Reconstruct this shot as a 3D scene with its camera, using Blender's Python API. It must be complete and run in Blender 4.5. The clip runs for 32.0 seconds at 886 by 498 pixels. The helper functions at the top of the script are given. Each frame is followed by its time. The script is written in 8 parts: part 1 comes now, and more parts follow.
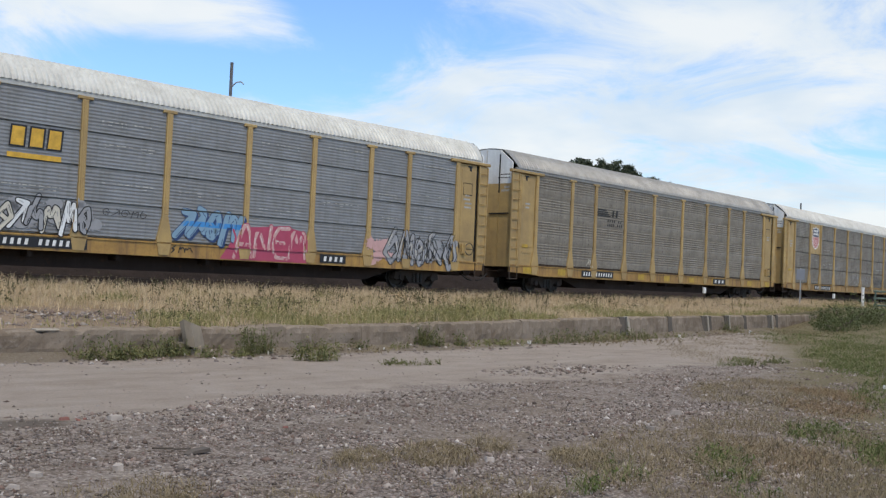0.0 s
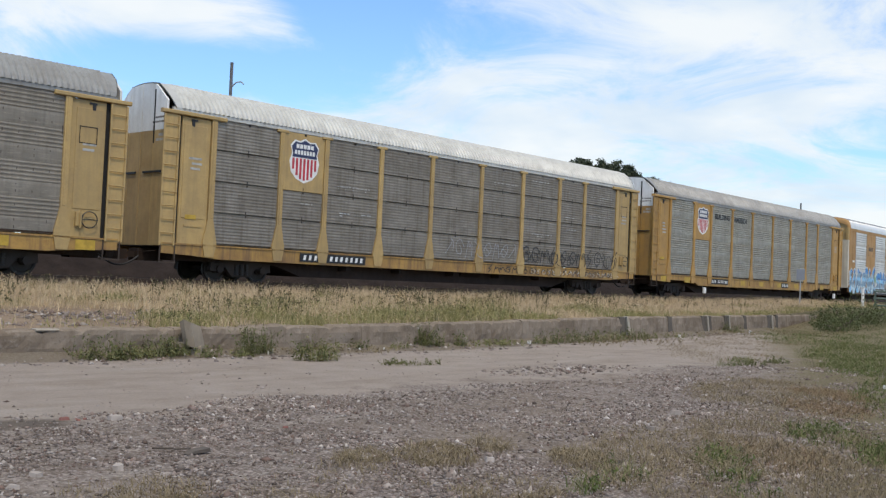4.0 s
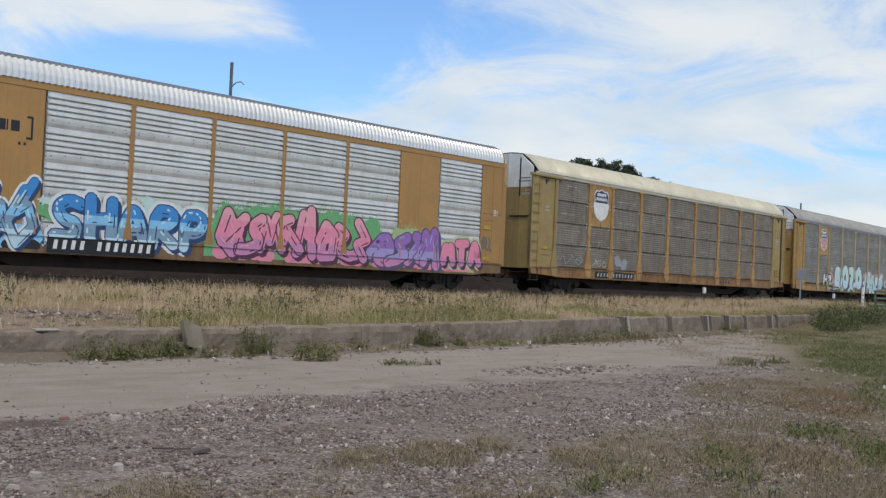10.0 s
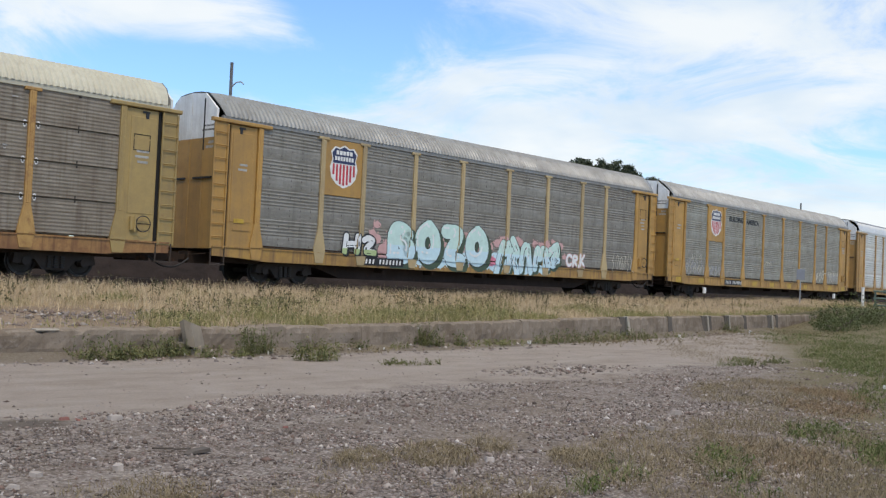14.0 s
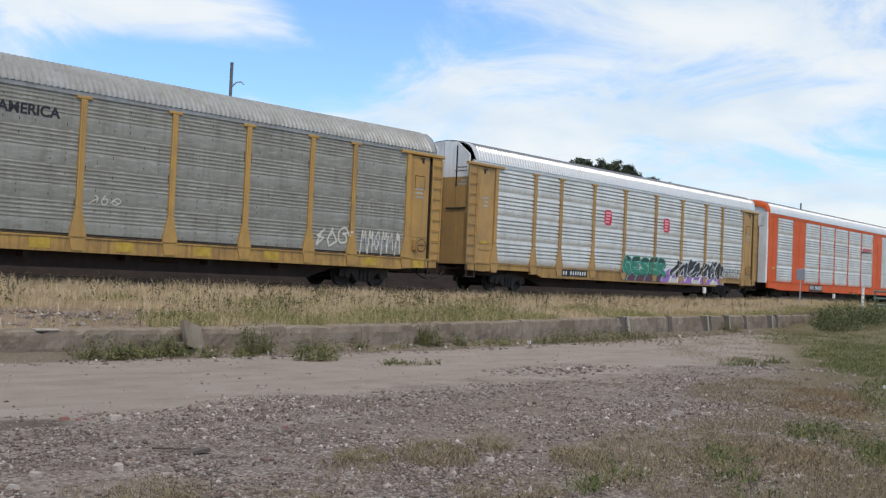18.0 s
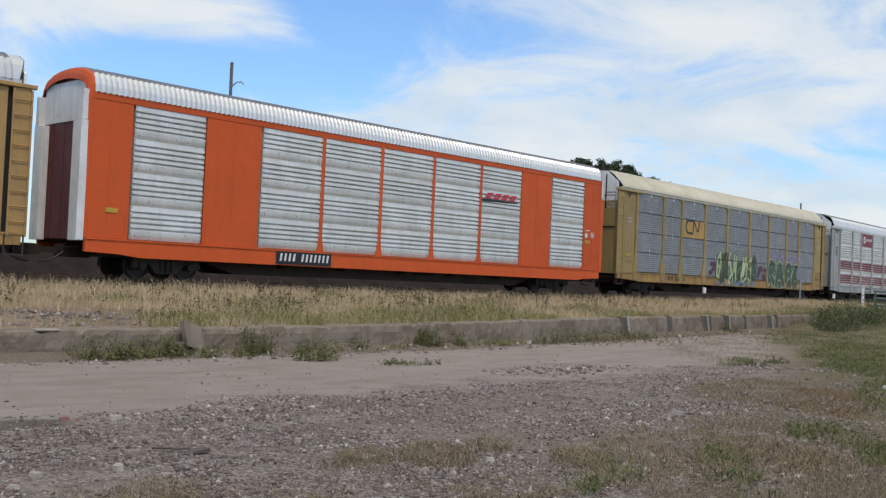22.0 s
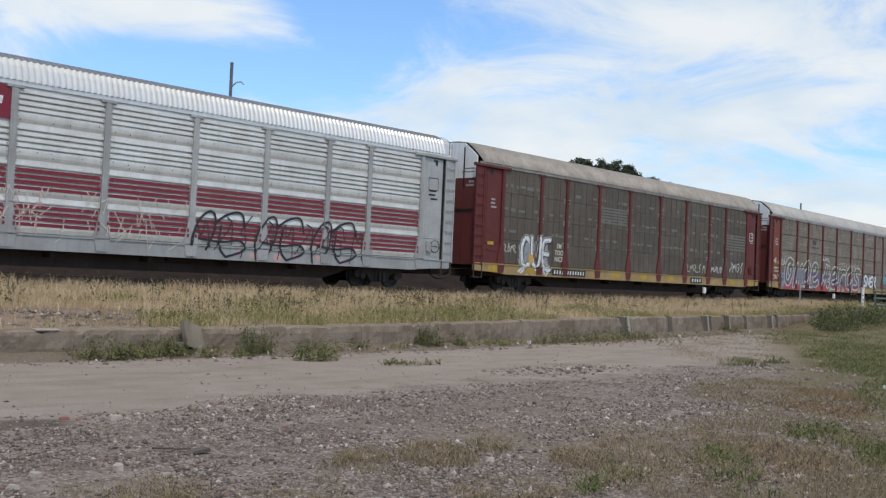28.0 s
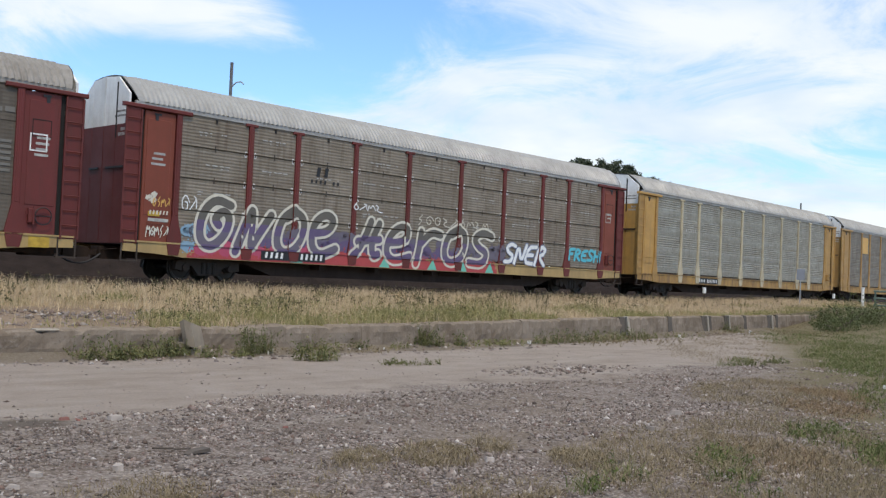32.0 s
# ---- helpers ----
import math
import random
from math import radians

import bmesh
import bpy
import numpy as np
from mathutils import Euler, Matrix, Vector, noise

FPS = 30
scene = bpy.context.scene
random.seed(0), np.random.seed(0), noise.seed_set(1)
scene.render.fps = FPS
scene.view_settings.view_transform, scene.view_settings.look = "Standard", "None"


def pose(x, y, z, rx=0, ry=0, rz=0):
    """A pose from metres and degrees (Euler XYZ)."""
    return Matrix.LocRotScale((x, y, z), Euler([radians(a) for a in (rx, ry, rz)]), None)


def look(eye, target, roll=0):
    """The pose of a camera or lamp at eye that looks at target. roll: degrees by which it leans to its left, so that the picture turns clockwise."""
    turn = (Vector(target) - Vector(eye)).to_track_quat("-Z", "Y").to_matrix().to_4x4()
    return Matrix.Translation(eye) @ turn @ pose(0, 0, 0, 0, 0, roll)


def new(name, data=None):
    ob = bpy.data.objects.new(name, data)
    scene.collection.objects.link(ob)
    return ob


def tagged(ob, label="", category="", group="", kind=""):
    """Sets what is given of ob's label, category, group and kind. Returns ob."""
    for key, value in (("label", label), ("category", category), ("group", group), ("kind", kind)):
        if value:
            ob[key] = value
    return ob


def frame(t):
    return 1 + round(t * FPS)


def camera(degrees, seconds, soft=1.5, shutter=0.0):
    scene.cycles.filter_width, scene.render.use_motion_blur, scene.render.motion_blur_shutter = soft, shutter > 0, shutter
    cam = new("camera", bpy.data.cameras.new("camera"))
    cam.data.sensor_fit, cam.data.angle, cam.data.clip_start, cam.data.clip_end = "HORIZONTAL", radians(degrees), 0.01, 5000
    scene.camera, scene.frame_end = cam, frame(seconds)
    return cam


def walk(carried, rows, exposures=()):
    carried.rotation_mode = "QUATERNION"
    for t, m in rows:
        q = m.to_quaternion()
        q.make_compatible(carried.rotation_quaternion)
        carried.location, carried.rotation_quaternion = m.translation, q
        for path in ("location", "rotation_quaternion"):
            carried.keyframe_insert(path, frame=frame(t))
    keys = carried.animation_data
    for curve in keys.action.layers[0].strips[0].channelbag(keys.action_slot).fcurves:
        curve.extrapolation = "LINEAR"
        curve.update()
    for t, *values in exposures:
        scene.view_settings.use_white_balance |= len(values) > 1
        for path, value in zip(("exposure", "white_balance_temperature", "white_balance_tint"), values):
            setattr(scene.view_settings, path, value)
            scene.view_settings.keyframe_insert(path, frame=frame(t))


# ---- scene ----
cam = camera(47.49, 32.0, soft=1.3)
EYE = (0.0, 0.0, 1.6)
YAW, PITCH = radians(45.462), radians(1.693)
AIM = (EYE[0] + 20 * math.sin(YAW) * math.cos(PITCH), EYE[1] + 20 * math.cos(YAW) * math.cos(PITCH), EYE[2] + 20 * math.sin(PITCH))
EXPOSURES = ((0.0, 0.03), (2.0, 0.08), (7.0, 0.10), (8.5, 0.03), (10.0, -0.10), (11.5, 0.0), (13.0, 0.10), (17.0, 0.06), (19.0, 0.0), (21.0, -0.11), (23.0, -0.08), (24.5, -0.09), (26.0, -0.06), (28.0, -0.02), (30.0, 0.09), (32.0, 0.15))
walk(cam, [(0.0, look(EYE, AIM, 2.528)), (32.0, look(EYE, AIM, 2.528))], EXPOSURES)

# ---- world, sun ----
SUN_AZ, SUN_EL = radians(-153), radians(57)      # azimuth from +y towards +x
world = bpy.data.worlds.new("sky")
scene.world = world
world.use_nodes = True


def sky_nodes(w):
    nt = w.node_tree
    nt.nodes.clear()
    n, l = nt.nodes.new, nt.links.new

    def math_(op, a, b=None, clamp=False):
        m = n("ShaderNodeMath")
        m.operation, m.use_clamp = op, clamp
        for i, v in enumerate((a, b)):
            if v is None:
                continue
            if isinstance(v, (int, float)):
                m.inputs[i].default_value = v
            else:
                l(v, m.inputs[i])
        return m.outputs[0]

    tc = n("ShaderNodeTexCoord")
    sep = n("ShaderNodeSeparateXYZ")
    l(tc.outputs["Generated"], sep.inputs[0])
    az = math_("ARCTAN2", sep.outputs[0], sep.outputs[1])
    el = math_("ARCSINE", sep.outputs[2])
    sky = n("ShaderNodeTexSky")
    sky.sky_type, sky.sun_disc = "NISHITA", False
    sky.sun_elevation, sky.sun_rotation = SUN_EL, SUN_AZ
    sky.air_density, sky.dust_density, sky.ozone_density = 1.2, 0.6, 2.0
    # cloud deck seen in perspective: direction over its height
    h = math_("ADD", math_("MAXIMUM", sep.outputs[2], 0.0), 0.22)
    comb = n("ShaderNodeCombineXYZ")
    l(math_("DIVIDE", sep.outputs[0], h), comb.inputs[0])
    l(math_("DIVIDE", sep.outputs[1], h), comb.inputs[1])
    big = n("ShaderNodeTexNoise")
    big.inputs["Scale"].default_value, big.inputs["Detail"].default_value, big.inputs["Roughness"].default_value = 2.1, 10, 0.64
    big.inputs["Distortion"].default_value = 0.9
    l(comb.outputs[0], big.inputs["Vector"])
    amount = math_("MULTIPLY", math_("SUBTRACT", big.outputs["Fac"], 0.5), 3.1)
    # the larger cloud banks and the blue gaps: azimuth, elevation, widths, amount
    for a0, e0, ra, re_, amp in SKY_BANKS:
        da = math_("DIVIDE", math_("SUBTRACT", az, radians(a0)), radians(ra))
        de = math_("DIVIDE", math_("SUBTRACT", el, radians(e0)), radians(re_))
        d2 = math_("ADD", math_("MULTIPLY", da, da), math_("MULTIPLY", de, de))
        amount = math_("ADD", amount, math_("MULTIPLY", math_("POWER", 2.718, math_("MULTIPLY", d2, -1.0)), amp))
    high = n("ShaderNodeMapRange")
    high.interpolation_type = "SMOOTHSTEP"
    high.inputs[1].default_value, high.inputs[2].default_value, high.inputs[4].default_value = radians(30), radians(54), 0.9
    l(el, high.inputs[0])
    amount = math_("ADD", amount, high.outputs[0])
    ramp = n("ShaderNodeMapRange")
    ramp.interpolation_type = "SMOOTHERSTEP"
    ramp.inputs[1].default_value, ramp.inputs[2].default_value = -0.42, 0.80
    l(amount, ramp.inputs[0])
    mix = n("ShaderNodeMix")
    mix.data_type = "RGBA"
    l(math_("ADD", math_("MULTIPLY", ramp.outputs[0], 0.91), 0.02), mix.inputs[0])
    gain = n("ShaderNodeMix")
    gain.data_type, gain.blend_type = "RGBA", "MULTIPLY"
    gain.inputs[0].default_value = 1.0
    gain.inputs[7].default_value = (0.86, 1.12, 1.45, 1)
    l(sky.outputs[0], gain.inputs[6])
    l(gain.outputs[2], mix.inputs[6])
    # cloud body: white with faint grey bellies
    soft = n("ShaderNodeTexNoise")
    soft.inputs["Scale"].default_value, soft.inputs["Detail"].default_value = 2.6, 4
    l(comb.outputs[0], soft.inputs["Vector"])
    body = n("ShaderNodeMix")
    body.data_type = "RGBA"
    body.inputs[6].default_value, body.inputs[7].default_value = CLOUD_GREY, CLOUD_WHITE
    bf = n("ShaderNodeMapRange")
    bf.inputs[1].default_value, bf.inputs[2].default_value = 0.35, 0.62
    l(soft.outputs["Fac"], bf.inputs[0])
    l(bf.outputs[0], body.inputs[0])
    l(body.outputs[2], mix.inputs[7])
    bg = n("ShaderNodeBackground")
    bg.inputs[1].default_value = SKY_STRENGTH
    out = n("ShaderNodeOutputWorld")
    l(mix.outputs[2], bg.inputs[0])
    l(bg.outputs[0], out.inputs[0])


SKY_STRENGTH = 0.13
CLOUD_GREY, CLOUD_WHITE = (5.2, 6.0, 6.75, 1), (6.75, 7.0, 7.05, 1)
SKY_BANKS = ((62, 8, 15, 8, 0.55), (27.5, 14.6, 8.5, 2.1, 1.15), (40.5, 14.2, 3.4, 2.4, -1.0), (31.5, 10.9, 6.5, 1.3, -0.9), (49, 9.2, 5, 2.4, 0.5), (60, 13.5, 8, 3, 0.35), (67, 7.0, 6, 1.8, -0.2), (44, 11, 3, 1.2, 0.3))
sky_nodes(world)
sun = new("sun", bpy.data.lights.new("sun", "SUN"))
sun.data.energy, sun.data.angle, sun.data.color = 2.0, radians(7), (1.0, 0.89, 0.745)
sun.matrix_world = look((0, 0, 60), (-60 * math.sin(SUN_AZ) * math.cos(SUN_EL), -60 * math.cos(SUN_AZ) * math.cos(SUN_EL), 60 - 60 * math.sin(SUN_EL)))



# ---- materials ----
def nodes_of(m):
    m.use_nodes = True
    nt = m.node_tree
    return nt, nt.nodes.new, nt.links.new, nt.nodes["Principled BSDF"]


def noise_node(n, l, vec, scale, detail=4, rough=0.55, stretch=None):
    t = n("ShaderNodeTexNoise")
    t.inputs["Scale"].default_value, t.inputs["Detail"].default_value, t.inputs["Roughness"].default_value = scale, detail, rough
    if stretch:
        mp = n("ShaderNodeMapping")
        mp.inputs["Scale"].default_value = stretch
        l(vec, mp.inputs["Vector"])
        vec = mp.outputs[0]
    l(vec, t.inputs["Vector"])
    return t.outputs["Fac"]


def ranged(n, l, fac, a, b, lo=0.0, hi=1.0):
    r = n("ShaderNodeMapRange")
    r.inputs[1].default_value, r.inputs[2].default_value, r.inputs[3].default_value, r.inputs[4].default_value = a, b, lo, hi
    l(fac, r.inputs[0])
    return r.outputs[0]


def mixed(n, l, fac, a, b, blend="MIX"):
    m = n("ShaderNodeMix")
    m.data_type, m.blend_type = "RGBA", blend
    for i, v in ((0, fac), (6, a), (7, b)):
        if isinstance(v, (tuple, float, int)):
            m.inputs[i].default_value = v if isinstance(v, (float, int)) else (*v, 1)[:4]
        else:
            l(v, m.inputs[i])
    return m.outputs[2]


MATS = {}


def weathered(name, color, dirt=(0.13, 0.10, 0.075), amount=0.45, rough=0.55, metal=0.0, rust=0.0, streak=0.5, bump=0.15, vary=0.10, scuff=0.0, gloss=0.5):
    """Painted or bare steel with soot, run-down streaks, rust spots and small dents."""
    if name in MATS:
        return MATS[name]
    m = bpy.data.materials.new(name)
    nt, n, l, p = nodes_of(m)
    geo = n("ShaderNodeNewGeometry")
    tc = n("ShaderNodeTexCoord")
    info = n("ShaderNodeObjectInfo")
    shift = n("ShaderNodeVectorMath")
    shift.operation = "MULTIPLY_ADD"
    l(info.outputs["Random"], shift.inputs[0])
    shift.inputs[1].default_value = (37.0, 11.0, 23.0)
    l(tc.outputs["Object"], shift.inputs[2])
    vec = shift.outputs[0]
    blotch = noise_node(n, l, vec, 1.1, 6, 0.62)
    fine = noise_node(n, l, vec, 14, 5, 0.65)
    run = noise_node(n, l, vec, 1.0, 4, 0.6, (5.5, 5.5, 0.35))
    tone = ranged(n, l, info.outputs["Random"], 0, 1, 1 - vary, 1 + vary)
    tint = n("ShaderNodeVectorMath")
    tint.operation = "SCALE"
    tint.inputs[0].default_value = color
    l(tone, tint.inputs["Scale"])
    base = mixed(n, l, ranged(n, l, blotch, 0.38, 0.75, 0, amount), tint.outputs[0], dirt)
    base = mixed(n, l, ranged(n, l, run, 0.48, 0.78, 0, amount * streak * 1.6), base, dirt)
    base = mixed(n, l, ranged(n, l, fine, 0.45, 0.8, 0, amount * 0.5), base, dirt)
    if rust:
        spots = noise_node(n, l, vec, 3.2, 8, 0.72)
        base = mixed(n, l, ranged(n, l, spots, 0.62 - 0.12 * rust, 0.74, 0, min(1.0, rust)), base, (0.17, 0.065, 0.028))
    if scuff:
        worn = noise_node(n, l, vec, 1.0, 5, 0.7, (2.2, 2.2, 13.0))
        base = mixed(n, l, ranged(n, l, worn, 0.54, 0.66, 0, scuff), base, tuple(min(0.8, c * 1.65) for c in color))
        base = mixed(n, l, ranged(n, l, worn, 0.44, 0.34, 0, scuff), base, dirt)
    l(base, p.inputs["Base Color"])
    p.inputs["Specular IOR Level"].default_value = gloss
    l(ranged(n, l, blotch, 0.2, 0.8, max(0.05, rough - 0.15), min(1.0, rough + 0.2)), p.inputs["Roughness"])
    p.inputs["Metallic"].default_value = metal
    b = n("ShaderNodeBump")
    b.inputs["Strength"].default_value, b.inputs["Distance"].default_value = bump, 0.02
    l(noise_node(n, l, vec, 2.2, 3), b.inputs["Height"])
    l(b.outputs[0], p.inputs["Normal"])
    MATS[name] = m
    return m


def plain(name, color, rough=0.6, metal=0.0, vary=0.25):
    """A coat of paint or a plain solid with slight mottling."""
    if name in MATS:
        return MATS[name]
    m = bpy.data.materials.new(name)
    nt, n, l, p = nodes_of(m)
    tc = n("ShaderNodeTexCoord")
    f = noise_node(n, l, tc.outputs["Object"], 5.0, 6, 0.65)
    dark = tuple(c * (1 - vary * 1.6) for c in color)
    l(mixed(n, l, ranged(n, l, f, 0.35, 0.75), color, dark), p.inputs["Base Color"])
    p.inputs["Roughness"].default_value, p.inputs["Metallic"].default_value = rough, metal
    MATS[name] = m
    return m


def island(name, colors, rough=0.85, fine=9.0):
    """Loose pieces (stones, blades, leaves), each island of its own shade."""
    m = bpy.data.materials.new(name)
    nt, n, l, p = nodes_of(m)
    geo = n("ShaderNodeNewGeometry")
    tc = n("ShaderNodeTexCoord")
    ramp = n("ShaderNodeValToRGB")
    e = ramp.color_ramp.elements
    while len(e) < len(colors):
        e.new(0.5)
    for i, c in enumerate(colors):
        e[i].position, e[i].color = i / (len(colors) - 1), (*c, 1)
    l(geo.outputs["Random Per Island"], ramp.inputs[0])
    f = noise_node(n, l, tc.outputs["Object"], fine, 4)
    g = noise_node(n, l, tc.outputs["Object"], 0.35, 3)
    base = mixed(n, l, ranged(n, l, f, 0.3, 0.8, 0.0, 0.45), ramp.outputs[0], tuple(c * 0.6 for c in colors[0]))
    base = mixed(n, l, ranged(n, l, g, 0.35, 0.7, 0.0, 0.35), base, colors[-1])
    l(base, p.inputs["Base Color"])
    p.inputs["Roughness"].default_value = rough
    p.inputs["Specular IOR Level"].default_value = 0.15
    return m


YELLOWS = {
    "yellow_old": (0.45, 0.305, 0.115), "yellow_fresh": (0.45, 0.255, 0.062), "yellow_orange": (0.42, 0.245, 0.075), "yellow_olive": (0.365, 0.255, 0.088),
}
RACK_PAINT = {k: weathered(k, v, amount=0.40, rust=0.35) for k, v in YELLOWS.items()}
RACK_PAINT["orange"] = weathered("orange_rack_paint", (0.63, 0.098, 0.020), (0.25, 0.075, 0.03), amount=0.24, rust=0.12, gloss=0.25, bump=1.0)
RACK_PAINT["rusty"] = weathered("rusty_yellow_paint", (0.45, 0.275, 0.085), (0.22, 0.09, 0.032), 0.6, rust=0.9)
RACK_PAINT["maroon"] = weathered("maroon_rack_paint", (0.135, 0.027, 0.024), (0.075, 0.032, 0.026), amount=0.45, rust=0.2, gloss=0.3)
RACK_PAINT["silver"] = weathered("silver_rack_paint", (0.40, 0.405, 0.395), amount=0.35, rough=0.5, metal=0.12, rust=0.1)
RACK_PAINT["sill"] = weathered("dirty_sill_paint", (0.45, 0.26, 0.062), (0.15, 0.085, 0.045), 0.75, rust=0.5, streak=0.9)
RACK_PAINT["tan_sill"] = weathered("grimy_tan_sill_paint", (0.27, 0.15, 0.055), (0.085, 0.058, 0.038), 0.8, rust=0.6, streak=0.9)
RACK_PAINT["brick"] = weathered("brick_brown_paint", (0.205, 0.052, 0.031), (0.11, 0.045, 0.03), 0.4, rust=0.25, gloss=0.3)
RACK_PAINT["rusty_sill"] = weathered("rusty_yellow_sill_paint", (0.37, 0.20, 0.064), (0.125, 0.052, 0.024), 0.85, rust=1.0, streak=0.9)
RACK_PAINT["straw"] = weathered("faded_straw_paint", (0.45, 0.34, 0.175), amount=0.35, rust=0.2)
RACK_PAINT["cream"] = weathered("faded_cream_paint", (0.50, 0.43, 0.29), amount=0.35, rust=0.2)
RACK_PAINT["tan"] = weathered("tan_rack_paint", (0.40, 0.215, 0.062), amount=0.25, rust=0.12)
PANEL = {
    "grey": weathered("grey_panel_steel", (0.27, 0.255, 0.222), (0.125, 0.11, 0.09), 0.5, 0.55, 0.2, 0.06, 0.8, scuff=0.35, vary=0.06),
    "grey_blue": weathered("blue_grey_panel_steel", (0.255, 0.26, 0.265), (0.13, 0.125, 0.115), 0.40, 0.5, 0.2, 0.03, 0.7, scuff=0.3, vary=0.06),
    "grey_brown": weathered("brown_grey_panel_steel", (0.225, 0.205, 0.172), (0.105, 0.085, 0.065), 0.6, 0.6, 0.15, 0.08, 0.9, scuff=0.35, vary=0.07),
    "grey_warm": weathered("warm_grey_panel_steel", (0.25, 0.222, 0.18), (0.125, 0.108, 0.087), 0.5, 0.6, 0.12, 0.05, 0.8, scuff=0.35, vary=0.05),
    "umber": weathered("umber_grey_panel_steel", (0.235, 0.203, 0.158), (0.12, 0.088, 0.06), 0.62, 0.6, 0.12, 0.22, 1.0, scuff=0.35, vary=0.08),
    "grey_green": weathered("green_grey_panel_steel", (0.312, 0.302, 0.258), (0.155, 0.138, 0.108), 0.45, 0.55, 0.2, 0.03, 0.8, scuff=0.45, vary=0.05),
    "galvanised": weathered("galvanised_panel_steel", (0.71, 0.69, 0.635), (0.31, 0.30, 0.27), 0.42, 0.42, 0.30, 0.02, 0.45, bump=0.5, scuff=0.16, vary=0.05),
    "brown": weathered("brown_panel_steel", (0.122, 0.100, 0.076), (0.062, 0.05, 0.038), 0.5, 0.65, 0.1, 0.22, 1.0, scuff=0.2, vary=0.12),
    "stripe": weathered("maroon_stripe_paint", (0.21, 0.012, 0.028), (0.12, 0.05, 0.05), 0.22, 0.5, 0.1, 0.0, 0.8, vary=0.06),
}
ROOF = {
    "cream": weathered("cream_roof_steel", (0.50, 0.465, 0.36), (0.30, 0.26, 0.19), 0.35, 0.5, 0.1, 0.05, 0.7),
    "white": weathered("white_roof_steel", (0.56, 0.55, 0.51), (0.25, 0.23, 0.20), 0.40, 0.5, 0.1, 0.12, 0.7),
    "grey": weathered("grey_roof_steel", (0.30, 0.298, 0.285), (0.16, 0.14, 0.12), 0.45, 0.5, 0.25, 0.10, 0.8),
    "galvanised": weathered("galvanised_roof_steel", (0.68, 0.665, 0.63), (0.37, 0.37, 0.36), 0.25, 0.40, 0.45, 0.03, 0.5),
    # roof's top band: its sky reflection is put into a darker colour
    "dull": weathered("sky_toned_roof_steel", (0.20, 0.205, 0.225), (0.12, 0.12, 0.125), 0.4, 0.45, 0.5, 0.04, 0.6),
    "pewter": weathered("pewter_grey_roof_steel", (0.37, 0.36, 0.345), (0.20, 0.185, 0.165), 0.4, 0.55, 0.2, 0.1, 0.8),
    "brown": weathered("brown_grey_roof_steel", (0.29, 0.265, 0.235), (0.14, 0.12, 0.10), 0.5, 0.55, 0.2, 0.2, 0.8),
}
DOOR_WHITE = weathered("white_door_paint", (0.79, 0.79, 0.77), (0.25, 0.22, 0.19), 0.35, rust=0.1)
DOOR_CREAM = weathered("cream_door_paint", (0.66, 0.61, 0.50), (0.25, 0.20, 0.14), 0.4, rust=0.3, streak=0.8)
DIRTY_DOOR = weathered("dirty_white_door_paint", (0.45, 0.40, 0.31), (0.16, 0.125, 0.09), 0.7, rust=0.4, streak=1.0)
BLACK_STEEL = weathered("black_running_gear_steel", (0.030, 0.021, 0.017), (0.058, 0.038, 0.027), 0.6, 0.85, 0.0, 0.4, gloss=0.15)
GRIME = weathered("brown_grimy_steel", (0.055, 0.038, 0.031), (0.03, 0.022, 0.018), 0.6, 0.85, 0.0, 0.3, gloss=0.15)
DUSTY_STEEL = weathered("dusty_cast_steel", (0.046, 0.038, 0.033), (0.085, 0.058, 0.043), 0.6, 0.85, 0.0, 0.2, gloss=0.2)
WHEEL_STEEL = weathered("worn_wheel_steel", (0.045, 0.038, 0.033), (0.03, 0.024, 0.02), 0.5, 0.55, 0.4, 0.3)
RAIL_STEEL = weathered("rusty_rail_steel", (0.105, 0.062, 0.040), (0.05, 0.035, 0.028), 0.5, 0.55, 0.5, 0.5)
STAIN = plain("dark_rust_stain", (0.085, 0.072, 0.06), 0.9)
SLOT_DARK = plain("dark_gap", (0.015, 0.014, 0.013), 0.9)
BLACK_PAINT = plain("black_paint", (0.018, 0.018, 0.02), 0.55)
WHITE_PAINT = plain("white_paint", (0.78, 0.77, 0.74), 0.6, vary=0.15)
GREY_MARK = plain("faded_white_mark", (0.48, 0.47, 0.44), 0.7, vary=0.35)
NAVY_PAINT = plain("navy_paint", (0.030, 0.040, 0.11), 0.5)
RED_PAINT = plain("red_paint", (0.52, 0.045, 0.06), 0.5)
LOGO_YELLOW = plain("yellow_mark", (0.72, 0.42, 0.05), 0.55)
LOGO_RED = plain("bright_red_mark", (0.60, 0.03, 0.05), 0.5)
SAFETY_YELLOW = plain("safety_yellow", (0.52, 0.335, 0.04), 0.5)
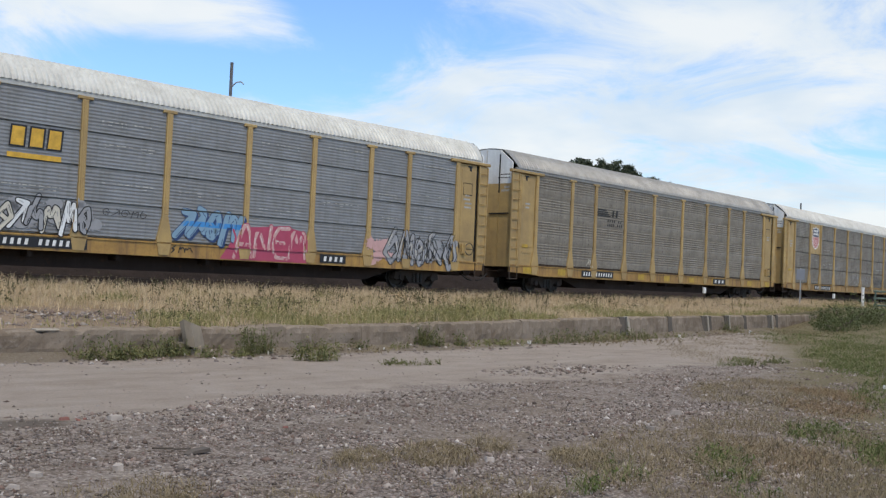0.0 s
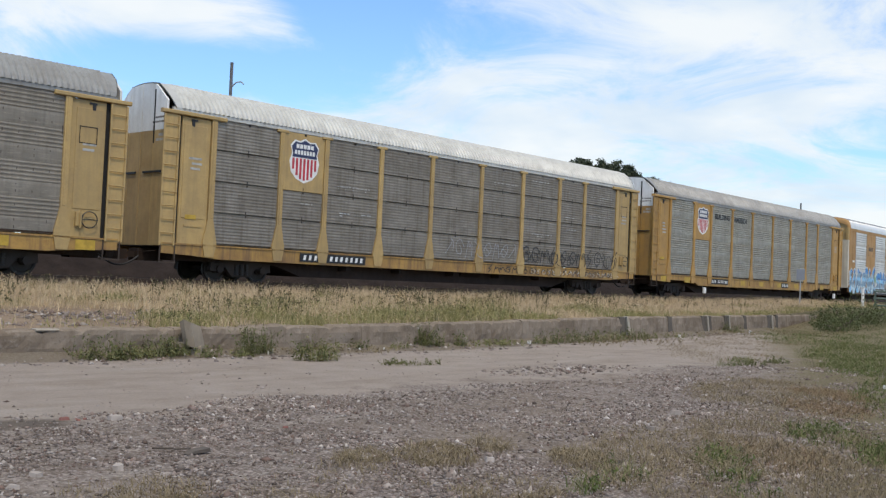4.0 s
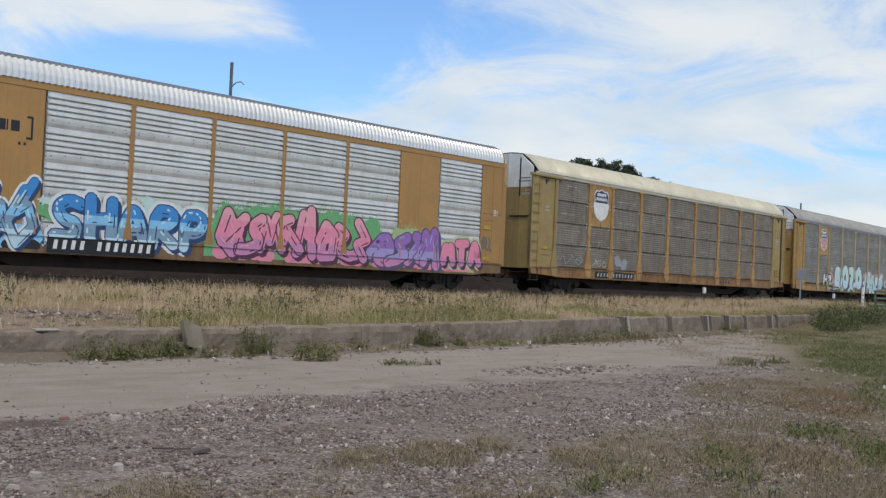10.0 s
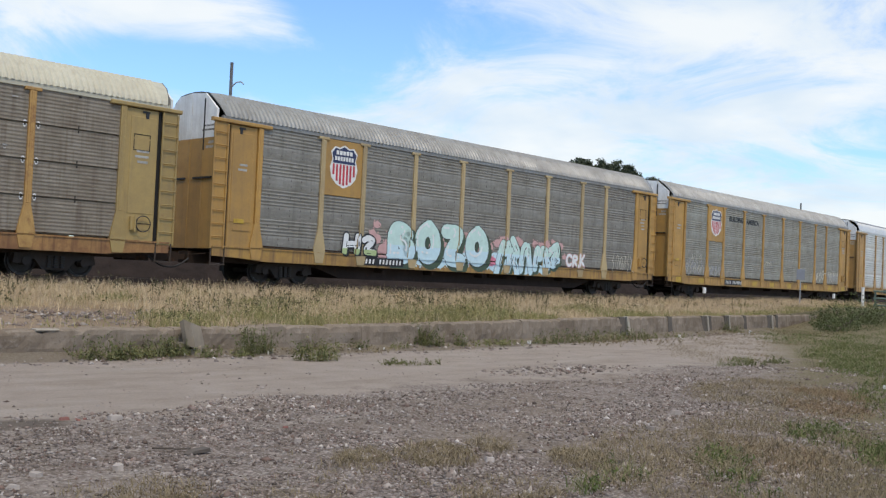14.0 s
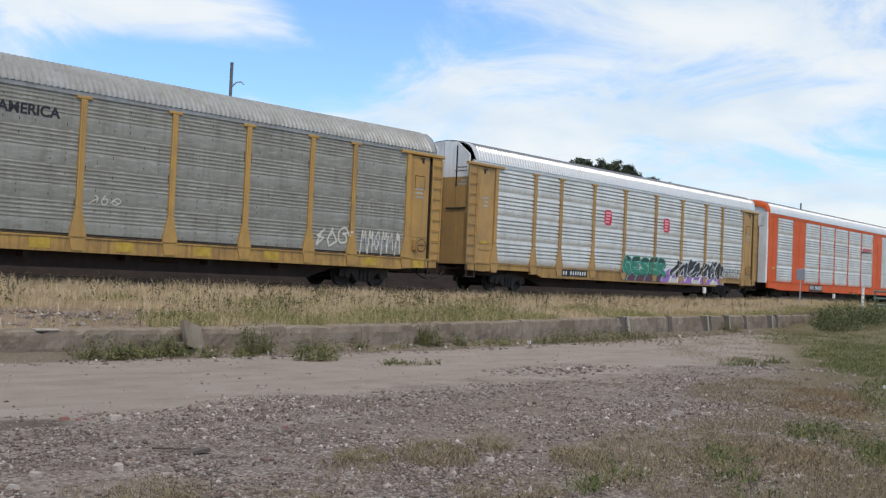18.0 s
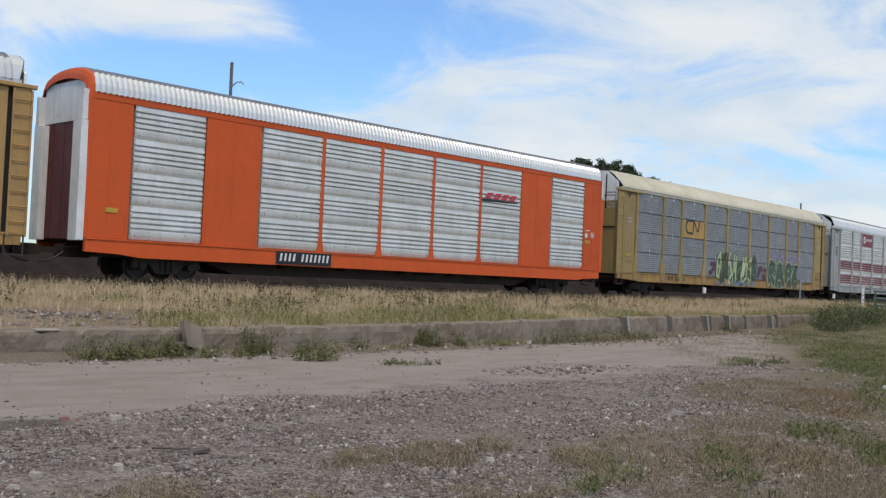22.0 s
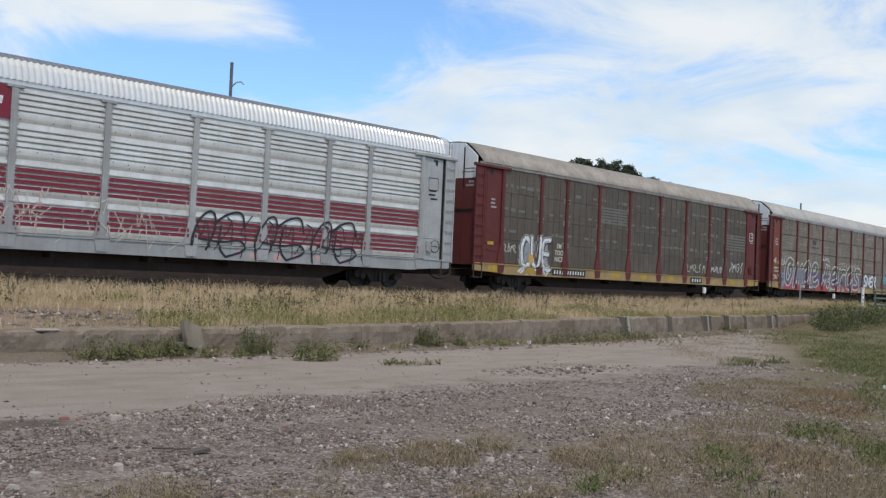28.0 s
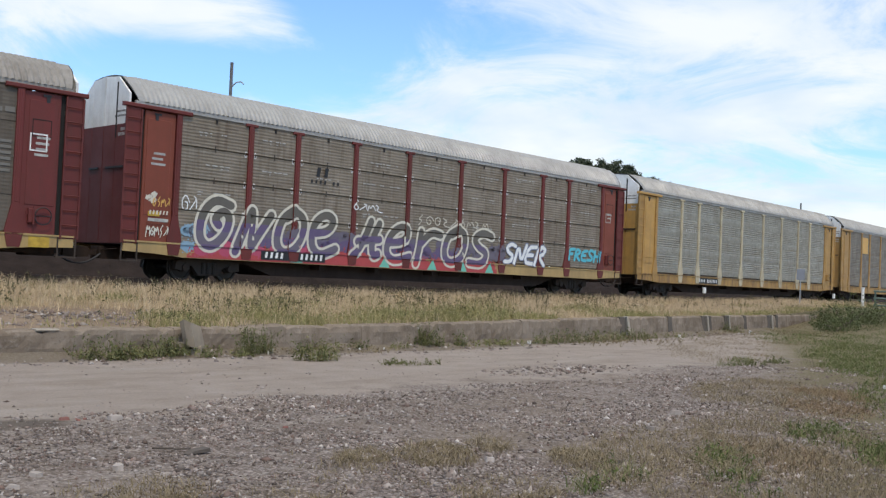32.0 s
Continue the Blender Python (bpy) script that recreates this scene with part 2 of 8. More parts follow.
SPRAY = {k: plain("spray_" + k, v, 0.5, vary=0.09) for k, v in {
    "white": (0.76, 0.77, 0.76), "black": (0.02, 0.02, 0.022), "sky": (0.27, 0.58, 0.82), "blue": (0.055, 0.27, 0.62), "navy": (0.03, 0.06, 0.16), "pink": (0.82, 0.27, 0.38),
    "rose": (0.45, 0.07, 0.13), "purple": (0.33, 0.16, 0.47), "green": (0.16, 0.42, 0.17), "teal": (0.03, 0.20, 0.13), "mint": (0.56, 0.74, 0.68), "lime": (0.40, 0.50, 0.24),
    "lilac": (0.40, 0.33, 0.60), "steel": (0.23, 0.36, 0.47), "cream": (0.62, 0.58, 0.48), "slate": (0.17, 0.20, 0.30), "red": (0.42, 0.06, 0.06), "cyan": (0.10, 0.48, 0.58),
    "moss": (0.055, 0.085, 0.05), "grey": (0.33, 0.33, 0.34), "orange": (0.62, 0.36, 0.09), "salmon": (0.60, 0.36, 0.34), "ice": (0.56, 0.74, 0.80),
    "azure": (0.14, 0.43, 0.74), "orchid": (0.62, 0.26, 0.44), "pale_pink": (0.80, 0.36, 0.42), "wine": (0.10, 0.035, 0.06), "sea": (0.16, 0.50, 0.38), "black_green": (0.015, 0.05, 0.04), "pale_lime": (0.50, 0.58, 0.34),
    "plum": (0.12, 0.085, 0.17), "dusk": (0.14, 0.12, 0.155), "dim": (0.17, 0.155, 0.13), "soot": (0.165, 0.15, 0.127), "pale_cream": (0.62, 0.585, 0.49), "shade": (0.115, 0.102, 0.085)}.items()}


# ---- mesh helpers ----
class Mesh:
    """Collects vertices and faces of one mesh."""

    def __init__(self):
        self.v, self.f = [], []

    def poly(self, pts):
        k = len(self.v)
        self.v.extend(pts)
        self.f.append(tuple(range(k, k + len(pts))))

    def box(self, x0, x1, y0, y1, z0, z1, taper=0.0):
        k = len(self.v)
        t = taper
        self.v += [(x0, y0, z0), (x1, y0, z0), (x1, y1, z0), (x0, y1, z0), (x0 + t, y0 + t, z1), (x1 - t, y0 + t, z1), (x1 - t, y1 - t, z1), (x0 + t, y1 - t, z1)]
        self.f += [(k, k + 3, k + 2, k + 1), (k + 4, k + 5, k + 6, k + 7), (k, k + 1, k + 5, k + 4), (k + 1, k + 2, k + 6, k + 5), (k + 2, k + 3, k + 7, k + 6), (k + 3, k, k + 4, k + 7)]
        return self

    def rbox(self, x0, x1, y0, y1, z0, z1, b=0.015):
        """A box whose front (-y) edges are chamfered."""
        k = len(self.v)
        self.v += [(x0, y1, z0), (x1, y1, z0), (x1, y1, z1), (x0, y1, z1), (x0, y0 + b, z0), (x1, y0 + b, z0), (x1, y0 + b, z1), (x0, y0 + b, z1),
                   (x0 + b, y0, z0 + b), (x1 - b, y0, z0 + b), (x1 - b, y0, z1 - b), (x0 + b, y0, z1 - b)]
        self.f += [(k, k + 1, k + 2, k + 3), (k + 8, k + 9, k + 10, k + 11)]
        for i in range(4):
            j = (i + 1) % 4
            self.f += [(k + i, k + 4 + i, k + 4 + j, k + j), (k + 4 + i, k + 8 + i, k + 8 + j, k + 4 + j)]
        return self

    def prism(self, pts, y0, y1):
        """Outline pts (x, z) pushed from y0 to y1."""
        k, n = len(self.v), len(pts)
        self.v += [(x, y0, z) for x, z in pts] + [(x, y1, z) for x, z in pts]
        self.f.append(tuple(range(k, k + n)))
        self.f.append(tuple(range(k + 2 * n - 1, k + n - 1, -1)))
        for i in range(n):
            j = (i + 1) % n
            self.f.append((k + i, k + n + i, k + n + j, k + j))
        return self

    def extrude_x(self, pts, x0, x1, close=True):
        """Outline pts (y, z) pushed from x0 to x1."""
        k, n = len(self.v), len(pts)
        self.v += [(x0, y, z) for y, z in pts] + [(x1, y, z) for y, z in pts]
        if close:
            self.f.append(tuple(range(k + n - 1, k - 1, -1)))
            self.f.append(tuple(range(k + n, k + 2 * n)))
        for i in range(n if close else n - 1):
            j = (i + 1) % n
            self.f.append((k + i, k + j, k + n + j, k + n + i))
        return self

    def rod(self, a, b, r, sides=8):
        a, b = Vector(a), Vector(b)
        q = (b - a).to_track_quat("Z", "Y")
        k = len(self.v)
        for end in (a, b):
            for i in range(sides):
                w = 2 * math.pi * i / sides
                self.v.append(tuple(end + q @ Vector((r * math.cos(w), r * math.sin(w), 0))))
        self.f.append(tuple(range(k + sides - 1, k - 1, -1)))
        self.f.append(tuple(range(k + sides, k + 2 * sides)))
        for i in range(sides):
            j = (i + 1) % sides
            self.f.append((k + i, k + j, k + sides + j, k + sides + i))
        return self

    def tube(self, pts, r, sides=6):
        """One bent round bar through pts."""
        k, n = len(self.v), len(pts)
        for i, p in enumerate(pts):
            a, b = Vector(pts[max(0, i - 1)]), Vector(pts[min(n - 1, i + 1)])
            q = (b - a).to_track_quat("Z", "Y")
            for j in range(sides):
                w = 2 * math.pi * j / sides
                self.v.append(tuple(Vector(p) + q @ Vector((r * math.cos(w), r * math.sin(w), 0))))
        for i in range(n - 1):
            for j in range(sides):
                a, b = k + i * sides + j, k + i * sides + (j + 1) % sides
                self.f.append((a, b, b + sides, a + sides))
        self.f.append(tuple(range(k + sides - 1, k - 1, -1)))
        self.f.append(tuple(range(k + (n - 1) * sides, k + n * sides)))
        return self

    def lathe_y(self, rings, sides=24):
        """Rings (radius, y) turned about the y axis."""
        k = len(self.v)
        for r, y in rings:
            for i in range(sides):
                w = 2 * math.pi * i / sides
                self.v.append((r * math.cos(w), y, r * math.sin(w)))
        for a in range(len(rings) - 1):
            for i in range(sides):
                j = (i + 1) % sides
                self.f.append((k + a * sides + i, k + a * sides + j, k + (a + 1) * sides + j, k + (a + 1) * sides + i))
        self.f.append(tuple(range(k, k + sides)))
        self.f.append(tuple(range(k + len(rings) * sides - 1, k + (len(rings) - 1) * sides - 1, -1)))
        return self

    def data(self, name, smooth=False):
        me = bpy.data.meshes.new(name)
        me.from_pydata(self.v, [], self.f)
        me.materials.append(None)
        if smooth:
            me.polygons.foreach_set("use_smooth", [True] * len(me.polygons))
        me.validate()
        me.update()
        return me


SHAPES = {}


def shape(key, make):
    """A mesh that alike pieces share."""
    if key not in SHAPES:
        SHAPES[key] = make().data(str(key[0]))
    return SHAPES[key]


def part(name, data, material, parent=None, label="", at=(0, 0, 0), turn=0.0):
    if isinstance(data, Mesh):
        data = data.data(name)
    ob = new(name, data)
    if parent:
        ob.parent = parent
    ob.location = at
    if turn:
        ob.rotation_euler = (0, 0, turn)
    slot = ob.material_slots[0]
    slot.link, slot.material = "OBJECT", material
    if label:
        tagged(ob, label)
    return ob


def lettering(text, size, material, parent, at, name="lettering", bold=0.0, label="", squeeze=1.0):
    """Words standing on a side that faces -y."""
    cu = bpy.data.curves.new(name, "FONT")
    cu.body, cu.size, cu.offset, cu.extrude = text, size, bold, 0.002
    cu.align_x, cu.align_y = "CENTER", "CENTER"
    tmp = bpy.data.objects.new("tmp", cu)
    scene.collection.objects.link(tmp)
    bpy.context.view_layer.update()
    me = bpy.data.meshes.new_from_object(tmp.evaluated_get(bpy.context.evaluated_depsgraph_get()))
    bpy.data.objects.remove(tmp)
    bpy.data.curves.remove(cu)
    me.transform(Matrix.Rotation(radians(90), 4, "X") @ Matrix.Diagonal((squeeze, 1, 1, 1)))
    me.materials.clear()
    me.materials.append(None)
    return part(name, me, material, parent, label, at)


# ---- the line of the railway ----
RAIL_Z, BODY_Z = 1.18, 1.10     # rail head; the height from which car bodies are measured
LIFT = RAIL_Z - BODY_Z
NEAR, HALF = 27.8, 1.52          # from the camera to the cars' near side; half a car's width
BEND = 0.001004                  # the curve's sharpness, 1 / metres
STRAIGHT = 130.0


def line_y(x, off=0.0):
    """Where the track's middle line lies at x."""
    a = min(abs(x), STRAIGHT)
    return NEAR + HALF + off + 0.5 * BEND * a * a + BEND * a * (abs(x) - a)


def line_turn(x):
    return math.atan(BEND * max(-STRAIGHT, min(STRAIGHT, x)))


# ---- graffiti and marks: flat art in (x, z) that follows the side's relief ----
POSTS = (-8.95, -6.97, -4.27, -1.50, 1.50, 4.27, 6.97, 8.95)
JAMB = 11.69
BOX_EDGES = (-11.72, -9.13, -6.98, -4.27, -1.42, 1.42, 4.27, 6.98, 9.13, 11.72)
SILL_TOP, SILL_LOW, PANEL_LOW, PANEL_TOP = 1.25, 0.80, 1.27, 5.30
ROWS = 4
ROW_H = (PANEL_TOP - PANEL_LOW) / ROWS


def relief(kind, x, z):
    """How far the side stands at (x, z), as y (the near side is -HALF)."""
    if z < SILL_TOP:
        return -HALF - (0.063 if z > SILL_TOP - 0.05 else 0.03)
    if kind == "box":
        for a, b in ((-11.72, -9.13), (-6.98, -4.27), (-4.27, -1.42), (-1.42, 1.42), (1.42, 4.27), (4.27, 6.98), (9.13, 11.72)):
            if a + 0.06 < x < b - 0.06:
                return -HALF - 0.013
        return -HALF - 0.004
    if abs(x) > JAMB + 0.1:
        return -HALF - 0.004 if abs(x) < 12.9 else -HALF - 0.035
    wide = 0.10 if z > 2.05 else 0.10 + 0.16 * (2.05 - z) / 0.8
    for p in (*POSTS, -JAMB, JAMB):
        if abs(x - p) < wide:
            return -HALF - 0.073
    return -HALF - 0.013


def cuts(kind):
    c = []
    if kind == "box":
        for e in BOX_EDGES:
            c += [e - 0.06, e + 0.06]
    else:
        for p in (*POSTS, -JAMB, JAMB):
            c += [p - 0.26, p - 0.18, p - 0.10, p + 0.10, p + 0.18, p + 0.26]
    return sorted(c)


def cut_poly(pts, axis, value):
    """A convex outline cut at one value: the two halves."""
    lo, hi = [], []
    for i, a in enumerate(pts):
        b = pts[(i + 1) % len(pts)]
        (lo if a[axis] <= value else hi).append(a)
        if (a[axis] - value) * (b[axis] - value) < 0:
            t = (value - a[axis]) / (b[axis] - a[axis])
            c = (a[0] + t * (b[0] - a[0]), a[1] + t * (b[1] - a[1]))
            lo.append(c)
            hi.append(c)
    return [q for q in (lo, hi) if len(q) > 2]


SEAMS = tuple((PANEL_LOW + ROW_H * k - 0.004, PANEL_LOW + ROW_H * k + 0.040) for k in (1, 2, 3))
OPEN_SEAMS = set()


def paint(name, polys, material, parent, kind, layer, label=""):
    """Lays convex outlines on the car's near side as a thin coat."""
    m = Mesh()
    xs = cuts(kind)
    low = 0.74 if kind == "box" else SILL_LOW + 0.015
    top = parent
    while top.parent:
        top = top.parent
    seams = SEAMS if top.name in OPEN_SEAMS else ()
    lines = (low, SILL_TOP - 0.05, SILL_TOP, 1.65, 2.05, *[v for q in seams for v in q])
    for index, poly in enumerate(polys):
        todo = [poly]
        for axis, values in ((0, xs), (1, lines)):
            for value in values:
                nxt = []
                for q in todo:
                    lo, hi = min(p[axis] for p in q), max(p[axis] for p in q)
                    nxt += cut_poly(q, axis, value) if lo < value - 1e-6 and hi > value + 1e-6 else [q]
                todo = nxt
        for q in todo:
            cx, cz = sum(p[0] for p in q) / len(q), sum(p[1] for p in q) / len(q)
            if cz < low or any(a < cz < b for a, b in seams) and relief(kind, cx, cz) > -HALF - 0.02:
                continue
            y = relief(kind, cx, cz) - 0.004 - 0.0016 * layer - 0.00018 * (index % 8)    # each stroke lies on the one before
            area = sum(q[i][0] * q[(i + 1) % len(q)][1] - q[(i + 1) % len(q)][0] * q[i][1] for i in range(len(q)))
            m.poly([(x, y, z) for x, z in (q if area > 0 else q[::-1])])
    return part(name, m, material, parent, label)


def stroke(pts, w, cap=7):
    """A brush line as convex pieces: bars with round joints."""
    out = []
    for i, (x, z) in enumerate(pts):
        out.append([(x + w / 2 * math.cos(2 * math.pi * k / cap), z + w / 2 * math.sin(2 * math.pi * k / cap)) for k in range(cap)])
        if i:
            a = pts[i - 1]
            dx, dz = x - a[0], z - a[1]
            n = math.hypot(dx, dz) or 1
            ox, oz = -dz / n * w / 2, dx / n * w / 2
            out.append([(a[0] + ox, a[1] + oz), (a[0] - ox, a[1] - oz), (x - ox, z - oz), (x + ox, z + oz)])
    return out


# loose swinging strokes, in a unit square: hooks, bolts, coils, waves, arrows, loops
FORMS = (((0.10, 0.90), (0.55, 0.62), (0.12, 0.35), (0.45, 0.10), (0.95, 0.05)),
         ((0.75, 1.0), (0.20, 0.55), (0.75, 0.50), (0.30, 0.0)),
         ((0.95, 0.55), (0.65, 0.98), (0.15, 0.75), (0.20, 0.20), (0.70, 0.15), (0.75, 0.55), (0.45, 0.6)),
         ((0.02, 0.10), (0.18, 0.85), (0.42, 0.35), (0.65, 0.95), (0.98, 0.20)),
         ((0.05, 0.15), (0.95, 0.80), (0.50, 0.95), (0.95, 0.80), (0.82, 0.30)),
         ((0.02, 0.30), (0.70, 0.95), (0.98, 0.50), (0.40, 0.05), (0.15, 0.70), (0.85, 0.35)),
         ((0.50, 1.0), (0.12, 0.40), (0.45, 0.02), (0.88, 0.35), (0.62, 0.75), (0.30, 0.6)),
         ((0.20, 0.0), (0.48, 1.0), (0.55, 0.45), (0.90, 0.95), (0.98, 0.1)))


def rounded(pts):
    """Corners cut once, so that lines swing."""
    out = [pts[0]]
    for a, b in zip(pts, pts[1:]):
        out += [(a[0] * 0.75 + b[0] * 0.25, a[1] * 0.75 + b[1] * 0.25), (a[0] * 0.25 + b[0] * 0.75, a[1] * 0.25 + b[1] * 0.75)]
    return out + [pts[-1]]


# plain capitals as brush lines in a unit square
CAPITALS = {
    "A": (((0.0, 0.0), (0.30, 0.92), (0.62, 0.92), (1.0, 0.0)), ((0.2, 0.38), (0.8, 0.38))),
    "B": (((0.08, 0.0), (0.08, 1.0), (0.75, 0.95), (0.85, 0.72), (0.45, 0.54), (0.95, 0.40), (0.90, 0.08), (0.08, 0.0)),),
    "C": (((0.95, 0.82), (0.60, 1.0), (0.15, 0.82), (0.05, 0.35), (0.40, 0.0), (0.95, 0.15)),),
    "E": (((0.95, 0.98), (0.10, 0.92), (0.05, 0.05), (0.98, 0.0)), ((0.08, 0.52), (0.75, 0.52))),
    "F": (((0.98, 1.0), (0.10, 0.92), (0.08, 0.0)), ((0.1, 0.5), (0.75, 0.54))),
    "G": (((0.95, 0.85), (0.55, 1.0), (0.12, 0.80), (0.05, 0.25), (0.45, 0.0), (0.92, 0.15), (0.92, 0.48), (0.55, 0.46)),),
    "H": (((0.05, 1.0), (0.12, 0.0)), ((0.88, 1.0), (0.95, 0.0)), ((0.1, 0.5), (0.9, 0.52))),
    "K": (((0.08, 1.0), (0.08, 0.0)), ((0.95, 1.0), (0.15, 0.48), (1.0, 0.0))),
    "M": (((0.0, 0.0), (0.15, 1.0), (0.5, 0.4), (0.85, 1.0), (1.0, 0.0)),),
    "N": (((0.05, 0.0), (0.10, 1.0), (0.85, 0.05), (0.95, 1.0)),),
    "O": (((0.50, 1.0), (0.10, 0.78), (0.05, 0.25), (0.50, 0.0), (0.95, 0.25), (0.90, 0.78), (0.50, 1.0)),),
    "P": (((0.12, 0.0), (0.08, 0.95), (0.75, 1.0), (0.95, 0.70), (0.70, 0.42), (0.12, 0.42)),),
    "R": (((0.08, 0.0), (0.08, 0.98), (0.80, 0.95), (0.88, 0.66), (0.20, 0.48), (1.0, 0.0)),),
    "S": (((0.95, 0.88), (0.50, 1.0), (0.08, 0.78), (0.35, 0.52), (0.90, 0.38), (0.80, 0.06), (0.05, 0.06)),),
    "U": (((0.05, 1.0), (0.08, 0.22), (0.48, 0.0), (0.90, 0.22), (0.95, 1.0)),),
    "Z": (((0.05, 0.95), (0.95, 0.98), (0.10, 0.05), (0.98, 0.0)),),
    "s": (((0.92, 0.86), (0.50, 1.0), (0.10, 0.76), (0.38, 0.52), (0.88, 0.36), (0.74, 0.04), (0.10, 0.08)),),
    "T": (((0.0, 0.94), (1.0, 1.0)), ((0.5, 0.96), (0.45, 0.0))),
    "g": (((0.80, 0.90), (0.38, 1.0), (0.02, 0.68), (0.04, 0.18), (0.42, 0.0), (0.82, 0.22), (0.92, 0.62), (0.66, 0.78), (0.42, 0.60), (0.60, 0.48)),),
    "n": (((0.0, 0.0), (0.16, 0.60), (0.34, 1.0), (0.40, 0.55), (0.42, 0.05), (0.66, 0.45), (0.92, 0.85)),),
    "o": (((0.50, 1.0), (0.10, 0.78), (0.06, 0.22), (0.45, 0.0), (0.88, 0.22), (0.92, 0.76), (0.58, 0.98), (0.30, 0.80)),),
    "e": (((0.12, 0.48), (0.62, 0.52), (0.80, 0.78), (0.45, 0.92), (0.10, 0.66), (0.06, 0.22), (0.42, 0.0), (1.0, 0.14)),),
    "h": (((0.0, 0.08), (0.22, 0.20), (0.36, 0.62), (0.40, 1.0)), ((0.74, 0.94), (0.62, 0.45), (0.74, 0.06), (0.98, 0.12)), ((0.08, 0.46), (0.86, 0.52))),
    "r": (((0.10, 0.86), (0.22, 0.40), (0.16, 0.0)), ((0.20, 0.50), (0.50, 0.88), (0.92, 0.80))),
    "2": (((0.08, 0.80), (0.45, 1.0), (0.90, 0.76), (0.10, 0.04), (0.98, 0.02)),),
}


def split_bands(polys, z0, z1, bands):
    """Outlines cut at heights: for each (colour, up to this share of the height) its pieces."""
    out = []
    for color, share in bands:
        level = z0 + (z1 - z0) * share
        mine, rest = [], []
        for q in polys:
            lo, hi = min(p[1] for p in q), max(p[1] for p in q)
            if hi <= level or share >= 1:
                mine.append(q)
            elif lo >= level:
                rest.append(q)
            else:
                for h in cut_poly(q, 1, level):
                    (mine if sum(p[1] for p in h) / len(h) < level else rest).append(h)
        out.append((color, mine))
        polys = rest
    return out


def spray(car, kind, letters, z0, z1, thick, bands, edge, glow, shine, rim, base, seed, drop, label, cuts_in=True):
    """Coats of one piece: cloud, drop shadow, then each letter's edge and fill, one letter lapping over the next, then light strokes."""
    rnd = random.Random(seed)
    coats = []
    flat = [st for ls in letters for st in ls]
    if glow:
        coats.append(("spray_cloud", [q for st in flat for q in stroke(st, thick * 1.75, 12)], glow, 0))
    if drop:
        coats.append(("drop_shadow", [q for st in flat for q in stroke([(x + thick * 0.30, z - thick * 0.28) for x, z in st], thick * 1.15, 8)], drop, 1))
    for i, ls in enumerate(letters):
        up = 2 + 2 * (i % 2)
        if edge:
            coats.append(("outline", [q for st in ls for q in stroke(st, thick * rim, 9)], edge, up))
        for color, polys in split_bands([q for st in ls for q in stroke(st, thick, 9)], z0, z1, bands[i % len(bands)] if isinstance(bands[0][0], tuple) else bands):
            if polys:
                coats.append(("letter_fill", polys, color, up + 1))
    if edge and cuts_in:
        bits = []
        for st in flat:
            for a, b in zip(st, st[1:]):
                if rnd.random() < 0.4:
                    d = thick * 0.22
                    bits += stroke([(a[0] + d, a[1] - d), (a[0] * 0.3 + b[0] * 0.7 + d, a[1] * 0.3 + b[1] * 0.7 - d)], thick * 0.12, 4)
        coats.append(("inner_lines", bits, edge, 6))
    if shine:
        bits = []
        for st in flat:
            for a, b in zip(st, st[1:]):
                if rnd.random() < 0.65:
                    d = thick * 0.24
                    bits += stroke([(a[0] * 0.75 + b[0] * 0.25 - d, a[1] * 0.75 + b[1] * 0.25 + d), (a[0] * 0.35 + b[0] * 0.65 - d, a[1] * 0.35 + b[1] * 0.65 + d)], thick * 0.16, 5)
        coats.append(("highlights", bits, shine, 7))
    art = None
    for name, polys, color, up in coats:
        if not polys:
            continue
        ob = paint("graffiti" if art is None else name, polys, SPRAY[color], art or car, kind, base + up, label if art is None else "")
        if art:
            tagged(ob, kind="stuff")
        art = art or ob
    return art


def word(car, kind, text, x0, x1, z0, z1, bands, edge, seed, glow=None, shine=None, weight=0.28, slant=0.06, base=2, rim=1.35, drop=None, lap=1.10, swing=False, label="sprayed lettering", cuts_in=True):
    """A sprayed word whose letters can be read."""
    rnd = random.Random(seed)
    n = len(text)
    w, h = (x1 - x0) / (n + 0.0), z1 - z0
    thick = min(w, h) * weight
    letters = []
    for i, ch in enumerate(text):
        ax = x0 + w * i + thick * 0.5
        sx, sz = w * lap - thick, h * rnd.uniform(0.92, 1.0) - thick
        az = z0 + thick * 0.5 + rnd.uniform(0.0, 0.05) * h
        ls = []
        for line in CAPITALS[ch]:
            pts = [(ax + sx * u + slant * h * (v - 0.5) + rnd.uniform(-0.03, 0.03) * w, az + sz * v + rnd.uniform(-0.02, 0.02) * h) for u, v in line]
            ls.append(rounded(rounded(pts)) if swing else rounded(pts))
        letters.append(ls)
    return spray(car, kind, letters, z0, z1, thick, bands, edge, glow, shine, rim, base, seed + 1, drop, label, cuts_in)


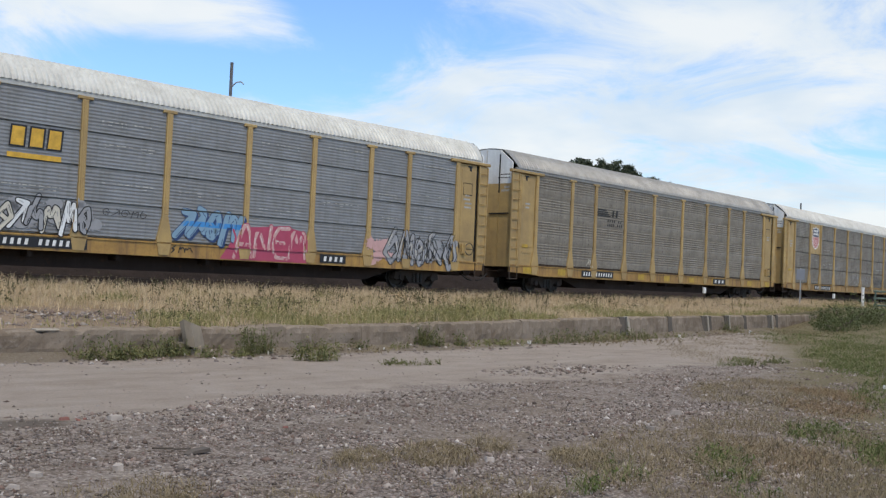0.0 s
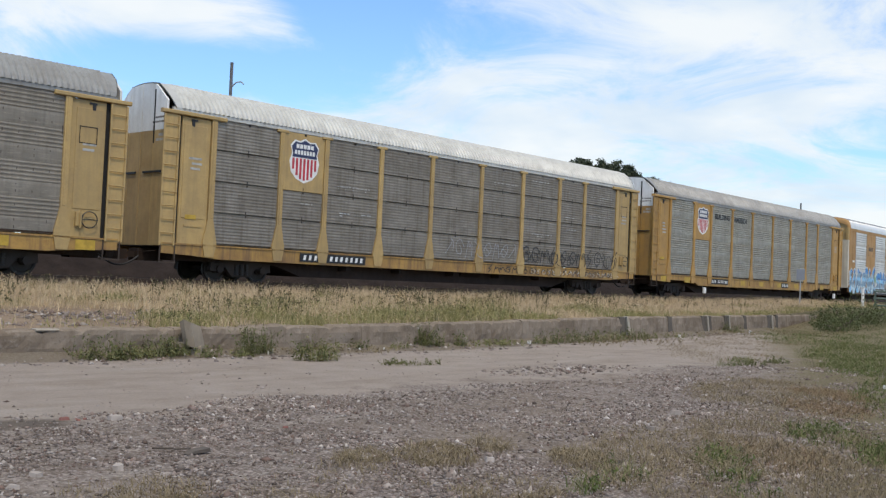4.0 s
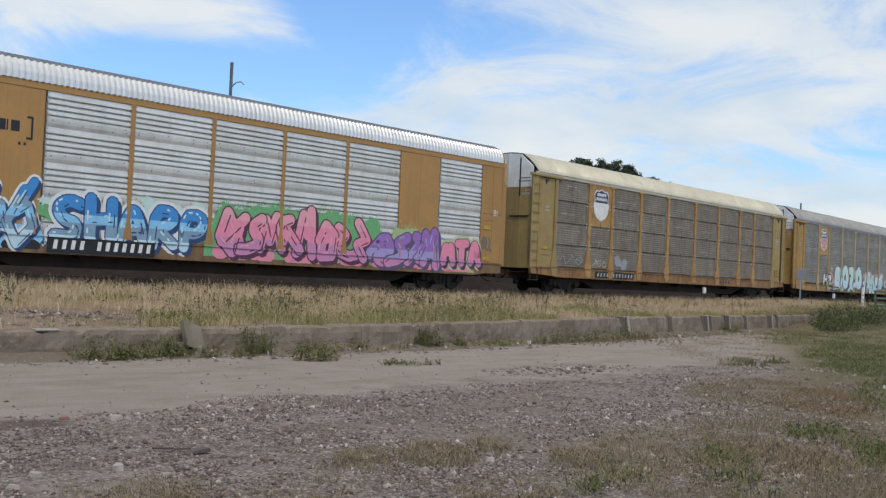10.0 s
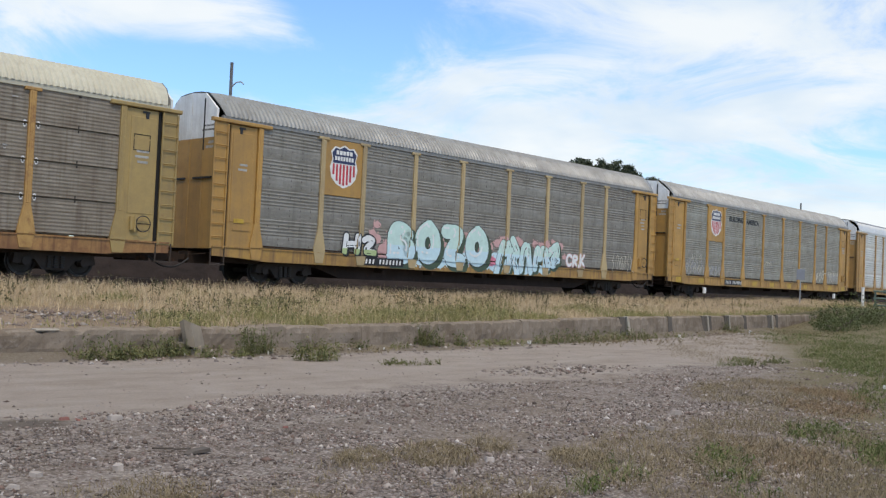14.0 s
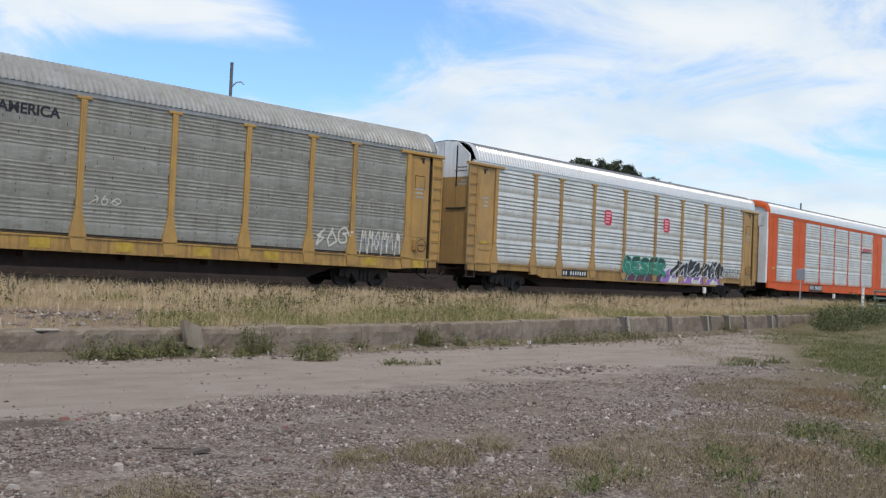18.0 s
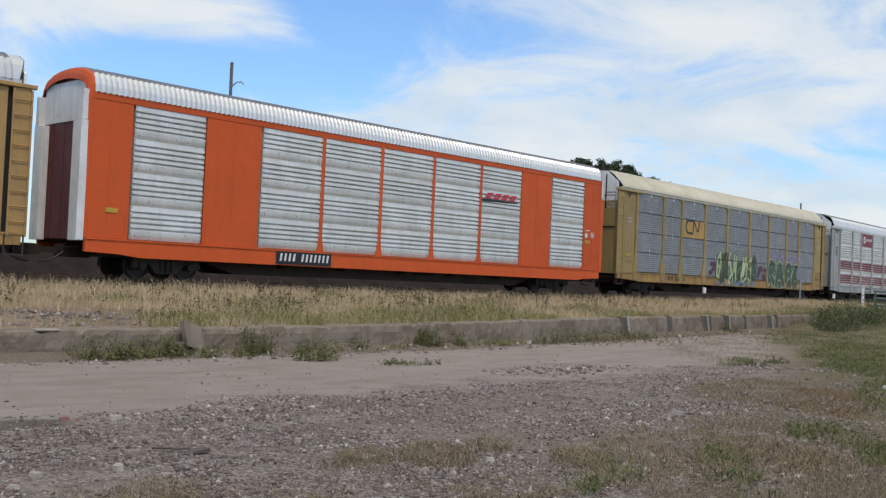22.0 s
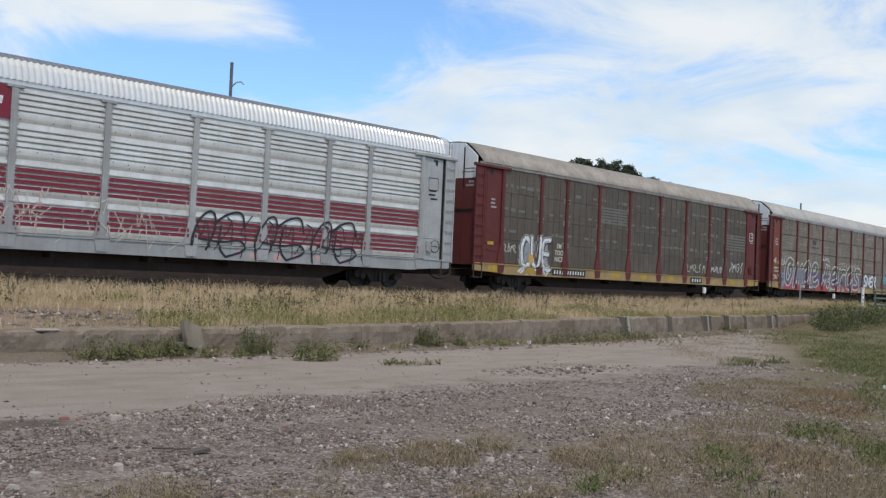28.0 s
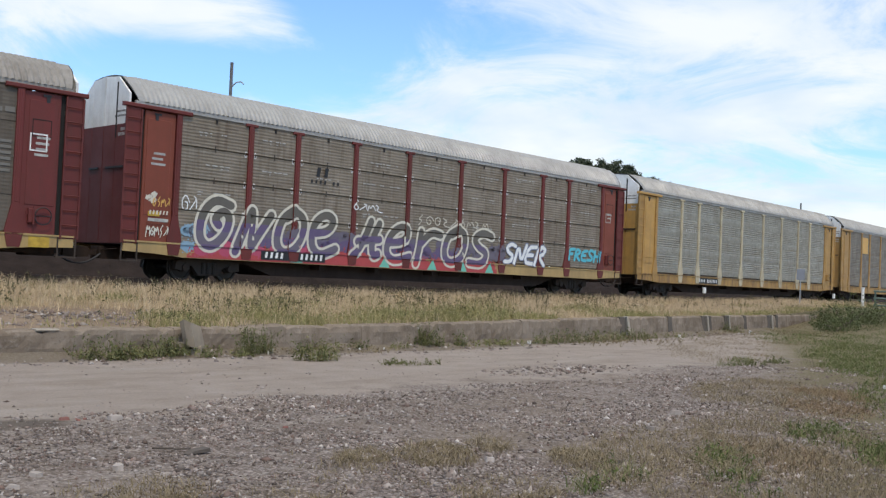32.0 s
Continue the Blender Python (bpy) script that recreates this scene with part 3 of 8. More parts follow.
def piece(car, kind, x0, x1, z0, z1, letters, seed, fill, edge, glow=None, shine=None, weight=0.30, slant=0.12, base=1, rim=1.45, curly=0.5, label="sprayed lettering", drop=None, bands=None):
    """One sprayed piece past reading: swinging strokes locked together."""
    rnd = random.Random(seed)
    w = (x1 - x0) / letters
    h = z1 - z0
    out = []
    for i in range(letters):
        form = FORMS[rnd.randrange(len(FORMS))]
        ax, az = x0 + w * i, z0 + h * rnd.uniform(-0.04, 0.08)
        sx, sz = w * rnd.uniform(0.95, 1.2), h * rnd.uniform(0.82, 1.0)
        flip = rnd.random() < 0.35
        pts = [(ax + sx * ((1 - u if flip else u) + slant * (v - 0.5)) + rnd.uniform(-0.10, 0.10) * w, az + sz * (v + rnd.uniform(-0.07, 0.07))) for u, v in form]
        line = rounded(pts) if rnd.random() < curly else pts
        if rnd.random() < 0.45:                      # spurs that lock the letters together
            q = pts[rnd.randrange(len(pts))]
            line = line + [(q[0] + w * rnd.uniform(0.15, 0.5), q[1] + h * rnd.uniform(-0.25, 0.25))]
        out.append([line])
    fills = fill if isinstance(fill, (list, tuple)) else [fill]
    return spray(car, kind, out, z0, z1, min(w, h) * weight, bands or tuple(((f, 1.0),) for f in fills), edge, glow, shine, rim, base, seed + 1, drop, label, edge != "cream")


def blobs(car, kind, x0, x1, z0, z1, count, seed, color, size=0.5, name="spray_patch", layer=0, label=""):
    """Soft-edged clouds of spray, as overlapping rounds."""
    rnd = random.Random(seed)
    polys = []
    for _ in range(count):
        r = size * rnd.uniform(0.5, 1.0)
        cx, cz = rnd.uniform(x0 + r * 0.6, x1 - r * 0.6), rnd.uniform(min(z0 + r * 0.6, (z0 + z1) / 2), max(z1 - r * 0.6, (z0 + z1) / 2))
        polys.append([(cx + r * math.cos(k * 0.6283), max(SILL_LOW + 0.02, cz + 0.7 * r * math.sin(k * 0.6283))) for k in range(10)])
        for _ in range(9):                          # stray droplets past the rim
            a, d, q = rnd.uniform(0, 6.283), r * rnd.uniform(0.95, 1.3), rnd.uniform(0.012, 0.04)
            px, pz = cx + d * math.cos(a), cz + 0.75 * d * math.sin(a)
            if pz > SILL_LOW + 0.06:
                polys.append([(px + q * math.cos(k * 1.2566), pz + q * math.sin(k * 1.2566)) for k in range(5)])
    return tagged(paint(name, polys, SPRAY[color], car, kind, layer, label), kind="stuff")


def haze(car, kind, x0, x1, z0, z1, seed, color, layer=0, label=""):
    """A sprayed ground coat with a ragged upper rim and droplets past it."""
    rnd = random.Random(seed)
    polys, drops = [], []
    rim = lambda x: z0 + (z1 - z0) * max(0.05, min(1.0, (x - x0) / 0.6, (x1 - x) / 0.6)) ** 0.5 + 0.09 * math.sin(2.3 * x + seed) + 0.05 * math.sin(5.9 * x)
    x = x0
    while x < x1:
        w = rnd.uniform(0.05, 0.13)
        top = rim(x) + rnd.uniform(-0.05, 0.05)
        polys.append([(x, z0), (x + w, z0), (x + w, top), (x, top)])
        x += w
    for _ in range(int((x1 - x0) * 55)):
        x, r = rnd.uniform(x0, x1), rnd.uniform(0.010, 0.035)
        z = rim(x) + rnd.gauss(0.02, 0.10)
        drops.append([(x + r * math.cos(k * 1.2566), z + r * math.sin(k * 1.2566)) for k in range(5)])
    return tagged(paint("spray_haze", polys + drops, SPRAY[color], car, kind, layer, label), kind="stuff")


def scribble(car, kind, x0, x1, z0, z1, count, seed, color, width=0.035, name="scrawl", layer=6, label=""):
    """Thin tags: quick looping lines."""
    rnd = random.Random(seed)
    polys = []
    w = (x1 - x0) / count
    for i in range(count):
        form = FORMS[rnd.randrange(len(FORMS))]
        polys += stroke(rounded([(x0 + w * (i + u * rnd.uniform(0.85, 1.15)), z0 + (z1 - z0) * v) for u, v in form]), width, 5)
    return tagged(paint(name, polys, SPRAY[color], car, kind, layer, label), kind="stuff")


def bars(parent, kind, x0, x1, z, h, count, material, name="mark_bar", layer=3, seed=1):
    """Unreadable or withheld characters: plain upright bars."""
    rnd = random.Random(seed)
    w = (x1 - x0) / count
    polys = []
    for i in range(count):
        if count > 6 and i == 4:
            continue
        a, b = x0 + w * i + w * 0.27, x0 + w * (i + 1) - w * 0.27
        polys.append([(a, z), (b, z), (b + 0.15 * h, z + h), (a + 0.15 * h, z + h)])
    return tagged(paint(name, polys, material, parent, kind, layer), kind="stuff")


def rect(x0, x1, z0, z1):
    return [(x0, z0), (x1, z0), (x1, z1), (x0, z1)]


# ---- pieces of a car ----
def panel_profile(style):
    """Outline of one side panel, bottom to top: (z, y), y towards the camera negative."""
    pts = []
    if style == "slotted":       # a flat band and a group of deep ribs
        pts = [(0.0, 0.030), (0.05, 0.012), (0.12, -0.006), (0.20, -0.013), (0.27, -0.012), (0.30, -0.006)]
        z = 0.30
        for _ in range(4):
            pts += [(z + 0.004, 0.070), (z + 0.044, 0.075), (z + 0.050, -0.014), (z + 0.085, -0.013), (z + 0.157, 0.004)]
            z += 0.163
        pts += [(ROW_H, 0.010)]
    elif style == "rippled":     # a flat band, then a group of five shallow ribs
        pts = [(0.0, 0.014), (0.06, 0.005), (0.20, -0.003), (0.34, -0.005), (0.40, 0.003)]
        for k in range(5):
            z = 0.41 + 0.116 * k
            pts += [(z + 0.02, 0.004), (z + 0.045, -0.009), (z + 0.078, -0.008), (z + 0.095, 0.009)]
        pts.append((ROW_H, 0.004))
    else:                        # ribbed sheet, dark lap at its lower edge
        pts = [(0.002, 0.09), (0.042, 0.09), (0.046, 0.0)] if style == "ribbed" else [(0.002, 0.016), (0.014, 0.016), (0.018, 0.0)]
        z = 0.05
        while z < ROW_H - 0.10:
            d = 0.009 if style == "ribbed" else 0.003
            pts += [(z, 0.0), (z + 0.020, d * 0.25), (z + 0.040, d * 0.8), (z + 0.056, d), (z + 0.072, d * 0.8), (z + 0.090, d * 0.25)]
            z += 0.104
        pts.append((ROW_H - 0.004, 0.0))
    return pts


def panel_mesh(style, width):
    m = Mesh()
    prof = panel_profile(style)
    k = len(m.v)
    n = len(prof)
    for x in (-width / 2, width / 2):
        m.v += [(x, y, z) for z, y in prof]
    for i in range(n - 1):
        m.f.append((k + i, k + n + i, k + n + i + 1, k + i + 1))
    # folded edges and the back sheet give it thickness
    k2 = len(m.v)
    for x in (-width / 2, width / 2):
        m.v += [(x, 0.10, prof[0][0]), (x, 0.10, prof[-1][0])]
    m.f += [(k2, k2 + 1, k2 + 3, k2 + 2), (k2, k2 + 2, k + n, k), (k2 + 1, k + n - 1, k + 2 * n - 1, k2 + 3)]
    m.f.append(tuple([k + i for i in range(n)] + [k2 + 1, k2]))
    m.f.append(tuple([k + n + i for i in range(n - 1, -1, -1)] + [k2 + 2, k2 + 3]))
    if style == "slatted":       # upright straps
        for j in range(1, int(width / 0.46)):
            x = -width / 2 + width * j / int(width / 0.46)
            m.box(x - 0.012, x + 0.012, -0.012, 0.02, 0.05, ROW_H - 0.02)
    return m


def post_mesh(foot=True):
    m = Mesh()
    h0, h1 = SILL_LOW + 0.06, PANEL_TOP + 0.02
    if foot:
        m.prism([(-0.17, h0), (0.17, h0), (0.26, SILL_TOP + 0.02), (0.25, SILL_TOP + 0.12), (0.10, 2.05), (0.095, h1), (-0.095, h1), (-0.10, 2.05), (-0.25, SILL_TOP + 0.12), (-0.26, SILL_TOP + 0.02)], -0.06, 0.07)
    else:
        m.rbox(-0.10, 0.10, -0.06, 0.07, SILL_TOP, h1)
    m.rbox(-0.045, 0.045, -0.072, -0.05, 2.1, h1 - 0.12, 0.008)
    m.rbox(-0.24, 0.24, -0.07, 0.05, h1 - 0.085, h1 + 0.005, 0.01)
    return m


def roof_section(kind):
    """Half outline of a roof, near eave to crest: (y, z)."""
    if kind == "box":
        return [(-1.545, 5.50), (-1.525, 5.72), (-1.455, 5.93), (-1.36, 6.07), (-0.98, 6.225), (-0.50, 6.31), (0.0, 6.34)]
    if kind == "angled":
        return [(-1.56, 5.44), (-1.52, 5.60), (-1.44, 5.86), (-1.34, 6.03), (-0.98, 6.20), (-0.50, 6.29), (0.0, 6.32)]
    return [(-1.56, 5.44), (-1.50, 5.58), (-1.34, 5.80), (-1.12, 6.03), (-0.82, 6.24), (-0.40, 6.30), (0.0, 6.32)]


def roof_mesh(kind, half, first=0, last=13):
    m = Mesh()
    sec = roof_section(kind)
    sec = (sec + [(-y, z) for y, z in sec[-2::-1]])[first:last]
    pitch = 0.18
    count = int(2 * half / pitch)
    pitch = 2 * half / count
    xs = []
    for i in range(count):
        x = -half + i * pitch
        xs += [(x, 0.0), (x + 0.22 * pitch, 0.0), (x + 0.48 * pitch, 0.040), (x + 0.74 * pitch, 0.040)]
    xs.append((half, 0.0))
    n = len(sec)
    for x, d in xs:
        for y, z in sec:
            ln = math.hypot(y, z - 4.9)
            m.v.append((x, y + d * y / ln, z + d * (z - 4.9) / ln))
    for i in range(len(xs) - 1):
        for j in range(n - 1):
            a = i * n + j
            m.f.append((a, a + n, a + n + 1, a + 1))
    return m


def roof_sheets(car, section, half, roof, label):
    """The roof: one sheet, or silver slopes with a top band coloured darker as sky reflection."""
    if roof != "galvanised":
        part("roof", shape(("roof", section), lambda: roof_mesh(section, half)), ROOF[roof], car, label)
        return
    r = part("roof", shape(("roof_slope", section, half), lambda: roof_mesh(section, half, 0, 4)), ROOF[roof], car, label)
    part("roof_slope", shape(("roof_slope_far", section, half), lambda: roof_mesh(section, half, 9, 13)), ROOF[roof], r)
    part("top_sheet", shape(("top_sheet", section, half), lambda: roof_mesh(section, half, 3, 10)), ROOF["dull"], r, "top band coloured darker for the sky it reflects")


def truck(car, x):
    """A two-axle truck with its side frames, springs and wheelsets."""
    t = new("truck")
    t.parent, t.location = car, (x, 0, LIFT)
    tagged(t, "black two-axle truck with cast side frames")

    def side():
        m = Mesh()
        m.prism([(-1.22, 0.36), (-1.18, 0.62), (-0.92, 0.66), (-0.42, 0.74), (0.42, 0.74), (0.92, 0.66), (1.18, 0.62), (1.22, 0.36), (0.98, 0.33), (0.86, 0.46), (0.62, 0.48), (0.36, 0.18), (-0.36, 0.18), (-0.62, 0.48), (-0.86, 0.46), (-0.98, 0.33)], -0.09, 0.09)
        for a in (-0.86, 0.86):
            m.rod((a, -0.16, 0.42), (a, 0.05, 0.42), 0.13, 10)
        return m

    def spring():
        m = Mesh()
        for a in (-0.2, 0.0, 0.2):
            for k in range(5):
                m.rod((a, -0.10, 0.24 + 0.075 * k), (a, -0.10, 0.285 + 0.075 * k), 0.075, 8)
        return m

    def wheels():
        m = Mesh()
        for s in (-1, 1):
            rings = [(0.05, s * 0.66), (0.32, s * 0.70), (0.36, s * 0.675), (0.455, s * 0.675), (0.455, s * 0.705), (0.42, s * 0.715), (0.415, s * 0.81), (0.36, s * 0.81), (0.33, s * 0.765), (0.14, s * 0.785), (0.11, s * 0.85), (0.02, s * 0.85)]
            m.lathe_y(rings if s > 0 else rings[::-1], 28)
        m.rod((0, -0.95, 0), (0, 0.95, 0), 0.085, 12)
        for k in range(3):
            w = 2.094 * k
            m.rod((0.06 * math.cos(w), -0.97, 0.06 * math.sin(w)), (0.06 * math.cos(w), -0.93, 0.06 * math.sin(w)), 0.02, 6)
        return m

    for y in (-0.98, 0.98):
        f = part("side_frame", shape(("side_frame",), side), DUSTY_STEEL, t, at=(0, y, 0))
        part("spring_nest", shape(("spring_nest",), spring), WHEEL_STEEL, f)
    # dark box added between the wheels to stand in for underside shade
    part("transom", shape(("transom",), lambda: Mesh().rbox(-0.5, 0.5, -0.62, 0.62, 0.2, 0.72)), BLACK_STEEL, t)
    part("bolster", shape(("bolster",), lambda: Mesh().rbox(-0.22, 0.22, -1.05, 1.05, 0.48, 0.78)), BLACK_STEEL, t)
    for a in (-0.86, 0.86):
        w = part("wheelset", shape(("wheelset",), wheels), WHEEL_STEEL, t, "worn steel wheels on their axle", (a, 0, 0.42))
        WHEELS.append((w, a))
    return t


WHEELS, CARS = [], []


def coupler(car, s, end):
    m = Mesh()
    m.box(min(s * (end - 0.9), s * end), max(s * (end - 0.9), s * end), -0.28, 0.28, 0.66, 1.05)
    m.box(min(s * end, s * 14.02), max(s * end, s * 14.02), -0.09, 0.09, 0.76, 0.94)
    m.prism([(s * 13.75, 0.70), (s * 14.1, 0.68), (s * 14.22, 0.80), (s * 14.22, 0.93), (s * 14.1, 1.02), (s * 13.75, 1.00)], -0.17, 0.14)
    m.rod((s * (end - 0.05), -1.2, 0.98), (s * (end - 0.05), -0.1, 0.92), 0.02, 6)
    c = part("coupler", m, BLACK_STEEL, car)
    h = Mesh().tube([(s * (end - 0.02 + 0.75 * q / 7), -0.30, 0.86 - 0.36 * math.sin(math.pi * (0.08 + 0.92 * q / 7) * 0.55)) for q in range(8)], 0.03, 6)
    part("air_hose", h, BLACK_PAINT, c)
    return c


def running_gear(car, sill_paint, end, low=SILL_LOW, deep=False):
    """Sills, deck and trucks under a rack."""
    def sill():
        m = Mesh()
        e = end - 0.05
        mid = low - (0.05 if deep else 0.0)
        pts = [(-e, SILL_TOP), (-e, low + 0.12), (-e + 1.1, low + 0.08), (-11.3, 0.98 if deep else low), (-8.9, 0.98 if deep else low), (-8.3, mid), (8.3, mid), (8.9, 0.98 if deep else low), (11.3, 0.98 if deep else low), (e - 1.1, low + 0.08), (e, low + 0.12), (e, SILL_TOP)]
        m.prism(pts, -0.03, 0.10)
        m.box(-e, e, -0.06, -0.03, SILL_TOP - 0.05, SILL_TOP)
        return m
    key = ("side_sill", end, low, deep)
    part("side_sill", shape(key, sill), sill_paint, car, at=(0, -HALF, 0))
    part("side_sill", shape(key, sill), sill_paint, car, at=(0, HALF, 0), turn=math.pi)
    part("center_sill", shape(("center_sill", end), lambda: Mesh().prism([(-end + 0.8, 1.15), (-end + 0.8, 0.72), (-8.6, 0.70), (-7.4, 0.34), (7.4, 0.34), (8.6, 0.70), (end - 0.8, 0.72), (end - 0.8, 1.15)], -0.95, 0.95)), GRIME, car)
    part("deck", shape(("deck", end), lambda: Mesh().box(-end + 0.1, end - 0.1, -HALF + 0.12, HALF - 0.12, 1.12, 1.22)), BLACK_STEEL, car)
    for x in (-5.6, -2.9, 0.2, 3.1, 5.9):
        part("cross_bearer", shape(("cross_bearer",), lambda: Mesh().prism([(-0.08, 1.12), (-0.08, 0.62), (0.08, 0.62), (0.08, 1.12)], -HALF + 0.1, HALF - 0.1)), BLACK_STEEL, car, at=(x, 0, 0))
    part("brake_tank", shape(("brake_tank",), lambda: Mesh().rod((-0.6, -0.85, 0.78), (0.6, -0.85, 0.78), 0.20, 14)), BLACK_STEEL, car, at=(1.6, 0, 0))
    for s in (-1, 1):
        truck(car, s * 10.06)
        coupler(car, s, end)


def end_corner(car, s, paint, side, detail, sheet):
    """The flat corner panel, ladder plate, header and their fittings at one end of one side."""
    y = -HALF
    turn = 0.0 if side < 0 else math.pi
    k = s if side < 0 else -s                   # left or right as seen from that side
    par = dict(turn=turn, at=(0, side * HALF, 0))

    def corner():
        m = Mesh()
        m.rbox(min(k * 11.80, k * 12.86), max(k * 11.80, k * 12.86), -0.004, 0.06, SILL_TOP - 0.02, 5.22, 0.02)
        m.rbox(min(k * 11.95, k * 12.78), max(k * 11.95, k * 12.78), -0.020, 0.0, 2.05, 4.98, 0.01)
        m.box(min(k * 12.0, k * 12.65), max(k * 12.0, k * 12.65), -0.028, 0.0, 1.78, 1.84)
        return m

    def plate():
        m = Mesh()
        a, b = sorted((k * 13.0, k * 13.5))
        m.rbox(a, b, -0.035, 0.03, SILL_TOP - 0.10, 5.24, 0.012)
        m.rbox(a - 0.03, a + 0.03, -0.075, -0.03, SILL_TOP - 0.1, 5.2, 0.01)
        m.rbox(b - 0.03, b + 0.03, -0.075, -0.03, SILL_TOP - 0.1, 5.2, 0.01)
        return m

    def header():
        m = Mesh()
        a, b = sorted((k * 11.25, k * 13.62))
        m.rbox(a, b, -0.10, 0.05, 5.24, 5.36, 0.02)
        return m
    part("corner_panel", shape(("corner_panel", k), corner), sheet, car, **par)
    p = part("ladder_plate", shape(("ladder_plate", k), plate), paint, car, **par)
    part("header", shape(("header", k), header), paint, car, **par)
    part("corner_gap", shape(("corner_gap", k), lambda: Mesh().box(min(k * 12.86, k * 13.0), max(k * 12.86, k * 13.0), 0.05, 0.07, SILL_TOP, 5.24)), SLOT_DARK, car, **par)
    if detail:
        def rung():
            return Mesh().rod((min(k * 13.0, k * 13.5), -0.085, 0), (max(k * 13.0, k * 13.5), -0.085, 0), 0.017, 6)
        for i in range(9):
            part("rung", shape(("rung", k), rung), paint, p, at=(0, 0, 1.55 + 0.42 * i))

        def fittings():
            m = Mesh()
            m.box(min(k * 12.42, k * 12.52), max(k * 12.42, k * 12.52), -0.03, 0.0, 4.94, 5.14)
            m.box(min(k * 12.32, k * 12.55), max(k * 12.32, k * 12.55), -0.03, 0.0, 5.10, 5.16)
            return m
        part("door_lock", shape(("door_lock", k), fittings), BLACK_PAINT, car, **par)
        if k > 0:
            def brake():
                m = Mesh()
                m.rbox(12.05, 12.30, -0.10, 0.0, 1.55, 1.95)
                m.rod((12.18, -0.13, 2.0), (12.18, -0.13, 1.5), 0.03, 6)
                return m

            def wheel():
                return Mesh().tube([(12.45 + 0.24 * math.cos(q * math.pi / 8), -0.12, 1.75 + 0.24 * math.sin(q * math.pi / 8)) for q in range(17)], 0.016, 5).rod((12.22, -0.12, 1.75), (12.68, -0.12, 1.75), 0.012, 5)
            hb = part("hand_brake", shape(("hand_brake",), brake), paint, car, **par)
            part("brake_wheel", shape(("brake_wheel",), wheel), BLACK_PAINT, hb)
        part("step_board", shape(("step_board", k), lambda: Mesh().box(min(k * 12.9, k * 13.5), max(k * 12.9, k * 13.5), -0.06, 0.1, 0.62, 0.66).box(min(k * 12.92, k * 12.96), max(k * 12.92, k * 12.96), -0.05, -0.02, 0.64, 1.2).box(min(k * 13.44, k * 13.48), max(k * 13.44, k * 13.48), -0.05, -0.02, 0.64, 1.2)), DUSTY_STEEL, car, **par)


def end_door(car, s, lower, upper, split=4.75):
    """The folded end doors, set back between the corner plates, with a peaked top."""
    x0, x1 = sorted((s * 13.30, s * 13.375))
    doors = []
    for a, b in ((-1.42, -0.74), (-0.72, -0.02), (0.02, 0.72), (0.74, 1.42)):
        leaf = part("end_door", shape(("end_door", s, a, split), lambda: Mesh().box(x0, x1, a, b, SILL_TOP - 0.1, split)), lower, car)
        zt = [5.67 if abs(q) > 1.3 else (6.22 if abs(q) > 0.5 else 6.285) for q in (a, b)]

        def top():
            m = Mesh()
            m.v += [(x0, a, split + 0.004), (x1, a, split + 0.004), (x1, b, split + 0.004), (x0, b, split + 0.004), (x0, a, zt[0]), (x1, a, zt[0]), (x1, b, zt[1]), (x0, b, zt[1])]
            m.f += [(0, 3, 2, 1), (4, 5, 6, 7), (0, 1, 5, 4), (1, 2, 6, 5), (2, 3, 7, 6), (3, 0, 4, 7)]
            return m
        part("door_top", shape(("door_top", s, a, split), top), upper, leaf)
        doors.append(leaf)
    d = doors[1]
    part("door_gap", shape(("door_gap", s), lambda: Mesh().box(min(s * 13.374, s * 13.384), max(s * 13.374, s * 13.384), -0.775, -0.705, 4.35, 6.05)), SLOT_DARK, d)
    for row, (z, n, mat) in enumerate(((5.12, 7, STAIN), (4.98, 9, STAIN), (4.55, 4, GREY_MARK), (4.40, 6, GREY_MARK))):
        m = Mesh()
        for i in range(n):
            y = -1.30 + 0.075 * i if s < 0 else -0.80 - 0.075 * i
            m.box(min(s * 13.374, s * 13.380), max(s * 13.374, s * 13.380), y, y + 0.05, z, z + (0.055 if row < 2 else 0.09))
        part("door_notice", m, mat, doors[0])
    for a, b in ((-1.3, -0.25), (0.2, 0.75)):
        for z in (3.42,):
            part("lock_bar", shape(("lock_bar", s, a), lambda: Mesh().box(min(s * 13.375, s * 13.42), max(s * 13.375, s * 13.42), a, b, 0, 0.06)), BLACK_PAINT, d, at=(0, 0, z))


def roof_hood(car, s, material, section="rack"):
    """The dark-edged roof end that overhangs the doors."""
    m = Mesh()
    sec = roof_section(section)
    sec = sec + [(-y, z) for y, z in sec[-2::-1]]
    x0, x1 = s * 12.9, s * 13.31
    for (y, z), (y2, z2) in zip(sec, sec[1:]):
        f = lambda q: s * (13.13 + 0.18 * max(0.0, min(1.0, (q - 5.44) / 0.62)))
        m.poly([(x0, y, z + 0.01), (f(z), y, z + 0.01), (f(z2), y2, z2 + 0.01), (x0, y2, z2 + 0.01)][::-s])
        m.poly([(x0, y, z - 0.03), (f(z), y, z - 0.03), (f(z2), y2, z2 - 0.03), (x0, y2, z2 - 0.03)][::s])
        m.poly([(f(z), y, z + 0.01), (f(z), y, z - 0.03), (f(z2), y2, z2 - 0.03), (f(z2), y2, z2 + 0.01)][::-s])
    h = part("roof_hood", m, material, car)
    e = Mesh()
    e.tube([(s * (13.13 + 0.18 * max(0.0, min(1.0, (z - 5.44) / 0.62))), y, z) for y, z in sec], 0.016, 5)
    part("hood_seal", e, BLACK_PAINT, h)


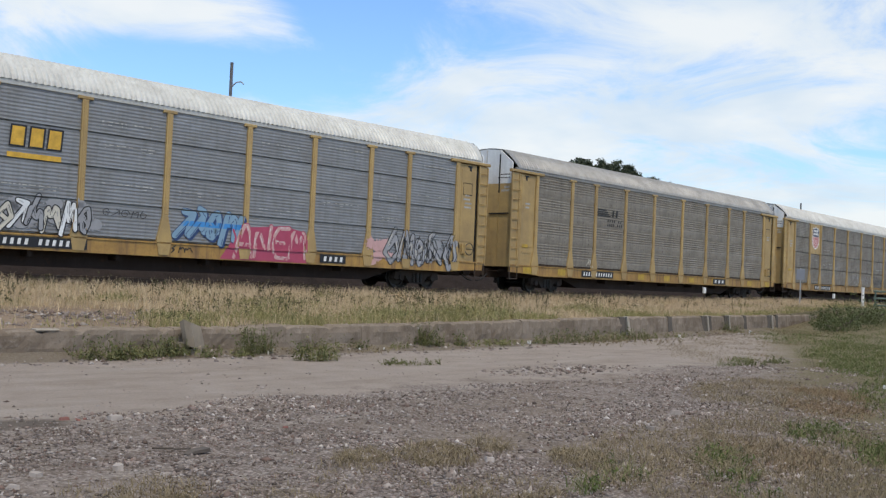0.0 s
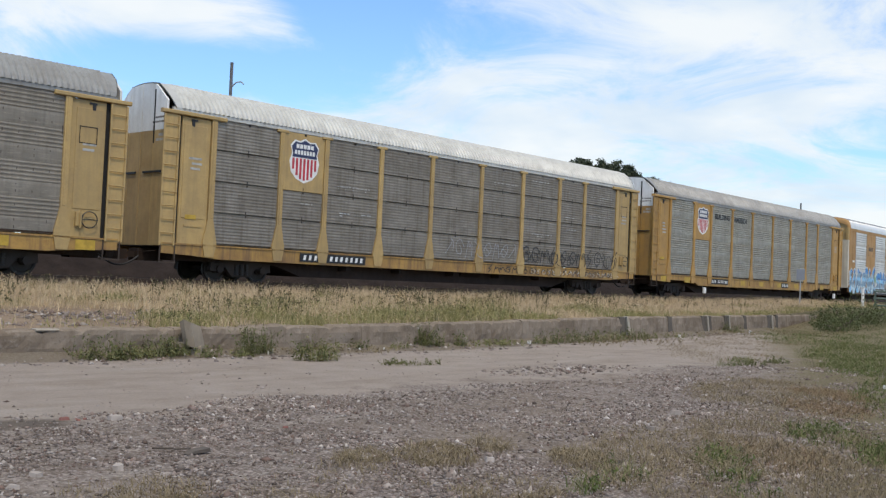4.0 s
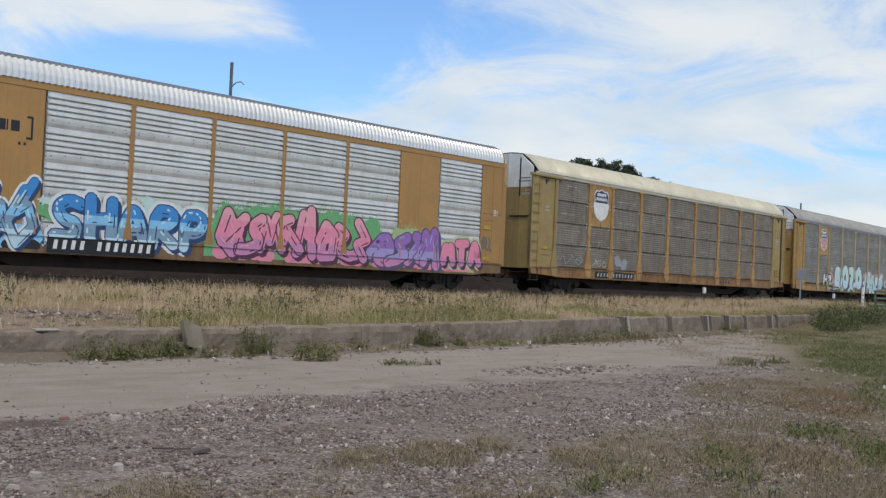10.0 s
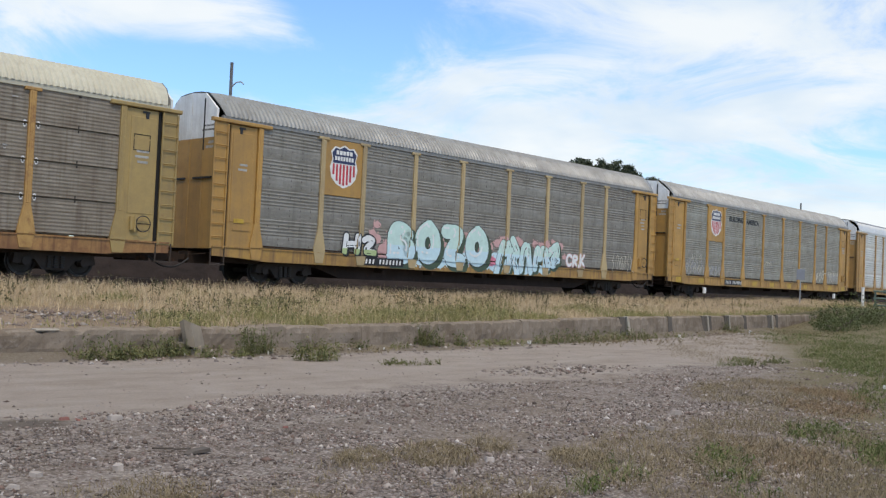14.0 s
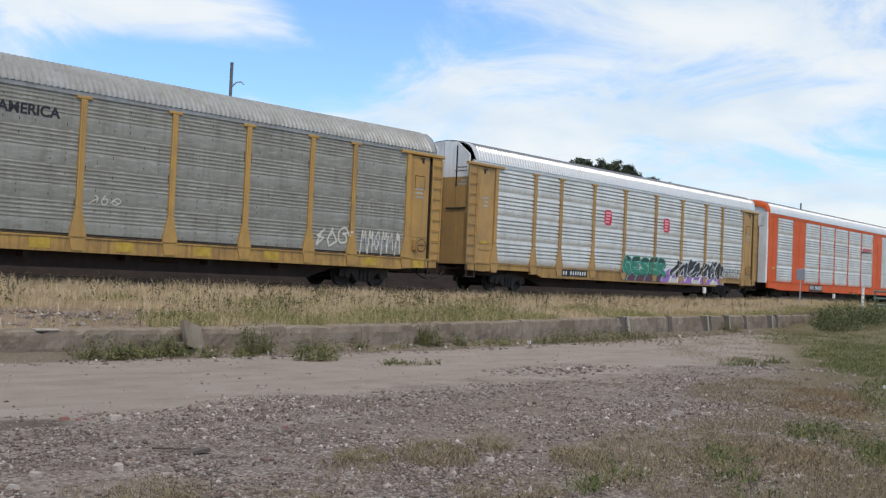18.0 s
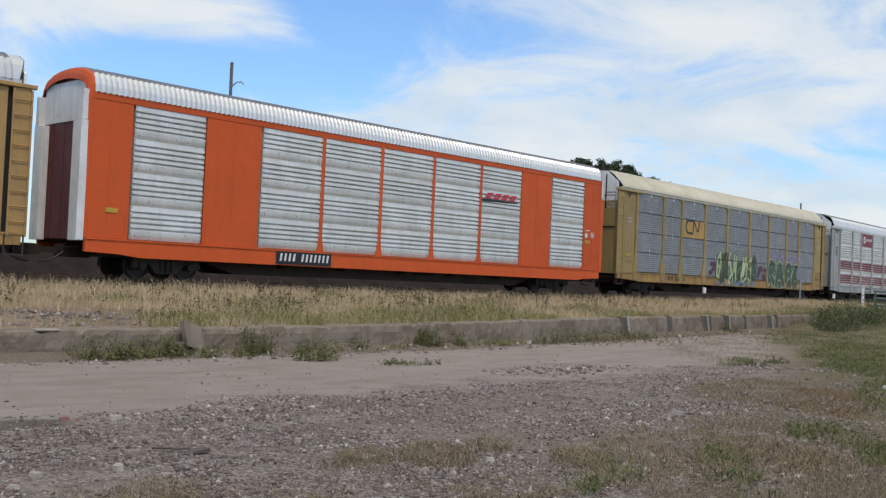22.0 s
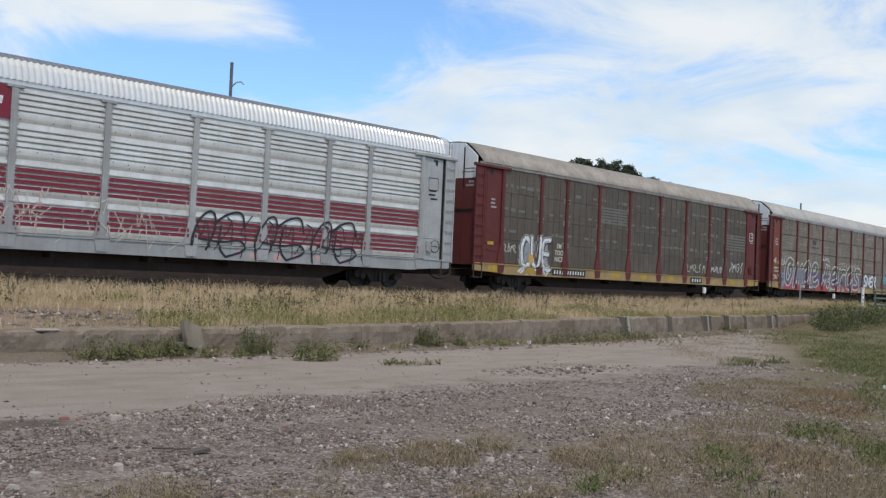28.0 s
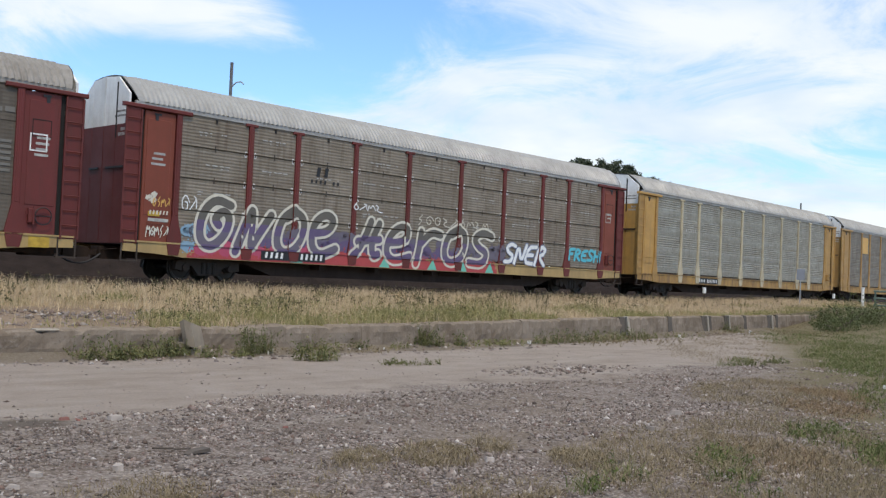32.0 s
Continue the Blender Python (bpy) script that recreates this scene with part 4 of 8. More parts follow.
def shield(car, x0, x1, stripes=True, plate_paint=None):
    """A yellow plate with a painted shield in the second bay's upper half."""
    plate = part("logo_plate", Mesh().rbox(x0, x1, -HALF - 0.02, -HALF + 0.05, PANEL_LOW + 2 * ROW_H + 0.01, PANEL_TOP, 0.01), RACK_PAINT[plate_paint] if plate_paint else car_paint(car), car, "plate with a painted shield")
    cx, w, zb, zt = (x0 + x1) / 2, 0.66, 3.62, 5.14
    y = -HALF - 0.02

    def outline(k):
        h = zt - zb
        pts = [(0, -0.02 * h), (0.28, 0.07 * h), (0.46, 0.22 * h), (0.52, 0.46 * h), (0.44, 0.66 * h), (0.50, 0.82 * h), (0.36, 0.95 * h), (0.18, 0.93 * h), (0, 1.0 * h)]
        pts = [(x * w / 0.52, z) for x, z in pts]
        full = pts + [(-x, z) for x, z in pts[-2:0:-1]]
        return [(cx + x * k, zb + h / 2 + (z - h / 2) * k) for x, z in full]

    def sheet(pts, d):
        m = Mesh()
        m.prism(pts, y - d, y + 0.001)
        return m
    logo = part("shield", sheet(outline(1.0), 0.006), WHITE_PAINT, plate)
    split = zb + (zt - zb) * 0.56
    if stripes:
        s = Mesh()
        for i in range(7):
            a = cx - w * 0.86 + w * 1.72 * (i + 0.18) / 7
            b = a + w * 1.72 / 7 * 0.58
            depth = zb + 0.07 + 0.46 * (abs((a + b) / 2 - cx) / w) ** 2.2 * (zt - zb)
            s.box(a, b, y - 0.010, y - 0.004, depth, split - 0.03)
        part("red_stripes", s, RED_PAINT, plate)
    top = [(x, z) for x, z in outline(0.92) if z > split] 
    xs = max(abs(x - cx) for x, z in top)
    top = [(cx + xs * 0.94, split)] + top + [(cx - xs * 0.94, split)]
    part("navy_field", sheet(top, 0.011), NAVY_PAINT, plate)
    t = Mesh()
    for half, z, n in ((0.40, split + 0.31, 5), (0.46, split + 0.10, 7)):
        for i in range(n):
            a = cx - half + 2 * half * i / n
            t.box(a + 0.012, a + 2 * half / n - 0.022, y - 0.015, y - 0.008, z, z + 0.145)
    part("name_bar", t, WHITE_PAINT, plate)
    return plate


PAINTS = {}


def car_paint(car):
    return PAINTS[car.name]


def rack_car(label, paint, panel, style, roof, sill=None, door_top=None, deep=False, posts=None, plates=(), rail=None, corner=None):
    """A covered auto rack: corrugated roof, nine bays of stacked panels between flared posts, open sills, two trucks."""
    car = new("autorack_car")
    PAINTS[car.name] = RACK_PAINT[paint]
    tagged(car, label, "railway car", "auto rack cars of the train")
    P, Q = RACK_PAINT[paint], PANEL[panel]
    if style == "ribbed":
        OPEN_SEAMS.add(car.name)
    running_gear(car, RACK_PAINT[sill or ("sill" if paint.startswith("yellow") else paint)], 13.45, deep=deep)
    door_top = door_top or DOOR_WHITE
    section = "angled" if roof == "galvanised" else "rack"
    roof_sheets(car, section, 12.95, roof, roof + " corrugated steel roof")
    edges = (-JAMB, *POSTS, JAMB)
    for i in range(9):
        a, b = edges[i], edges[i + 1]
        for r in range(ROWS):
            if (i, r) in plates:
                continue
            w = round(b - a - 0.14, 3)
            part("side_panel", shape(("side_panel", style, w), lambda: panel_mesh(style, w)), Q, car, at=((a + b) / 2, -HALF, PANEL_LOW + ROW_H * r))
        w = round(b - a - 0.14, 3)
        if style == "rippled":
            part("panel_foot", shape(("panel_foot", w), lambda: Mesh().prism([(-w / 2, 0.0), (w / 2, 0.0), (w / 2, 0.05), (-w / 2, 0.05)], -0.022, 0.0)), BLACK_STEEL, car, at=((a + b) / 2, -HALF, PANEL_LOW + 0.02))
        part("far_panel", shape(("far_panel", w), lambda: Mesh().box(-w / 2, w / 2, -0.05, 0.0, PANEL_LOW, PANEL_TOP)), Q, car, at=((a + b) / 2, HALF, 0))
    for x in POSTS:
        part("post", shape(("post",), post_mesh), RACK_PAINT[posts] if posts else P, car, at=(x, -HALF, 0))
        part("post", shape(("post",), post_mesh), P, car, at=(x, HALF, 0), turn=math.pi)
    for x in (-JAMB, JAMB):
        part("jamb_post", shape(("post",), post_mesh), P, car, at=(x, -HALF, 0))
    for y, t in ((-HALF, 0.0), (HALF, math.pi)):
        part("top_rail", shape(("top_rail",), lambda: Mesh().rbox(-13.2, 13.2, -0.035, 0.08, PANEL_TOP, 5.46, 0.015)), ROOF[roof] if rail is None else RACK_PAINT[rail], car, at=(0, y, 0), turn=t)
    for s in (-1, 1):
        for side in (-1, 1):
            end_corner(car, s, P, side, detail=side < 0, sheet=RACK_PAINT[corner] if corner else P)
        end_door(car, s, P, door_top or P)
        roof_hood(car, s, ROOF[roof], section)
    CARS.append(car)
    return car


def box_car(label, paint, roof, end_trim, sill=None, leaf=0.10):
    """A newer covered auto rack with smooth painted sheets between the panel bays and rounded ends."""
    car = new("autorack_car")
    tagged(car, label, "railway car", "auto rack cars of the train")
    P, Q = RACK_PAINT[paint], PANEL["galvanised"]
    PAINTS[car.name] = P
    end = 13.12
    running_gear(car, RACK_PAINT[sill or paint], end, low=0.72)
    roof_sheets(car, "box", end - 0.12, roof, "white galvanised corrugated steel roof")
    bays = ((-11.72, -9.13), (-6.98, -4.27), (-4.27, -1.42), (-1.42, 1.42), (1.42, 4.27), (4.27, 6.98), (9.13, 11.72))
    for a, b in bays:
        for r in range(ROWS):
            w = round(b - a - 0.12, 3)
            part("side_panel", shape(("side_panel", "slotted", w), lambda: panel_mesh("slotted", w)), Q, car, at=((a + b) / 2, -HALF, PANEL_LOW + ROW_H * r))
        w = round(b - a - 0.12, 3)
        part("far_panel", shape(("far_panel", w), lambda: Mesh().box(-w / 2, w / 2, -0.05, 0.0, PANEL_LOW, PANEL_TOP)), Q, car, at=((a + b) / 2, HALF, 0))
    for a, b in ((-end, -11.72), (-9.13, -6.98), (6.98, 9.13), (11.72, end)):
        for y, t in ((-HALF, 0), (HALF, math.pi)):
            c = (a + b) / 2
            w = round(b - a, 3)

            def sheet():
                m = Mesh().rbox(-w / 2, w / 2, -0.004, 0.06, SILL_TOP, 5.36, 0.012)
                m.box(-0.012, 0.012, -0.012, 0.0, SILL_TOP + 0.4, 5.3)
                m.prism([(-w / 2 + 0.10, SILL_TOP), (-w / 2 + 0.16, SILL_TOP), (-w / 2 + 0.12, SILL_TOP + 0.75), (-w / 2 + 0.08, SILL_TOP + 0.75)], -0.02, 0.0)
                m.prism([(w / 2 - 0.16, SILL_TOP), (w / 2 - 0.10, SILL_TOP), (w / 2 - 0.08, SILL_TOP + 0.75), (w / 2 - 0.12, SILL_TOP + 0.75)], -0.02, 0.0)
                return m
            part("side_sheet", shape(("side_sheet", w), sheet), P, car, at=(c, y, 0), turn=t)
    for x in (-4.27, -1.42, 1.42, 4.27):
        for y, t in ((-HALF, 0), (HALF, math.pi)):
            part("slim_post", shape(("slim_post",), lambda: Mesh().rbox(-0.075, 0.075, -0.03, 0.06, SILL_TOP, 5.34).prism([(-0.16, SILL_TOP), (0.16, SILL_TOP), (0.075, SILL_TOP + 0.5), (-0.075, SILL_TOP + 0.5)], -0.034, 0.04)), P, car, at=(x, y, 0), turn=t)
    for y, t in ((-HALF, 0), (HALF, math.pi)):
        part("top_rail", shape(("box_rail",), lambda: Mesh().rbox(-end + 0.02, end - 0.02, -0.02, 0.08, 5.30, 5.52, 0.015)), P, car, at=(0, y, 0), turn=t)
    for s in (-1, 1):
        # rounded end hood
        sec = [(-1.52, 1.2), (-1.525, 3.0)] + roof_section("box")
        sec = sec + [(-y, z) for y, z in sec[-2::-1]]
        m = Mesh()
        steps = ((0.0, 1.0), (0.10, 0.992), (0.17, 0.965), (0.20, 0.93))
        for (d, k), (d2, k2) in zip(steps, steps[1:]):
            for (y, z), (y2, z2) in zip(sec, sec[1:]):
                g = lambda yy, zz, dd, kk: (s * (end - 0.12 + dd), yy * kk, 1.2 + (zz - 1.2) * kk + 0.01)
                m.poly([g(y, z, d, k), g(y, z, d2, k2), g(y2, z2, d2, k2), g(y2, z2, d, k)][::-s])
        part("end_hood", m, P, car)
        for a, b in ((-1.38, -0.70), (-0.66, -0.02), (0.02, 0.66), (0.70, 1.38)):
            door = part("end_door", shape(("box_door", s, a), lambda: Mesh().box(min(s * 13.02, s * 13.10), max(s * 13.02, s * 13.10), a, b, 1.2, 5.9 if abs(a + b) > 1.6 else 6.2)), end_trim[0], car)
        wide = leaf if s < 0 else 0.10      # the folded door leaf behind the column
        for y in (-1.40, 1.40):
            part("corner_column", shape(("corner_column", s, wide, y), lambda: Mesh().rbox(min(s * 13.10, s * 13.34), max(s * 13.10, s * 13.34), -0.10 if y < 0 else -wide, wide if y < 0 else 0.10, 1.15, 4.65, 0.02)), end_trim[3 if s > 0 else 1], door, at=(0, y, 0))
            part("column_head", shape(("column_head", s), lambda: Mesh().rbox(min(s * 13.10, s * 13.32), max(s * 13.10, s * 13.32), -0.09, 0.09, 4.66, 5.55, 0.02)), end_trim[2], door, at=(0, y, 0))
        part("door_peak", Mesh().box(min(s * 13.10, s * 13.13), max(s * 13.10, s * 13.13), -1.3, 1.3, 4.7, 5.9), end_trim[2], door)
    CARS.append(car)
    return car


def number_board(car, kind, x, width, seed, patch=True, z=0.91, h=0.17, count=12, material=None):
    """The car's stencilled mark and number on the sill, as plain bars on a black patch."""
    label = "black patch with white stencilled bars" if patch else "stencilled bars on the sill"
    if patch:
        b = paint("number_board", [rect(x, x + width, 0.88, 1.17)] if kind == "rack" else [rect(x, x + width, 0.76, 1.20)], BLACK_PAINT, car, kind, 12, label)
        bars(b, kind, x + 0.1, x + width - 0.1, z + (0.03 if kind == "rack" else -0.04), h if kind == "rack" else 0.26, count, material or WHITE_PAINT, "stencil_bar", 13, seed)
    else:
        bars(car, kind, x + 0.1, x + width - 0.1, z + 0.03, h, count, material or WHITE_PAINT, "number_board", 9, seed)


# ---- the train ----
def mark_frame(car, kind, x0, x1, z0, z1, material, layer=9, width=0.05, name="stencil_frame"):
    polys = [rect(x0, x1, z0, z0 + width), rect(x0, x1, z1 - width, z1), rect(x0, x0 + width, z0 + width, z1 - width), rect(x1 - width, x1, z0 + width, z1 - width)]
    return paint(name, polys, material, car, kind, layer)


def corner_notes(car, seed, color=None):
    """Small stencilled notices on the corner panels, too small to read."""
    rnd = random.Random(seed)
    for x in (-12.35, 12.32):
        polys = []
        for i in range(rnd.randint(2, 4)):
            z = 3.9 - 0.16 * i
            polys.append(rect(x - rnd.uniform(0.12, 0.26), x + rnd.uniform(0.12, 0.26), z, z + 0.07))
        paint("notice", polys, color or GREY_MARK, car, "rack", 12)
    mark_frame(car, "rack", 12.05, 12.6, 3.95, 4.45, color or SLOT_DARK, 12, 0.025)
    part("warning_plate", Mesh().rbox(-12.62, -12.22, -HALF - 0.03, -HALF - 0.015, 2.02, 2.16, 0.004), SAFETY_YELLOW, car)


def sill_patches(car, seed, color):
    """Fresher reflective strips along the sill."""
    rnd = random.Random(seed)
    for x in (-12.2, -9.6, -2.6, 0.0, 2.7, 5.4, 9.9, 12.4):
        paint("reflector_strip", [rect(x - 0.30, x + 0.30, 0.88, 1.17)], color, car, "rack", 7)


def faded_notes(car, seed, density=0.5, kind="rack"):
    """Rows of worn stencil dashes on the panels, past reading."""
    rnd = random.Random(seed)
    edges = (-JAMB, *POSTS, JAMB)
    polys = []
    for i in range(9):
        for r in range(1, 4):
            if rnd.random() > density:
                continue
            a, b = edges[i] + 0.35, edges[i + 1] - 0.35
            z = PANEL_LOW + ROW_H * r + rnd.uniform(0.25, 0.75)
            x = a + rnd.uniform(0, 0.4)
            while x < b - 0.2:
                w = rnd.uniform(0.06, 0.22)
                if rnd.random() < 0.75:
                    polys.append(rect(x, x + w, z, z + 0.035))
                    if rnd.random() < 0.4:
                        polys.append(rect(x + 0.03, x + w * 0.8, z - 0.09, z - 0.06))
                x += w + rnd.uniform(0.03, 0.10)
    tagged(paint("worn_stencil", polys, GREY_MARK, car, kind, 1), kind="stuff")


def scratches(car, x0, x1, z0, z1, count, seed, color, label=""):
    """Thin straight sprayed strokes crossing at all angles."""
    rnd = random.Random(seed)
    polys = []
    for _ in range(count):
        x, z, a, ln = rnd.uniform(x0, x1), rnd.uniform(z0, z1), rnd.uniform(0.3, 2.8), rnd.uniform(0.25, 0.9)
        polys += stroke([(x, z), (x + ln * math.cos(a) * 0.6, min(z1 + 0.2, z + ln * math.sin(a)))], 0.026, 4)
    return tagged(paint("scratched_paint", polys, SPRAY[color], car, "rack", 6, label), kind="stuff")


def rivets(car, seed):
    """Dark rivet stains in columns on the flat bands, and dark clips beside the posts."""
    rnd = random.Random(seed)
    edges = (-JAMB, *POSTS, JAMB)
    polys = []
    for i in range(9):
        a, b = edges[i], edges[i + 1]
        k = max(3, round((b - a) / 0.48))
        for r in range(ROWS):
            z = PANEL_LOW + ROW_H * r
            for j in range(1, k):
                x = a + (b - a) * j / k
                for d in (0.10, 0.30, 0.72):
                    if rnd.random() < 0.6:
                        h = rnd.uniform(0.03, 0.09)
                        polys.append(rect(x - 0.012, x + 0.012, z + d, z + d + h))
            if r and rnd.random() < 0.8:
                for x in (a + 0.125, b - 0.155):
                    if rnd.random() < 0.7:
                        polys.append(rect(x, x + 0.03, z - rnd.uniform(0.05, 0.25), z + rnd.uniform(0.02, 0.12)))
    tagged(paint("rivet_stain", polys, STAIN, car, "rack", 0), kind="stuff")


def edge_bolts(car, kind, seed):
    """Bolt heads down both edges of every silver panel, and dark dots on its flat bands."""
    rnd = random.Random(seed)
    bays = ((-11.72, -9.13), (-6.98, -4.27), (-4.27, -1.42), (-1.42, 1.42), (1.42, 4.27), (4.27, 6.98), (9.13, 11.72)) if kind == "box" else tuple(zip((-JAMB, *POSTS), (*POSTS, JAMB)))
    inset = 0.085 if kind == "box" else 0.135
    heads, dots = [], []
    for a, b in bays:
        for i in range(36):
            z = PANEL_LOW + 0.06 + (PANEL_TOP - PANEL_LOW - 0.1) * i / 35
            for x in (a + inset, b - inset):
                if z > 1.75 or kind == "box":
                    heads.append(rect(x - 0.018, x + 0.018, z - 0.02, z + 0.02))
        for r in range(ROWS):
            for d in (0.12, 0.22):
                for j in range(6):
                    if rnd.random() < 0.55:
                        x = a + (b - a) * (j + 0.5 + rnd.uniform(-0.08, 0.08)) / 6
                        z = PANEL_LOW + ROW_H * r + d + rnd.uniform(-0.03, 0.03)
                        dots.append(rect(x - 0.012, x + 0.012, z - 0.03, z + 0.012))
    tagged(paint("bolt_head", heads, GREY_MARK, car, kind, 0), kind="stuff")
    tagged(paint("rivet_stain", dots, STAIN, car, kind, 0), kind="stuff")


def tabs(car, seed, rows=(1, 2, 3), material=None):
    """Small white clips where the panels meet the posts."""
    rings, holes = [], []
    for p in POSTS:
        for r in rows:
            z = PANEL_LOW + ROW_H * r
            for d in (-0.19, 0.19):
                rings.append([(p + d + 0.055 * math.cos(k * 0.785), z + 0.11 * math.sin(k * 0.785)) for k in range(8)])
                holes.append(rect(p + d - 0.03, p + d + 0.03, z - 0.06, z + 0.06))
    ob = tagged(paint("panel_clip", rings, material or WHITE_PAINT, car, "rack", 3), kind="stuff")
    tagged(paint("clip_hole", holes, SLOT_DARK, ob, "rack", 5), kind="stuff")


def head_clips(car, material, drop=0.16, seams=True):
    """Small clips at the middle of each panel's head, and nicks on the seams below."""
    polys = []
    for a, b in zip((-JAMB, *POSTS), (*POSTS, JAMB)):
        x = (a + b) / 2
        polys.append(rect(x - 0.045, x + 0.045, PANEL_TOP - drop, PANEL_TOP - 0.01))
        if seams:
            for r in (1, 2, 3):
                z = PANEL_LOW + ROW_H * r
                polys.append(rect(x - 0.02, x + 0.02, z + 0.048, z + 0.13))
                polys.append(rect(x - 0.025, x + 0.025, z - 0.07, z - 0.006))
    tagged(paint("head_clip", polys, material, car, "rack", 2), kind="stuff")


def build_train():
    c = rack_car("faded yellow auto rack car, grey panels, white roof, graffiti", "yellow_old", "grey_blue", "ribbed", "white")
    for x in (-6.42, -5.88, -5.36):
        d = paint("logo_block", [[(x, 3.62), (x + 0.46, 3.62), (x + 0.50, 4.24), (x + 0.04, 4.24)]], BLACK_PAINT, c, "rack", 2)
        paint("block_face", [[(x + 0.05, 3.67), (x + 0.41, 3.67), (x + 0.44, 4.19), (x + 0.09, 4.19)]], LOGO_YELLOW, d, "rack", 3)
    paint("logo_bar", [rect(-6.45, -4.9, 3.32, 3.47)], LOGO_YELLOW, c, "rack", 3)
    blobs(c, "rack", -9.2, -3.6, 1.30, 2.30, 40, 11, "grey", 0.30, label="grey sprayed ground coat")
    piece(c, "rack", -9.2, -3.9, 1.28, 2.28, 11, 12, ["white", "grey", "cream"], "black", None, "grey", 0.24, base=2, rim=1.6)
    scribble(c, "rack", -3.6, -2.1, 1.9, 2.15, 5, 18, "black", 0.02)
    piece(c, "rack", -1.15, 1.05, 1.30, 2.42, 4, 13, "steel", "navy", None, "steel", 0.36, drop="navy", rim=1.2, bands=(("steel", 0.45), ("blue", 0.6), ("steel", 1.0)))
    paint("spray_patch", [[(0.55, 0.83), (4.15, 0.83), (3.95, 1.9), (3.1, 2.05), (2.0, 1.95), (1.35, 1.9)]], SPRAY["rose"], c, "rack", 1, "crimson sprayed ground coat")
    word(c, "rack", "ANEM", 1.05, 4.05, 0.86, 2.12, (("salmon", 1.0),), "rose", 15, None, "white", 0.17, base=3, rim=1.5)
    scribble(c, "rack", 1.0, 4.0, 0.9, 1.9, 10, 19, "rose", 0.07, layer=9)
    blobs(c, "rack", 6.9, 8.3, 0.84, 1.9, 10, 16, "salmon", 0.32)
    blobs(c, "rack", 8.4, 11.8, 1.0, 2.2, 26, 20, "grey", 0.26)
    piece(c, "rack", 7.8, 11.7, 0.90, 2.35, 5, 17, "grey", "black", None, "cream", 0.22, base=2, rim=1.4)
    scribble(c, "rack", 8.6, 12.0, 1.0, 2.1, 9, 27, "black", 0.035, layer=10)
    scribble(c, "rack", -1.3, -0.5, 0.95, 1.16, 3, 28, "black", 0.03)
    number_board(c, "rack", -6.6, 2.6, 1)
    number_board(c, "rack", 4.7, 1.2, 2, count=4)
    corner_notes(c, 3)
    faded_notes(c, 201, 0.6)

    c = rack_car("weathered yellow auto rack car with dirty rippled grey panels", "yellow_old", "grey_warm", "rippled", "grey")
    for k in range(4):
        paint("logo_bar", [rect(-6.85, -5.65 - 0.12 * k, 3.86 + 0.09 * k, 3.91 + 0.09 * k)], BLACK_PAINT, c, "rack", 2)
    bars(c, "rack", -5.6, -4.95, 3.86, 0.34, 2, BLACK_PAINT, "logo_block", 2)
    bars(c, "rack", -5.95, -4.6, 3.60, 0.13, 7, BLACK_PAINT, "name_bar", 2)
    bars(c, "rack", -5.95, -4.55, 3.40, 0.13, 8, BLACK_PAINT, "name_bar", 2)
    rivets(c, 38)
    number_board(c, "rack", -8.0, 2.75, 4)
    scribble(c, "rack", -7.6, -7.1, 1.35, 1.75, 2, 5, "cream")
    number_board(c, "rack", 5.2, 1.5, 6, count=3)
    sill_patches(c, 7, SAFETY_YELLOW)
    corner_notes(c, 8)

    c = rack_car("yellow auto rack car, dark panels, shield plate, white roof", "yellow_old", "grey_brown", "ribbed", "white", plates=((1, 2), (1, 3)))
    shield(c, -8.85, -7.07)
    scribble(c, "rack", 4.3, 11.9, 1.30, 2.15, 11, 21, "black", 0.04, label="loose black scrawled tags")
    scribble(c, "rack", 4.4, 11.8, 1.28, 2.0, 16, 27, "black", 0.026)
    scribble(c, "rack", 2.0, 11.8, 0.86, 1.15, 24, 28, "black", 0.04)
    scribble(c, "rack", 5.0, 12.0, 0.88, 1.12, 18, 22, "cream", 0.022)
    scribble(c, "rack", -0.6, 4.0, 1.4, 2.2, 8, 23, "grey", 0.03)
    number_board(c, "rack", -8.0, 3.1, 24)
    corner_notes(c, 25)
    head_clips(c, SLOT_DARK, 0.08)
    faded_notes(c, 202, 0.35)

    c = rack_car("bright yellow auto rack car with rippled grey panels and shield", "yellow_fresh", "grey_green", "rippled", "grey", door_top=DOOR_WHITE, deep=True, plates=((1, 2), (1, 3)))
    shield(c, -8.85, -7.07)
    lettering("BUILDING", 0.42, BLACK_PAINT, c, (-5.55, -HALF - 0.014, 4.71), "slogan_word", 0.012, "black painted slogan word")
    lettering("AMERICA", 0.42, BLACK_PAINT, c, (-3.15, -HALF - 0.014, 4.69), "slogan_word", 0.012, "black painted slogan word")
    rivets(c, 38)
    number_board(c, "rack", -7.0, 2.4, 31)
    number_board(c, "rack", 3.0, 1.2, 32, count=4)
    sill_patches(c, 33, SAFETY_YELLOW)
    corner_notes(c, 34)

    c = box_car("tan auto rack car, silver panels, blue and pink graffiti", "tan", "galvanised", (DIRTY_DOOR, DOOR_CREAM, RACK_PAINT["yellow_old"], RACK_PAINT["tan"]), "tan_sill", leaf=0.42)
